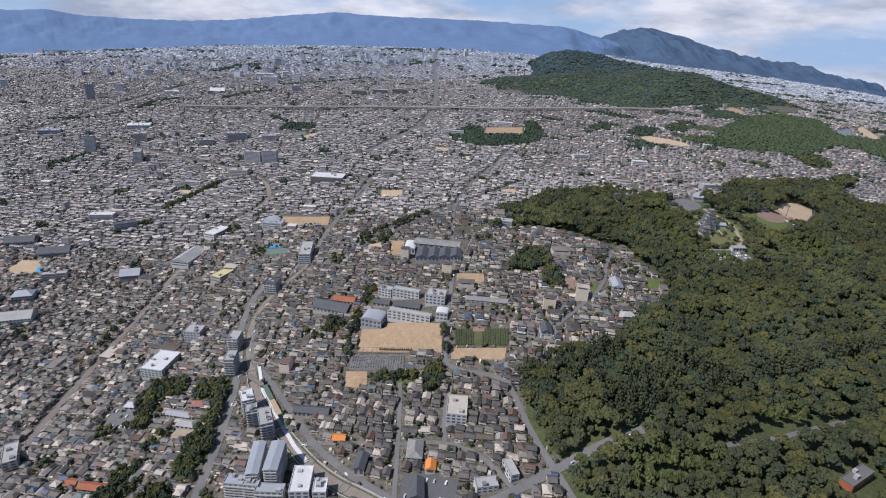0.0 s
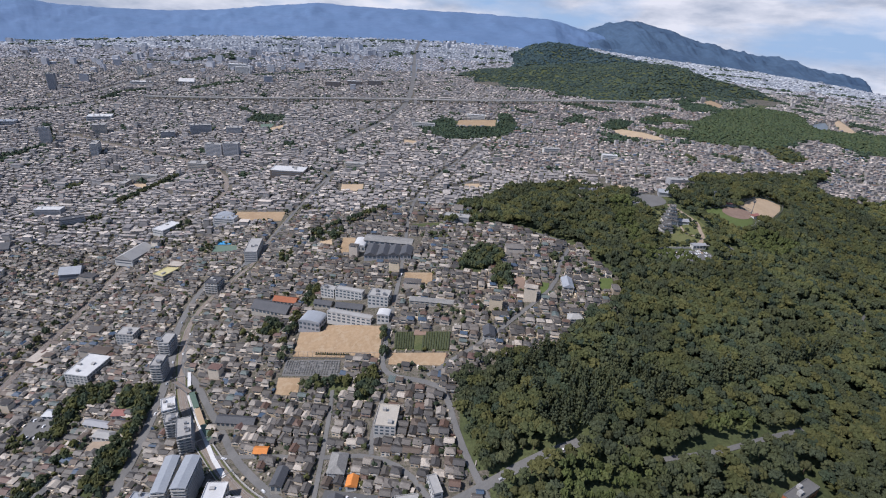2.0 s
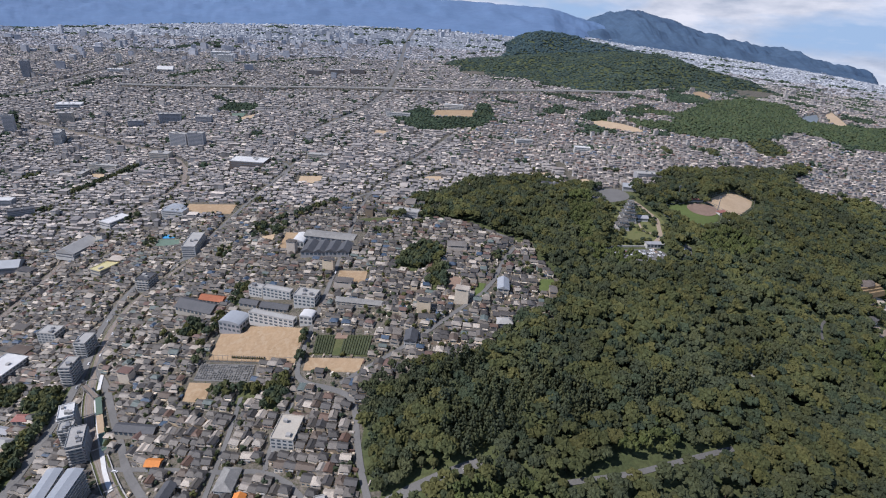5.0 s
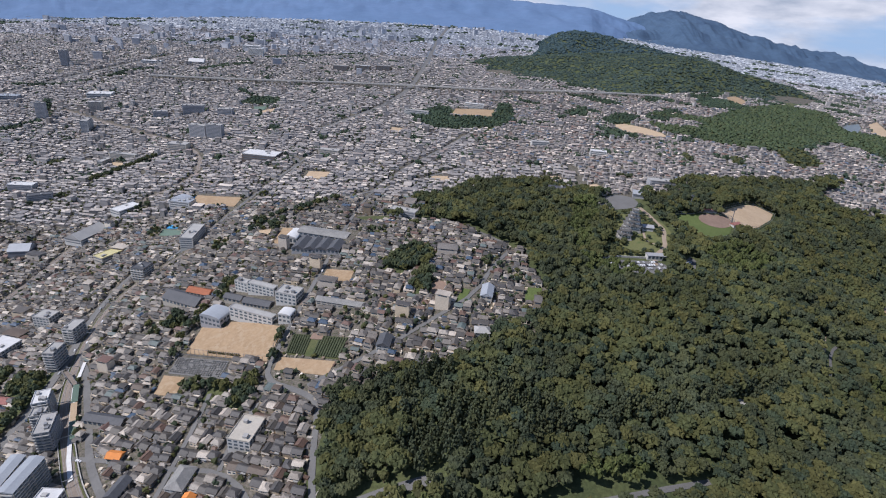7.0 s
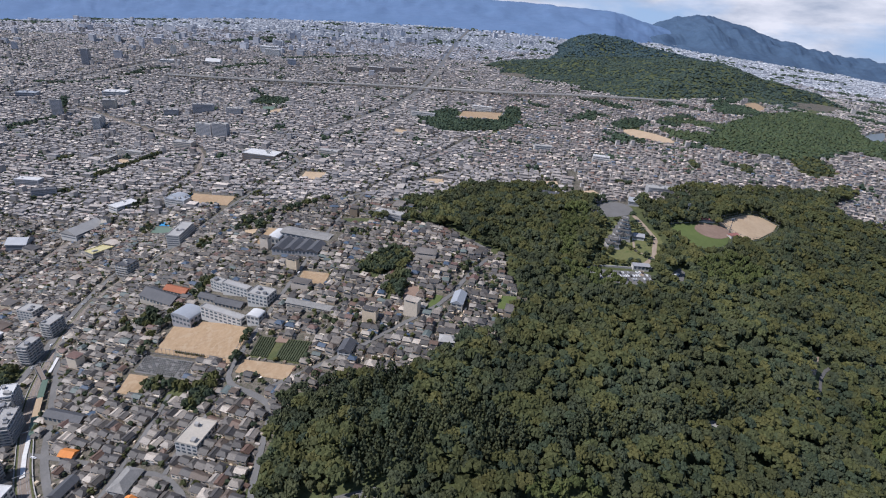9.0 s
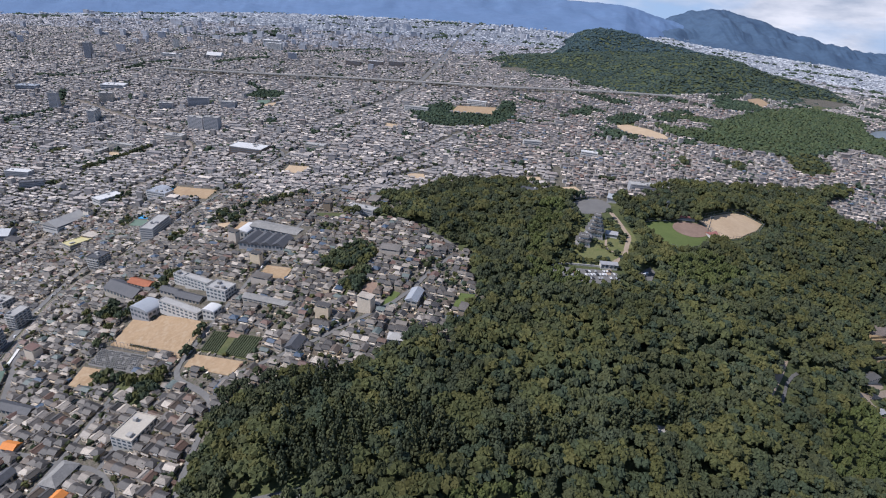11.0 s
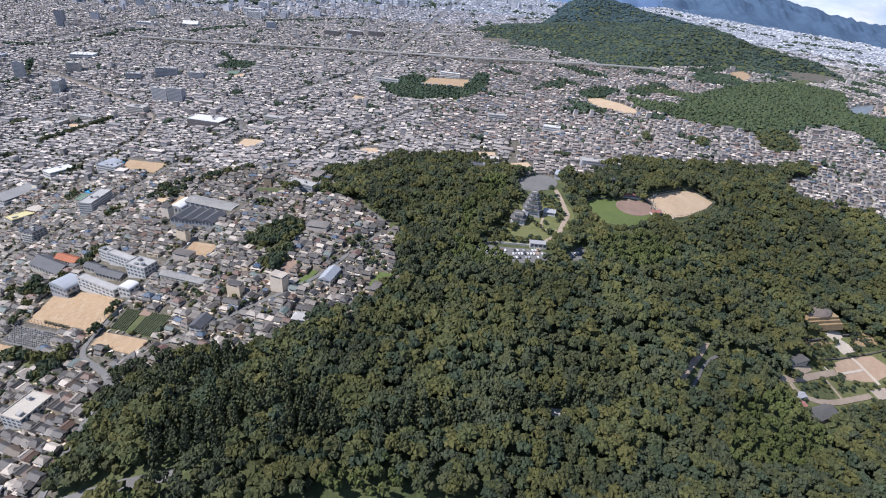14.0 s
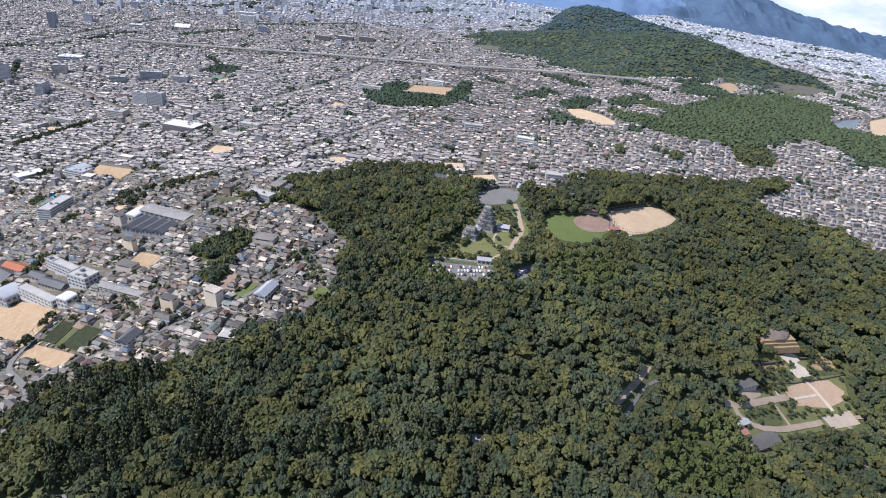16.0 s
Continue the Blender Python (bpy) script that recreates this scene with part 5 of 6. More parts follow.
def woods(P):
    ok = inside(FOREST, P[:, 0], P[:, 1]) & ~open_field(P[:, 0], P[:, 1]) & ~built(P[:, 0], P[:, 1], 3.0)
    for key in ("castle_lawn", "parking", "forest_lot", "outfield", "infield", "ball_sand", "tomb_court", "castle_plaza", "lane_gap"):
        for back in ((4, 9, 15, 21) if key in ("outfield", "infield", "ball_sand", "castle_plaza", "lane_gap") else (4, 9)):
            ok &= ~inside(FIELDS[key][0], P[:, 0] + (back * 0.4 if key == "tomb_court" else 0), P[:, 1] + back)
    for w, line in GAPS:
        ok &= near_line(line, P[:, 0], P[:, 1]) > w
    for w, line in GAPS[:2]:
        ok &= near_line(line, P[:, 0], P[:, 1] + 4) > w * 0.7
    return P[ok]


def any_of(areas, P):
    hit = np.zeros(len(P), bool)
    for a in areas:
        hit |= inside(a, P[:, 0], P[:, 1])
    return hit


wood = woods(scatter(60, 1000, 200, 1050, 6.9, rnd, 0.45))
cedar, bamboo = any_of(CEDARS, wood), any_of(BAMBOO, wood)
cedar &= (spread_noise(wood, 28, 6.0) + rnd.normal(0, 0.15, len(wood)) > -0.12)
tone = spread_noise(wood, 42, 2.0) + 0.4 * spread_noise(wood, 15, 4.0) + rnd.normal(0, 0.26, len(wood))


def canopy(x, y):
    """The ground with swells of taller wood on it."""
    P = np.stack([x, y], -1)
    return ground(x, y) + 6.5 * np.clip(spread_noise(P, 38, 12.0) * 1.6 + 0.3, 0, 1) + 5.0 * np.clip(spread_noise(P, 14, 8.0) + 0.3, 0, 1)

near = wood[:, 1] < 440
kinds = {
    "cedar_forest": (cedar, SPIRE, "leaf_dark", (2.7, 3.6), (15, 19), "dark pointed cedars standing close in the forest"),
    "bamboo_grove": (bamboo & ~cedar, PLAIN, "leaf_bamboo", (2.4, 3.4), (10, 12), "feathery yellow-green bamboo thicket"),
    "dark_forest": (~cedar & ~bamboo & (tone < -0.12), LUSH, "leaf_dark", (3.0, 4.8), (9, 13), "dark evergreen broadleaf trees crowded on the hill"),
    "forest": (~cedar & ~bamboo & (tone >= -0.12) & (tone < 0.3), LUSH, "leaf", (3.2, 5.6), (9, 13), "dense mixed broadleaf forest with lumpy green crowns"),
    "broad_crowns": (~cedar & ~bamboo & (tone >= 0.3), LUSH, "leaf_light", (4.2, 6.4), (10.5, 14), "large broad yellow-green tree crowns in the forest"),
}
for name, (mask, shapes, mat, rr, hh, label) in kinds.items():
    for close in (True, False):
        P = wood[mask & (near == close)]
        if name == "forest" and close:
            spot = np.where((P[:, 0] > 110) & (P[:, 0] < 330) & (P[:, 1] > 262) & (P[:, 1] < 345))[0][:300]
            SINGLE_TREES = P[spot]
            P = np.delete(P, spot, 0)
        if not len(P):
            continue
        n = len(P)
        r = rnd.uniform(*rr, n) * (1.24 if close else 1.14)
        h = rnd.uniform(*hh, n)
        tree_stuff(name, P, r, h, shapes if close or shapes is SPIRE else PLAIN, M[mat], rnd, surface=canopy, label=label, category="forest")
town_trees = free(scatter(-800, 330, 240, 1000, 7.5, rnd, 0.5), 0.8)
town_trees = town_trees[spread_noise(town_trees, 40, 3.0) + rnd.normal(0, 0.25, len(town_trees)) > -0.08]
grow = rnd.uniform(0.4, 1.0, len(town_trees)) ** 1.3
tree_stuff("garden_trees", town_trees, 3.3 * grow, 6.4 * grow, SHRUB, M["leaf"], rnd, label="small green garden trees and shrubs between houses", category="trees")
mid_trees = free(scatter(-2000, 1900, 1000, 2400, 11, rnd, 0.5), 1.0)
mid_trees = mid_trees[(np.abs(mid_trees[:, 0] - 100) < mid_trees[:, 1] * half + 200)]
mid_trees = mid_trees[spread_noise(mid_trees, 70, 5.0) + rnd.normal(0, 0.16, len(mid_trees)) > 0.30]
grow = rnd.uniform(0.5, 1.0, len(mid_trees))
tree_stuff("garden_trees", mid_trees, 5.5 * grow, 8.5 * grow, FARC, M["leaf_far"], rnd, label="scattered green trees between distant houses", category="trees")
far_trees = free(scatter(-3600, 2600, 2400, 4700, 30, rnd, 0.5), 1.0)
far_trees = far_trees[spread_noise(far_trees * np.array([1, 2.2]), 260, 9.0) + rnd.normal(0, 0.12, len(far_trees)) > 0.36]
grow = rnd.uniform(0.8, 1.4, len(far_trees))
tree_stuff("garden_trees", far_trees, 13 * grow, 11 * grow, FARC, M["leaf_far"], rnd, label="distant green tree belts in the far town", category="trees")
P = free(scatter(-1000, 1900, 240, 2350, 8.0, rnd, 0.5), 1.0)
P = P[leafy(P[:, 0], P[:, 1]) & (np.abs(P[:, 0] - 100) < P[:, 1] * half + 150)]
for close in (True, False):
    Q = P[(P[:, 1] < 1000) == close]
    grow = rnd.uniform(0.6, 1.25, len(Q))
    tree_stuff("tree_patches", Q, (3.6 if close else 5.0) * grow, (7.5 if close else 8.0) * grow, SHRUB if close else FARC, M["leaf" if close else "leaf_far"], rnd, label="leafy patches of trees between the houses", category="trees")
for i, g in enumerate(GROVES):
    xs, ys = [p[0] for p in g], [p[1] for p in g]
    wide = min(ys) > 1000
    P = scatter(min(xs), max(xs), min(ys), max(ys), 6.6 if wide else 6.5, rnd, 0.45)
    P = P[inside(g, P[:, 0], P[:, 1]) & ~open_field(P[:, 0], P[:, 1]) & ~built(P[:, 0], P[:, 1], 1.0)]
    P = P[wooded(P[:, 0], P[:, 1])]
    if not len(P):
        continue
    grow = rnd.uniform(0.8, 1.2, len(P)) * (0.86 if wide else 0.9)
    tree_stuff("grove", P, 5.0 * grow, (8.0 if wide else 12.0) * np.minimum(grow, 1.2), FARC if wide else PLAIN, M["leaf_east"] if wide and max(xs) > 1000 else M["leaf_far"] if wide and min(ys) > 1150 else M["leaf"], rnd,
               label="wide green woods on low hills" if wide else "small dense grove of green trees in the town", category="trees")


def hill_trees(hill, count, size, material, label):
    """Crowns strewn over a hill's sheet."""
    rv = np.array([v.co[:] for v in hill.data.vertices])
    size_of = np.array([p.area for p in hill.data.polygons])
    quad = np.array([p.vertices[:] for p in hill.data.polygons])[rnd.choice(len(size_of), count, p=size_of / size_of.sum())]
    u, v = rnd.random((count, 1)), rnd.random((count, 1))
    C = (rv[quad[:, 0]] * (1 - u) + rv[quad[:, 1]] * u) * (1 - v) + (rv[quad[:, 3]] * (1 - u) + rv[quad[:, 2]] * u) * v
    grow = rnd.uniform(0.7, 1.25, count)
    tree_stuff("ridge_forest", C[:, :2], size * grow, size * 1.15 * grow, FARC, material, rnd, surface=lambda x, y: C[:, 2] - 3.0, label=label, category="forest")


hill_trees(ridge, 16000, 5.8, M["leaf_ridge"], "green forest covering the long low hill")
hill_trees(back_hill, 9000, 7.4, M["leaf_back"], "forest on the rounded hill behind, tinted bluer for haze")

# planting in the castle garden and the mausoleum courts
lawn = FIELDS["castle_lawn"][0]
P = scatter(310, 430, 600, 770, 5.2, rnd, 0.45)
keep_off = built(P[:, 0], P[:, 1], 1.0) | (near_line(ROADS["castle_path"][1], P[:, 0], P[:, 1]) < 4) | (near_line(ROADS["garden_path"][1], P[:, 0], P[:, 1]) < 2.5)
keep_off |= inside([(346, 646), (368, 644), (386, 658), (384, 674), (355, 668)], P[:, 0], P[:, 1]) | inside([(380, 686), (398, 692), (396, 704), (384, 706)], P[:, 0], P[:, 1]) | inside([(408, 700), (420, 706), (416, 735), (404, 745)], P[:, 0], P[:, 1]) | inside([(388, 668), (402, 668), (404, 690), (390, 690)], P[:, 0], P[:, 1])
P = P[inside(lawn, P[:, 0], P[:, 1]) & ~keep_off]
P = P[rnd.random(len(P)) < 0.6]
grow = rnd.uniform(0.45, 1.3, len(P))
tree_stuff("garden_shrubs", P, 3.4 * grow, 6.5 * grow, PLAIN, M["leaf"], rnd, label="clipped shrubs and small trees of the castle garden", category="shrubs")
P = scatter(615, 800, 540, 730, 5.0, rnd, 0.45)
ok = inside(FIELDS["tomb_court"][0], P[:, 0], P[:, 1]) & ~built(P[:, 0], P[:, 1], 1.0)
ok &= ~any_of([[(705, 681), (729, 698), (733, 687), (732, 664), (715, 654), (718, 675)], [(692, 621), (700, 640), (762, 678), (774, 667), (768, 654), (738, 627)], [(727, 613), (767, 638), (775, 632), (762, 618), (730, 603)],
              [(672, 655), (700, 668), (745, 695), (770, 712), (722, 706), (680, 680)], [(635, 594), (661, 612), (661, 605), (635, 582)]], P)
for line in ([(616, 568), (632, 576), (659, 596), (695, 622)], [(624, 570), (627, 560), (645, 559), (670, 571), (695, 588), (726, 608)], [(674, 602), (685, 583)], [(616, 545), (629, 534), (660, 552)]):
    ok &= near_line(line, P[:, 0], P[:, 1]) > 5
P = P[ok & (rnd.random(len(P)) < 0.6)]
grow = rnd.uniform(0.45, 1.1, len(P))
tree_stuff("court_shrubs", P, 2.8 * grow, 5.5 * grow, PLAIN, M["leaf"], rnd, label="shrubs and young trees round the mausoleum courts", category="shrubs")

P = np.concatenate([rnd.normal((686, 671), (5, 4), (9, 2)), rnd.normal((737, 699), (6, 4), (10, 2)), rnd.normal((768, 700), (4, 6), (6, 2)), rnd.normal((628, 582), (4, 4), (6, 2)), rnd.normal((662, 622), (4, 6), (8, 2))])
grow = rnd.uniform(0.8, 1.2, len(P))
tree_stuff("court_trees", P, 4.4 * grow, 9.5 * grow, LUSH, M["leaf"], rnd, label="broad dark trees beside the mausoleum walls", category="trees")
P = np.stack([np.linspace(-62, -28, 15), np.linspace(479, 470, 15)], -1)
tree_stuff("field_hedge", P, np.full(15, 1.1), np.full(15, 3.4), SPIRE, M["leaf_dark"], rnd, label="row of small dark cypresses beside the school field", category="hedge")

# ---- buildings ----
def unit_box():
    bm = bmesh.new()
    box(bm, 0, 0, -0.5, 1, 1, 1)
    me = bpy.data.meshes.new("window")
    bm.to_mesh(me)
    bm.free()
    return me


PANE = unit_box()
PANE.materials.append(M["glass"])
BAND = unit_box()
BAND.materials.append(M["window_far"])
SLAB = unit_box()
SLAB.materials.append(M["concrete"])


def arch(bm, w, d, z, rise, over=0.4, n=8):
    """A curved roof, its curve across x."""
    rows = []
    for i in range(n + 1):
        a = math.pi * i / n
        x, zz = -math.cos(a) * (w / 2 + over), z + math.sin(a) * rise
        rows.append([bm.verts.new((x, -d / 2 - over, zz)), bm.verts.new((x, d / 2 + over, zz))])
    for a, b in zip(rows, rows[1:]):
        bm.faces.new((a[0], b[0], b[1], a[1]))
    for k in (0, 1):
        ring = [r[k] for r in rows]
        bm.faces.new(ring if k else ring[::-1])


def flat_roof(bm, w, d, h):
    """A roof deck with a raised parapet round it."""
    box(bm, 0, 0, h - 0.1, w - 0.6, d - 0.6, 0.16)
    for x, y, a, b in ((0, -d / 2 + .15, w + .1, .4), (0, d / 2 - .15, w + .1, .4), (-w / 2 + .15, 0, .4, d - .7), (w / 2 - .15, 0, .4, d - .7)):
        box(bm, x, y, h - 0.2, a, b, 0.95)


def building(name, x, y, w, d, h, turn, floors, wall, roof, kind, label):
    root = empty(name, x, y, turn, label=label, category="building" if "house" not in name else "house")
    r = random.Random(int(x * 7 + y))
    bm = bmesh.new()
    box(bm, 0, 0, -4, w, d, h + 4)
    part("wall", bm, M[wall], root)
    bm = bmesh.new()
    if kind == "flat":
        flat_roof(bm, w, d, h)
    elif kind == "arch":
        arch(bm, w, d, h, min(w, d) * 0.16)
    else:
        long_x = w >= d
        a, b = (w, d) if long_x else (d, w)
        rise = b * (0.1 if kind == "shed" else 0.26)
        gable(bm, a, b, h, rise, 0.6, None if kind != "hip" else max(1.0, (a - b) / 2 + 1.5), 0.25)
        if not long_x:
            bmesh.ops.rotate(bm, verts=bm.verts[:], cent=(0, 0, 0), matrix=Matrix.Rotation(math.pi / 2, 3, "Z"))
    part("roof", bm, M[roof], root)
    if kind in ("gable", "shed", "hip") and kind != "hip":
        long_x = w >= d
        a, b = (w, d) if long_x else (d, w)
        rise = b * (0.1 if kind == "shed" else 0.26)
        for s in (-1, 1):
            bm = bmesh.new()
            vs = [bm.verts.new(p) for p in ((s * a / 2, -b / 2, h - .05), (s * a / 2, b / 2, h - .05), (s * a / 2, 0, h + rise - .2), (s * (a / 2 - .2), -b / 2, h - .05), (s * (a / 2 - .2), b / 2, h - .05), (s * (a / 2 - .2), 0, h + rise - .2))]
            for q in ((0, 1, 2), (5, 4, 3), (0, 3, 4, 1), (1, 4, 5, 2), (2, 5, 3, 0)):
                bm.faces.new([vs[i] for i in q])
            if not long_x:
                bmesh.ops.rotate(bm, verts=bm.verts[:], cent=(0, 0, 0), matrix=Matrix.Rotation(math.pi / 2, 3, "Z"))
            bmesh.ops.recalc_face_normals(bm, faces=bm.faces[:])
            part("gable_wall", bm, M[wall], root)
    if kind == "flat" and min(w, d) > 8:
        for _ in range(r.randint(1, 3) + (2 if w * d > 900 else 0)):
            a, b = r.uniform(1.8, 4.2), r.uniform(1.8, 4.2)
            bm = bmesh.new()
            box(bm, r.uniform(-.34, .34) * w, r.uniform(-.34, .34) * d, h, a, b, r.uniform(1.2, 3.0))
            part("roof_unit", bm, M["concrete" if roof != "concrete" else "steel"], root)
    storey = h / floors
    far = y > 700
    for f in range(floors):
        zc = storey * (f + 0.55)
        for sx, sy, length in ((0, -1, w), (-1, 0, d), (1, 0, d)):
            if far:
                if sy or w < d:
                    size = (length * 0.9, 0.14, storey * 0.42) if sy else (0.14, length * 0.9, storey * 0.42)
                    shared("window", BAND, root, Matrix.Translation((sx * w / 2, sy * d / 2, zc)) @ Matrix.Diagonal((*size, 1)))
                continue
            if not sy and floors < 3 and length < 12:
                continue
            bays = max(1, min(9, int(length / 4.2)))
            for i in range(bays):
                off = (i + 0.5 - bays / 2) * length / bays
                ww = length / bays * 0.62
                size = (ww, 0.14, storey * 0.5) if sy else (0.14, ww, storey * 0.5)
                at = (off, -d / 2, zc) if sy else (sx * w / 2, off, zc)
                shared("window", PANE, root, Matrix.Translation(at) @ Matrix.Diagonal((*size, 1)))
        if floors >= 5 and f and not far:
            shared("balcony", SLAB, root, Matrix.Translation((0, -d / 2 - 0.6, storey * f + 0.45)) @ Matrix.Diagonal((w * 0.97, 1.2, 1.0, 1)))
            if d > w:
                shared("balcony", SLAB, root, Matrix.Translation((w / 2 + 0.6, 0, storey * f + 0.45)) @ Matrix.Diagonal((1.2, d * 0.97, 1.0, 1)))
    return root


for row in BUILDINGS:
    building(*row)

# the brick hall under the trees at the foot of the hill
building("brick_hall", 313, 297, 30, 9, 6, 30, 2, "rust", "asphalt", "flat", "orange-brown brick hall with a grey flat roof under trees")

# ---- elevated road ----
deck = strip("elevated_road", rounded(HIGHWAY, 2), 11.0, M["stone"], 10.0, thick=1.6, label="long pale elevated motorway across the town", category="road", kind="structure")
line = rounded(HIGHWAY, 1)
for (x0, y0), (x1, y1) in zip(line, line[1:]):
    n = int(math.hypot(x1 - x0, y1 - y0) / 45)
    for i in range(n):
        x, y = x0 + (x1 - x0) * i / n, y0 + (y1 - y0) * i / n
        if abs(x) < 1500:
            bm = bmesh.new()
            z = float(ground(x, y))
            box(bm, x, y, z - 2, 3.0, 3.0, 10.4)
            box(bm, x, y, z + 7.3, 4.0, 11.0, 1.2)
            part("pier", bm, M["concrete"], deck)
for s in (-1, 1):
    strip("parapet", [(x, y + s * 5.3) for x, y in rounded(HIGHWAY, 2)], 0.5, M["concrete"], 11.1, parent=deck, thick=1.2)

# ---- railway things ----
def offset_line(line, d):
    out = []
    for i, (x, y) in enumerate(line):
        a, b = line[max(0, i - 1)], line[min(len(line) - 1, i + 1)]
        k = math.hypot(b[0] - a[0], b[1] - a[1])
        out.append((x + (b[1] - a[1]) / k * d, y - (b[0] - a[0]) / k * d))
    return out


curve = rounded(RAIL, 2)
for d in (-3.2, -1.8, 1.8, 3.2):
    strip("rail", offset_line(curve, d), 0.22, M["steel"], 0.62, thick=0.2, label="steel rail on the ballast", category="rail", kind="structure")
west = rounded(RAIL_WEST, 2)
for d in (-2.8, -1.4, 1.4, 2.8):
    strip("rail", offset_line(west, d), 0.22, M["steel"], 0.62, thick=0.2, label="steel rail on the ballast", category="rail", kind="structure")
strip("trackside_wall", offset_line(curve[4:26], 6.2), 0.7, M["concrete"], 1.5, thick=2.4, label="pale concrete wall along the railway", category="wall", kind="structure")
strip("trackside_wall", offset_line(curve[2:30], -6.0), 0.5, M["concrete"], 1.2, thick=2.0, label="pale concrete wall along the railway", category="wall", kind="structure")
platform = [(-200, 490), (-183, 450), (-164, 422), (-142, 391), (-127, 370), (-110, 350)]
strip("platform", platform, 3.4, M["white"], 1.3, thick=2.0, label="narrow pale station platform beside the curved tracks", category="platform", kind="structure")
for i, mat in enumerate(("court", "sand_pale", "court")):
    a, b = [(-181, 452), (-166, 429), (-151, 407), (-136, 388)][i:i + 2]
    root = empty("platform_canopy", (a[0] + b[0]) / 2, (a[1] + b[1]) / 2, math.degrees(math.atan2(b[1] - a[1], b[0] - a[0])), label="station platform canopy with a flat sheet roof", category="canopy")
    k = math.hypot(b[0] - a[0], b[1] - a[1])
    bm = bmesh.new()
    box(bm, 0, 0, 4.2, k * 0.94, 5.0, 0.3)
    part("roof", bm, M[mat], root)
    for u in (-0.4, 0, 0.4):
        bm = bmesh.new()
        box(bm, k * u, 0, 0, 0.3, 0.3, 4.2)
        part("post", bm, M["steel"], root)
root = empty("footbridge", -194, 460, -36, label="short road bridge across the railway cutting", category="bridge")
bm = bmesh.new()
box(bm, 0, 0, 4.6, 26, 4.5, 0.9)
part("deck", bm, M["ballast"], root)
for s in (-1, 1):
    bm = bmesh.new()
    box(bm, 0, s * 2.2, 5.5, 26, 0.25, 1.1)
    part("parapet", bm, M["steel"], root)
    bm = bmesh.new()
    box(bm, s * 10.5, 0, -1, 1.2, 4.0, 5.6)
    part("pier", bm, M["concrete"], root)


def gantry(x, y, turn, span):
    root = empty("catenary_gantry", x, y, turn, label="grey steel catenary gantry over the railway", category="gantry", group="railway gantries")
    for s in (-1, 1):
        bm = bmesh.new()
        box(bm, s * span / 2, 0, 0, 0.35, 0.35, 7.5)
        part("post", bm, M["steel"], root)
    bm = bmesh.new()
    box(bm, 0, 0, 6.8, span, 0.4, 0.5)
    part("beam", bm, M["steel"], root)


for trace, span in ((west, 9.5), (curve, 10.5)):
    for i in range(3, len(trace) - 1, 5):
        (x0, y0), (x1, y1) = trace[i], trace[i + 1]
        if y0 < 760:
            gantry(x0, y0, math.degrees(math.atan2(y1 - y0, x1 - x0)) - 90, span)

# ---- castle ----
def tier(root, name, w, d, z, wall_h, roof_rise, over, dormer=True):
    bm = bmesh.new()
    box(bm, 0, 0, z, w, d, wall_h)
    part("wall", bm, M["castle_white"], root)
    for s in (-1, 1):
        n = max(2, int(w / 3))
        for i in range(n):
            shared("window", PANE, root, Matrix.Translation(((i + .5 - n / 2) * w / n, s * d / 2, z + wall_h * .5)) @ Matrix.Diagonal((0.9, 0.16, wall_h * .35, 1)))
        n = max(2, int(d / 3))
        for i in range(n):
            shared("window", PANE, root, Matrix.Translation((s * w / 2, (i + .5 - n / 2) * d / n, z + wall_h * .5)) @ Matrix.Diagonal((0.16, 0.9, wall_h * .35, 1)))
    # a skirt roof that flares at the eaves, with upturned corners
    bm = bmesh.new()
    rings = []
    for k, (grow, dz) in enumerate(((-1.6, roof_rise), (0.2, roof_rise * .35), (over, 0.0), (over, -0.35))):
        ring = []
        for i in range(16):
            a = math.tau * (i + .5) / 16
            cx, cy = math.cos(a), math.sin(a)
            m = max(abs(cx), abs(cy))
            ux, uy = cx / m, cy / m
            corner = (abs(ux) * abs(uy)) ** 3
            ring.append(bm.verts.new((ux * (w / 2 + grow), uy * (d / 2 + grow), z + wall_h + dz + corner * (0.5 if k >= 2 else 0))))
        rings.append(ring)
    for a, b in zip(rings, rings[1:]):
        for i in range(16):
            j = (i + 1) % 16
            bm.faces.new((a[i], b[i], b[j], a[j]))
    bm.faces.new(rings[0])
    bmesh.ops.recalc_face_normals(bm, faces=bm.faces[:])
    part("roof", bm, M["castle_tile"], root)
    if dormer:
        for s in (-1, 1):
            bm = bmesh.new()
            gable(bm, over + 2.2, w * 0.42, z + wall_h + 0.3, w * 0.15, 0.4, None, 0.2)
            bmesh.ops.rotate(bm, verts=bm.verts[:], cent=(0, 0, 0), matrix=Matrix.Rotation(math.pi / 2, 3, "Z"))
            bmesh.ops.translate(bm, verts=bm.verts[:], vec=(0, s * (d / 2 + over / 2 - 0.6), 0))
            dormer_roof = part("dormer_roof", bm, M["castle_tile"], root)
            bm = bmesh.new()
            yy = s * (d / 2 + over - 0.5)
            vs = [bm.verts.new(p) for p in ((-w * .19, yy, z + wall_h + .2), (w * .19, yy, z + wall_h + .2), (0, yy, z + wall_h + w * .13))]
            ws = [bm.verts.new((v.co.x, v.co.y - s * .3, v.co.z)) for v in vs]
            for q in ((vs[0], vs[1], vs[2]), (ws[2], ws[1], ws[0]), (vs[0], ws[0], ws[1], vs[1]), (vs[1], ws[1], ws[2], vs[2]), (vs[2], ws[2], ws[0], vs[0])):
                bm.faces.new(q)
            bmesh.ops.recalc_face_normals(bm, faces=bm.faces[:])
            part("dormer_gable", bm, M["castle_white"], dormer_roof, "white plaster gable")


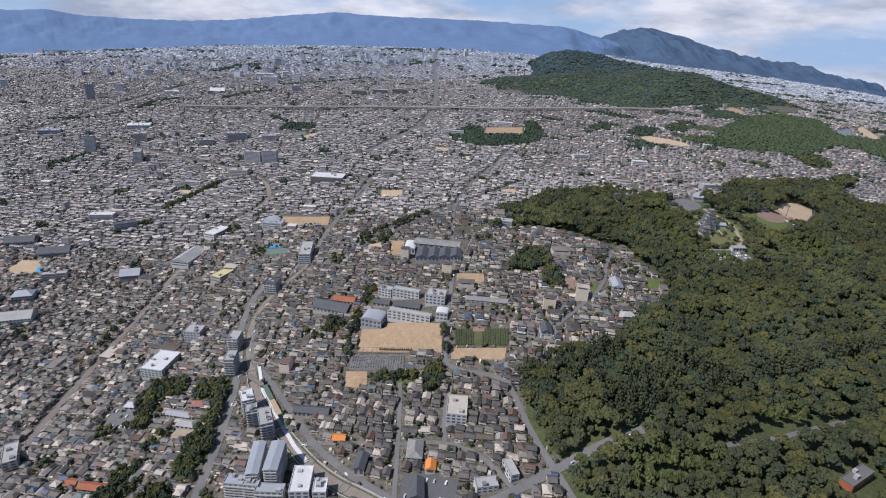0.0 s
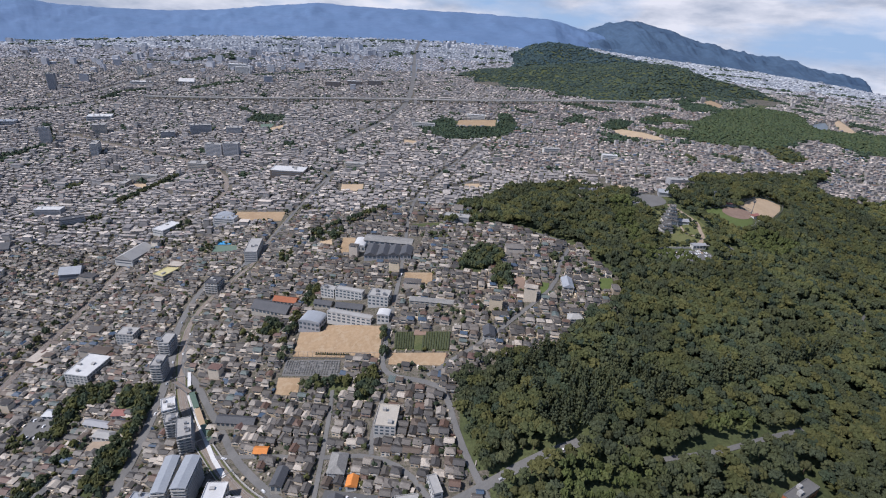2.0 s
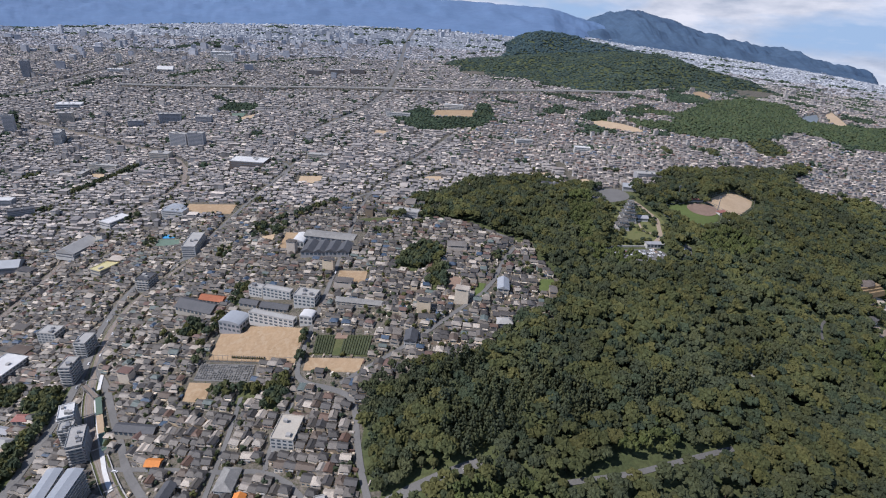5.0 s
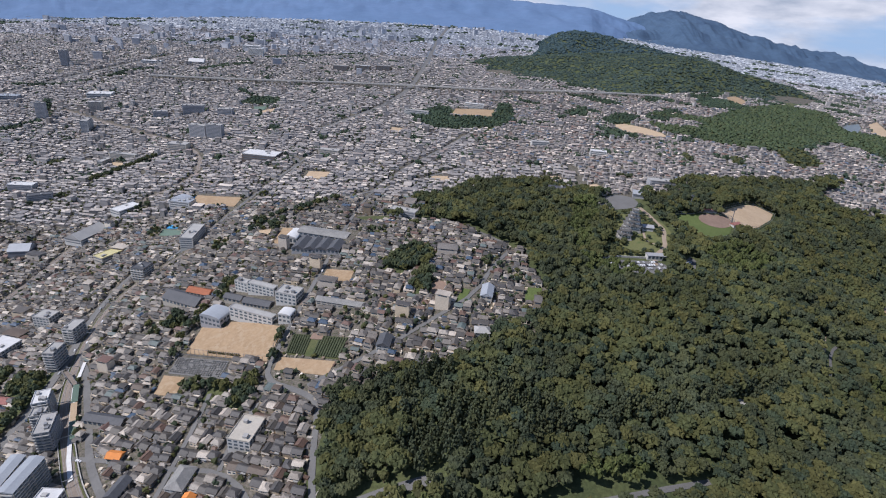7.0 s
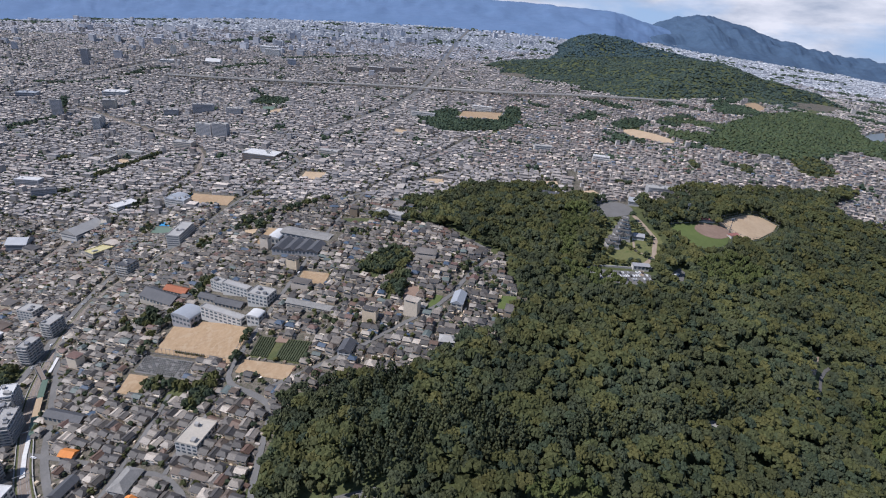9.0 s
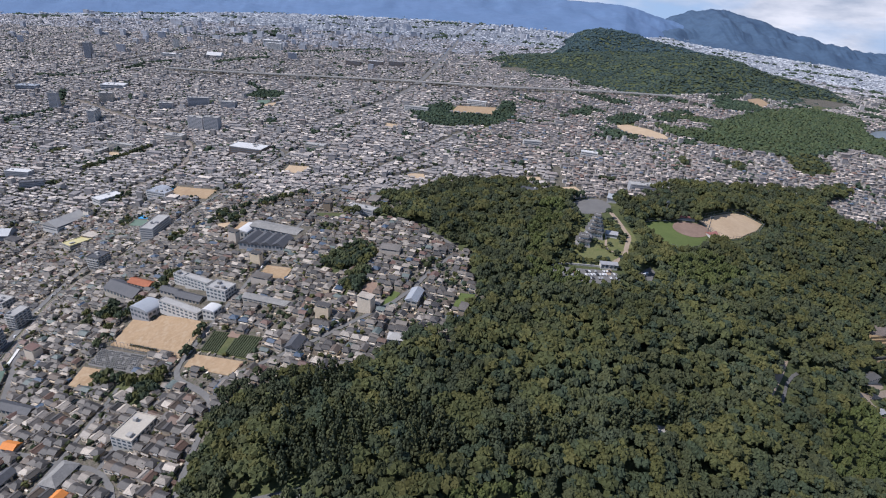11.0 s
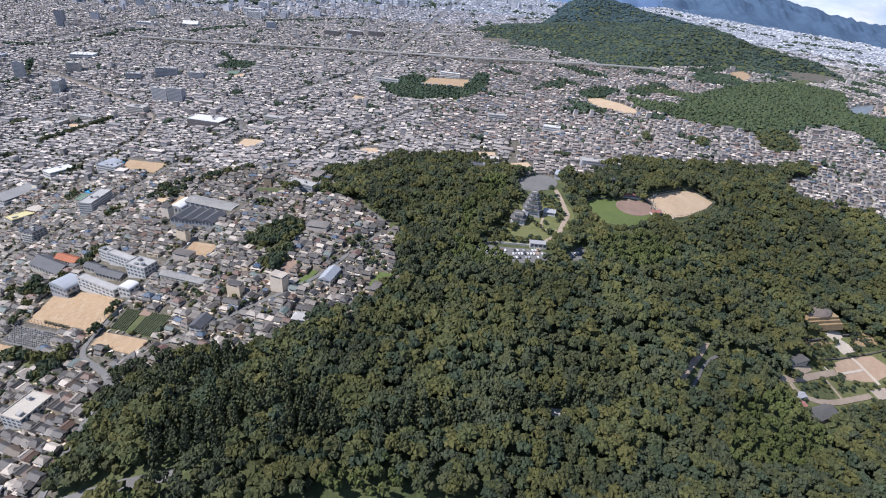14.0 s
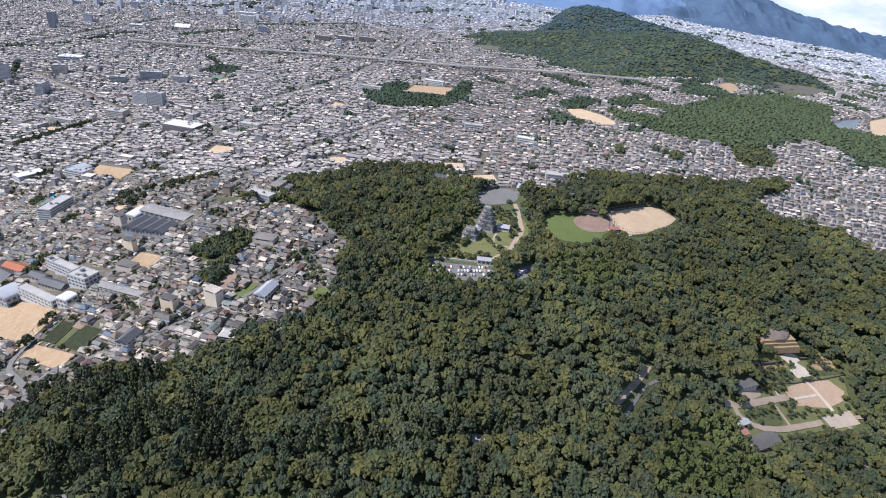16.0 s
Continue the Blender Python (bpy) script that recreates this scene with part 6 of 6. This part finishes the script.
def keep(name, x, y, turn, sizes, base, label):
    root = empty(name, x, y, turn, label=label, category="castle")
    bm = bmesh.new()
    w, d = sizes[0][:2]
    box(bm, 0, 0, -3, w + 5, d + 5, base + 3, 0, 0.82)
    part("stone_base", bm, M["stone"], root)
    z = base
    for i, (w, d, wall_h, rise, over) in enumerate(sizes):
        last = i == len(sizes) - 1
        tier(root, name, w, d, z, wall_h, rise, over, i in (0, 2, 3) and not last)
        z += wall_h + rise * 0.45
    bm = bmesh.new()
    w, d = sizes[-1][:2]
    gable(bm, w * 0.9, d * 0.75, z + 0.4, d * 0.3, 0.9, None, 0.3)
    top_roof = part("top_roof", bm, M["castle_tile"], root)
    bm = bmesh.new()
    box(bm, 0, 0, z - 1.5, w * 0.88, d * 0.6, 2.6)
    part("top_wall", bm, M["castle_white"], root)
    for s in (-1, 1):
        bm = bmesh.new()
        box(bm, s * (w * 0.45 + .6), 0, z + d * .3 + .2, 0.5, 0.4, 1.2, 0, 0.3)
        part("roof_ornament", bm, M["sand_pale"], top_roof, "gilded ridge ornament")


keep("castle_keep", 371, 706, -6, [(18, 15.5, 4.6, 2.0, 1.9), (14.4, 12.4, 4.1, 1.9, 1.8), (11.2, 9.8, 3.8, 1.7, 1.7), (8.6, 7.5, 3.5, 1.6, 1.5), (6.4, 5.6, 3.3, 1.4, 1.4)], 4.0, "white five-tiered castle keep with grey tiled roofs")
keep("castle_turret", 357, 682, -6, [(14, 12, 3.9, 1.8, 1.7), (9.6, 8.4, 3.6, 1.6, 1.5)], 2.5, "smaller white two-tiered castle turret with grey roofs")
building("castle_wing", 391, 709, 13, 9, 5, -4, 1, "plaster", "tile_wall", "gable", "low white castle wing with a grey tiled roof")
building("castle_link", 363, 694, 7, 10, 6, -6, 1, "plaster", "tile_wall", "gable", "white link building between keep and turret")
gate = building("castle_gate", 380, 634, 17, 7, 6, 6, 1, "plaster", "tile_wall", "gable", "white castle gatehouse with a long grey tiled roof")
for name, pts in (("castle_wall", [(322, 624), (336, 630), (360, 632), (371, 633)]), ("castle_wall", [(389, 636), (398, 642)])):
    strip(name, pts, 0.9, M["concrete"], 2.0, thick=3.2, label="pale plastered castle wall along the car park", category="wall", kind="structure")

# ---- ball park ----
building("grandstand", 491, 788, 24, 9, 4, 12, 1, "concrete", "red_seat", "gable", "low grandstand with a red-brown roof behind the infield")
building("clubhouse", 517, 757, 12, 7, 4, 30, 1, "plaster", "red_seat", "gable", "small clubhouse with a red-brown roof")
building("clubhouse", 528, 748, 16, 9, 4, 30, 1, "plaster", "concrete", "flat", "low grey clubhouse beside the sports ground")


def fence(outline, step, height, label, closed=True):
    root = empty("fence", outline[0][0], outline[0][1], 0, 0.0, label=label, category="fence")
    root.matrix_world = Matrix.Identity(4)
    pts = outline + outline[:1] if closed else outline
    for (x0, y0), (x1, y1) in zip(pts, pts[1:]):
        n = max(1, int(math.hypot(x1 - x0, y1 - y0) / step))
        for i in range(n):
            x, y = x0 + (x1 - x0) * i / n, y0 + (y1 - y0) * i / n
            shared("post", POST, root, Matrix.Translation((x, y, float(ground(x, y)))) @ Matrix.Diagonal((1, 1, height, 1)))
        bm = bmesh.new()
        k = math.hypot(x1 - x0, y1 - y0)
        nx, ny = -(y1 - y0) / k * .06, (x1 - x0) / k * .06
        for h0, h1 in ((0.3, 0.9), (height - 0.35, height - 0.15)):
            m = max(1, int(k / 10))
            prev = None
            for i in range(m + 1):
                x, y = x0 + (x1 - x0) * i / m, y0 + (y1 - y0) * i / m
                z = float(ground(x, y))
                row = [bm.verts.new((x - nx, y - ny, z + h0)), bm.verts.new((x + nx, y + ny, z + h0)), bm.verts.new((x + nx, y + ny, z + h1)), bm.verts.new((x - nx, y - ny, z + h1))]
                if prev:
                    for a in range(4):
                        b = (a + 1) % 4
                        bm.faces.new((prev[a], prev[b], row[b], row[a]))
                prev = row
        part("rail", bm, M["steel"], root)
    return root


bm = bmesh.new()
box(bm, 0, 0, 0, 0.22, 0.22, 1.0)
POST = bpy.data.meshes.new("post")
bm.to_mesh(POST)
bm.free()
POST.materials.append(M["steel"])
fence([(507, 795), (537, 822), (562, 844), (584, 857), (612, 843), (595, 814), (579, 796), (560, 774), (540, 759), (522, 764)], 6, 5.0, "tall grey wire fence on posts round the sandy ground")
fence([(427, 728), (428, 747), (435, 759), (450, 768), (471, 774), (482, 783), (504, 787), (520, 778), (519, 764), (513, 746), (502, 724), (477, 705), (453, 704), (436, 712)], 6, 4.0, "grey wire fence on posts round the baseball field")
fence([(-90, 481), (5, 457), (5, 503)], 5, 8.0, "tall netting posts round the school field", False)


def mast(x, y, h):
    root = empty("light_mast", x, y, 20, label="tall grey floodlight mast beside the infield", category="light mast")
    bm = bmesh.new()
    box(bm, 0, 0, 0, 0.9, 0.9, h, 0, 0.5)
    pole = part("pole", bm, M["steel"], root)
    bm = bmesh.new()
    box(bm, 0, 0, h - 0.5, 4.0, 0.8, 2.6)
    part("lamp_bank", bm, M["steel"], pole)


mast(511, 756, 22)
mast(465, 783, 20)

# ---- mausoleum ----
TOMB = {
    "gravel_court": ([(704, 678), (718, 690), (729, 691), (730, 686), (724, 680), (736, 676), (739, 671), (719, 657), (711, 663), (716, 672)], "gravel", 0.9, "white gravel court of the mausoleum"),
    "apron_lawn": ([(667, 662), (674, 649), (702, 667), (712, 668), (668, 636), (662, 640)], "tan_grass", 0.8, "tan lawn terrace beside the mausoleum court"),
    "apron_lawn.001": ([(736, 682), (752, 697), (767, 711), (773, 694), (753, 683)], "tan_grass", 0.8, "tan lawn terrace beside the mausoleum court"),
    "hedge_bed": ([(668, 633), (716, 666), (714, 655), (677, 631)], "forest_floor", 0.9, "dark clipped bed below the terrace"),
    "hedge_bed.001": ([(742, 678), (773, 692), (777, 688), (742, 671)], "forest_floor", 0.9, "dark clipped bed below the terrace"),
    "earth_court": ([(694, 632), (726, 657), (737, 663), (757, 672), (770, 663), (765, 650), (742, 632), (705, 617), (697, 621)], "earth", 0.8, "pinkish earth forecourt"),
    "grey_plaza": ([(729, 616), (766, 638), (771, 624), (736, 605)], "plaza", 0.9, "pale pinkish paved plaza below the mausoleum"),
    "office_yard": ([(635, 594), (661, 610), (661, 604), (637, 582), (630, 586)], "path_pink", 0.8, "pinkish gravel yard of the shrine office"),
    "garden_bed": ([(632, 568), (652, 585), (672, 597), (678, 583), (668, 574), (648, 566)], "grass", 0.8, "green garden bed inside the loop drive"),
}
for name, (outline, mat, lift, label) in TOMB.items():
    drape(name.split(".")[0], outline, M[mat], lift, 8.0, label=label, category="court", kind="structure")
for line, width, mat in (([(727, 658), (736, 648), (746, 630)], 4.0, "gravel"), ([(695, 619), (734, 644)], 2.5, "gravel"), ([(612, 566), (632, 576), (659, 596), (695, 622)], 6.5, "path_pink"),
                         ([(624, 570), (627, 560), (645, 559), (670, 571), (695, 588), (726, 608)], 5.5, "path_pink"), ([(674, 602), (685, 583)], 3.0, "path_pink"), ([(679, 625), (687, 615)], 1.8, "gravel"),
                         ([(616, 548), (620, 538), (632, 530), (650, 536)], 5.0, "path_pink"), ([(769, 631), (782, 636)], 4.0, "path_pink")):
    strip("court_path", rounded(line, 1), width, M[mat], 1.05, label="pale gravel path across the mausoleum court", category="path", kind="structure")
for line, h in (([(669, 662), (674, 649), (702, 668)], 3.4), ([(728, 686), (756, 700)], 3.4), ([(766, 712), (780, 688)], 2.0), ([(676, 627), (712, 648), (745, 668), (780, 688)], 1.8)):
    strip("retaining_wall", line, 1.2, M["dark_stone"], h, thick=h + 1, label="dark stone retaining wall of the terraces", category="wall", kind="structure")
root = empty("burial_mound", 696, 697, 20, label="rounded brown burial mound on square tan steps", category="mound")
for w, d, h in ((50, 40, 3.0), (46, 34, 6.0), (43, 29, 9.0)):
    bm = bmesh.new()
    box(bm, 0, 0, -4, w, d, h + 4, 0, 0.93)
    part("step", bm, M["tan_grass"], root)
bm = bmesh.new()
bmesh.ops.create_uvsphere(bm, u_segments=36, v_segments=18, radius=1)
for v in bm.verts:
    k = 1 + 0.16 * noise.noise(v.co * 3) + 0.06 * noise.noise(v.co * 8)
    v.co = Vector((v.co.x * 20 * k, v.co.y * 13.5 * k, max(-0.2, v.co.z) * 4.6 * k + 8.7))
part("dome", bm, M["mound"], root, "brown gravel dome", True)
building("shrine_office", 642, 604, 26, 10, 4, 32, 1, "beige_wall", "castle_tile", "hip", "low shrine office with a grey hipped roof")
building("shrine_hall", 644, 543, 26, 13, 5, 32, 1, "beige_wall", "castle_tile", "gable", "hall with a broad grey tiled roof")
building("shrine_annex", 622, 540, 9, 7, 4, 32, 1, "beige_wall", "red_seat", "gable", "small annex with a red-brown roof")
building("shrine_store", 626, 553, 13, 6, 3, 32, 1, "plaster", "tile_wall", "gable", "small store with a pale grey roof")
building("shrine_store", 616, 600, 14, 6, 3, 32, 1, "plaster", "concrete", "gable", "small pale-roofed store under trees")

# ---- field details ----
tea = FIELDS["tea_field"][0]
root = empty("planted_rows", 45, 472, 0, 0.0, label="dark green clipped rows of field plants", category="crop rows")
root.matrix_world = Matrix.Identity(4)
for i in range(22):
    u = (i + 0.5) / 22
    if 8 <= i <= 10:
        continue
    a = (18 + 53 * u, 467 - 14 * u)
    b = (17 + 56 * u, 491 - 13 * u)
    strip("hedge", [a, ((a[0] + b[0]) / 2, (a[1] + b[1]) / 2), b], 1.5, M["leaf_dark"], 1.25, parent=root, thick=1.1)
drape("earth_bed", [(36, 482), (48, 479), (49, 486), (37, 489)], M["clay"], 1.3, label="brown bare bed inside the planted field", category="field", kind="structure")
stones_v, stones_f = [], []
r = random.Random(3)
for i in range(22):
    for j in range(9):
        u, v = (i + .5) / 22, (j + .5) / 9
        x, y = -92 + 58 * u, 459 + 18 * v - 14 * u
        if r.random() < 0.12:
            continue
        z, h, k = float(ground(x, y)) + 0.4, r.uniform(1.0, 2.2), len(stones_v)
        for zz, q in ((z, 0.55), (z + h, 0.38)):
            stones_v += [(x - q, y - q, zz), (x + q, y - q, zz), (x + q, y + q, zz), (x - q, y + q, zz)]
        stones_f += [(k + 4, k + 5, k + 6, k + 7), (k, k + 1, k + 5, k + 4), (k + 1, k + 2, k + 6, k + 5), (k + 2, k + 3, k + 7, k + 6), (k + 3, k, k + 4, k + 7)]
tagged(fast_mesh("gravestones", stones_v, np.array(stones_f).ravel(), [4] * len(stones_f), [M["stone"]]), "rows of small grey gravestones", "gravestones", kind="stuff")
for name, outline, label in (("swimming_pool", [(-655, 763), (-646, 767), (-637, 748), (-646, 743)], "blue school pool beside the sandy yard"), ("swimming_pool", [(-307, 902), (-294, 895), (-292, 879), (-308, 888)], "blue school swimming pool beside the field"),
                             ("blue_cover", [(-307, 799), (-247, 778), (-243, 768), (-303, 788)], "blue-surfaced court beside the tennis courts")):
    drape(name, outline, M["pool"], 1.0, label=label, category="pool", kind="structure")

# ---- single houses ----
def house_kind(i):
    """A house with its parts at the origin: wall, roof, porch and windows."""
    r = random.Random(40 + i)
    w, d, h = r.uniform(6.2, 8.4), r.uniform(5.4, 7.0), (3.1 if i % 6 == 5 else r.uniform(4.8, 5.5))
    hip = i % 3 == 1
    words = ("two-storey" if h > 4 else "single-storey") + (" house with a hipped tiled roof" if hip else " house with a gabled tiled roof")
    root = tagged(new("house"), words + (" and a low porch wing" if i % 2 else " on a small plot"), "house", "houses of the town")
    bm = bmesh.new()
    box(bm, 0, 0, -2, w, d, h + 2)
    if not hip:
        for s in (-1, 1):
            vs = [bm.verts.new(p) for p in ((s * w / 2, -d / 2, h), (s * w / 2, d / 2, h), (s * w / 2, 0, h + d * 0.24))]
            bm.faces.new(vs if s > 0 else vs[::-1])
    part("wall", bm, M["wall_one"], root)
    bm = bmesh.new()
    gable(bm, w, d, h, d * 0.25, 0.55, max(0.8, (w - d) / 2 + 1.0) if hip else None, 0.2)
    box(bm, 0, 0, h + d * 0.25 - 0.1, w * (0.3 if hip else 1.0) + .6, 0.35, 0.28)
    part("roof", bm, M["roof_one"], root)
    if h > 4 and i % 3:
        bm = bmesh.new()
        box(bm, 0, 0, 2.35, w + 1.7, d + 1.7, 0.55, 0, w / (w + 1.7))
        part("lower_roof", bm, M["roof_one"], root)
    if i % 2:
        ww, dd = w * r.uniform(.45, .7), r.uniform(2.4, 3.6)
        bm = bmesh.new()
        box(bm, w * .12, -d / 2 - dd / 2, -2, ww, dd, 4.9)
        porch = part("porch_wall", bm, M["wall_one"], root)
        bm = bmesh.new()
        gable(bm, ww, dd, 2.9, 0.8, 0.45, ww * .3, 0.15, w * .12, -d / 2 - dd / 2)
        part("porch_roof", bm, M["roof_one"], porch)
    for f in range(2 if h > 4 else 1):
        for k in (-0.25, 0.25):
            shared("window", PANE, root, Matrix.Translation((w * k, -d / 2, 1.3 + 2.6 * f)) @ Matrix.Diagonal((w * .3, 0.12, 1.3, 1)))
        shared("window", PANE, root, Matrix.Translation((-w / 2, d * .1, 1.3 + 2.6 * f)) @ Matrix.Diagonal((0.12, d * .3, 1.2, 1)))
    if i % 4 == 2:
        shared("balcony", SLAB, root, Matrix.Translation((w * .2, -d / 2 - .55, 3.2)) @ Matrix.Diagonal((w * .45, 1.1, 0.9, 1)))
    return root


KINDS = [house_kind(i) for i in range(12)]
pick = np.random.default_rng(8)
for i, (x, y) in enumerate(SINGLE):
    turn = -8 + pick.normal(0, 4) + (90 if pick.random() < 0.4 else 0) + (180 if pick.random() < 0.15 else 0)
    m = pose(x, y, float(ground(x, y)), 0, 0, turn)
    k = int(pick.integers(0, 12))
    if i < 12:
        KINDS[i].matrix_world = m
    else:
        copy_thing(KINDS[k], m)

# ---- single trees ----
def tree_kind(i):
    r = np.random.default_rng(60 + i)
    root = tagged(new("tree"), ("broadleaf tree with a rounded lumpy green crown", "tall broadleaf tree with a ragged green crown", "spreading broadleaf tree with an open green crown")[i % 3], "tree", "trees at the foot of the hill")
    h, rad = r.uniform(9.5, 12.5), r.uniform(3.6, 5.0)
    bm = bmesh.new()
    box(bm, 0, 0, -1, 0.7, 0.7, h * 0.55 + 1, 0.3, 0.5)
    trunk = part("trunk", bm, M["bark"], root)
    for k in range(3):
        a = k * 2.1 + i
        bm = bmesh.new()
        box(bm, 0, 0, 0, 0.3, 0.3, rad * 0.8, 0, 0.4)
        bmesh.ops.rotate(bm, verts=bm.verts[:], cent=(0, 0, 0), matrix=Euler((0.8, 0, a)).to_matrix())
        bmesh.ops.translate(bm, verts=bm.verts[:], vec=(0, 0, h * 0.45))
        part("limb", bm, M["bark"], trunk)
    v, f = crown_shape(22, r, 0.72, 0.7, 0.33)
    me_v = np.stack([v[:, 0] * rad, v[:, 1] * rad, h * 0.38 + h * 0.6 * v[:, 2]], -1)
    ob = fast_mesh("crown", me_v, f.ravel(), np.full(len(f), 3), [M["leaf_one"]], smooth=True)
    ob.parent = root
    return root


TREES = [tree_kind(i) for i in range(8)]
for i, (x, y) in enumerate(SINGLE_TREES):
    m = pose(x, y, float(ground(x, y)), 0, 0, pick.uniform(0, 360))
    if i < 8:
        TREES[i].matrix_world = m
    else:
        copy_thing(TREES[int(pick.integers(0, 8))], m)

# ---- cars ----
def car_kind(i, paint):
    root = tagged(new("car"), ("white car parked in a row", "silver car parked in a row", "black car parked in a row", "red car parked in a row", "white van parked in a row")[i], "car", "parked cars")
    bm = bmesh.new()
    box(bm, 0, 0, 0.35, 1.7, 4.2, 0.6)
    box(bm, 0, -0.2, 0.95, 1.55, 2.4 if i < 4 else 3.6, 0.6, 0, 0.82)
    bmesh.ops.bevel(bm, geom=bm.edges[:], offset=0.06, segments=1, affect="EDGES")
    part("body", bm, paint, root)
    bm = bmesh.new()
    box(bm, 0, -0.2, 1.05, 1.6, 2.3, 0.36, 0, 0.86)
    part("windows", bm, M["glass"], root)
    for sx in (-0.75, 0.75):
        for sy in (-1.3, 1.3):
            bm = bmesh.new()
            bmesh.ops.create_cone(bm, cap_ends=True, segments=10, radius1=0.33, radius2=0.33, depth=0.22, matrix=Matrix.Translation((sx, sy, 0.33)) @ Matrix.Rotation(math.pi / 2, 4, "Y"))
            wheel = part("wheel", bm, M["roof_dark"], root)
            bm = bmesh.new()
            bmesh.ops.create_cone(bm, cap_ends=True, segments=8, radius1=0.19, radius2=0.19, depth=0.25, matrix=Matrix.Translation((sx, sy, 0.33)) @ Matrix.Rotation(math.pi / 2, 4, "Y"))
            part("rim", bm, M["steel"], wheel)
    return root


PAINTS = [surf(n, [c, c], "", 0.35, 1, 2, 0.05, 0, spec=0.5) for n, c in (("white_paint", (.75, .75, .75)), ("silver_paint", (.42, .43, .44)), ("black_paint", (.04, .04, .045)), ("red_paint", (.35, .05, .04)))]
CARS = [car_kind(i, PAINTS[i % 4]) for i in range(5)]
SPOTS = []
for j, (x0, y0, x1, y1) in enumerate(((330, 612, 384, 627), (336, 607, 388, 622), (345, 603, 390, 616), (407, 617, 424, 641), (-20, 303, 16, 292), (-16, 318, 18, 307), (-340, 425, -312, 421), (-346, 440, -320, 438), (-350, 450, -328, 448))):
    n = int(math.hypot(x1 - x0, y1 - y0) / 3.0)
    for i in range(n):
        if pick.random() < 0.62:
            SPOTS.append((x0 + (x1 - x0) * i / n, y0 + (y1 - y0) * i / n, math.degrees(math.atan2(y1 - y0, x1 - x0))))
for name, count in (("hill_road", 7), ("cross_road", 6), ("middle_lane", 4), ("rail_side_road", 5), ("shrine_road", 7)):
    line = ROADS[name][1]
    for i in range(count):
        k = int(pick.integers(0, len(line) - 1))
        u = pick.random()
        (x0, y0), (x1, y1) = line[k], line[k + 1]
        if y0 > 700 or bool(open_field(np.array([x0 + (x1 - x0) * u]), np.array([y0 + (y1 - y0) * u]))[0]):
            continue
        g = math.hypot(x1 - x0, y1 - y0)
        SPOTS.append((x0 + (x1 - x0) * u + (y1 - y0) / g * 2, y0 + (y1 - y0) * u - (x1 - x0) / g * 2, math.degrees(math.atan2(y1 - y0, x1 - x0)) - 90))
for i, (x, y, turn) in enumerate(SPOTS):
    m = pose(x, y, float(ground(x, y)) + 0.45, 0, 0, turn)
    if i < 5:
        CARS[i].matrix_world = m
    else:
        copy_thing(CARS[int(pick.choice(5, p=[.38, .24, .2, .03, .15]))], m)
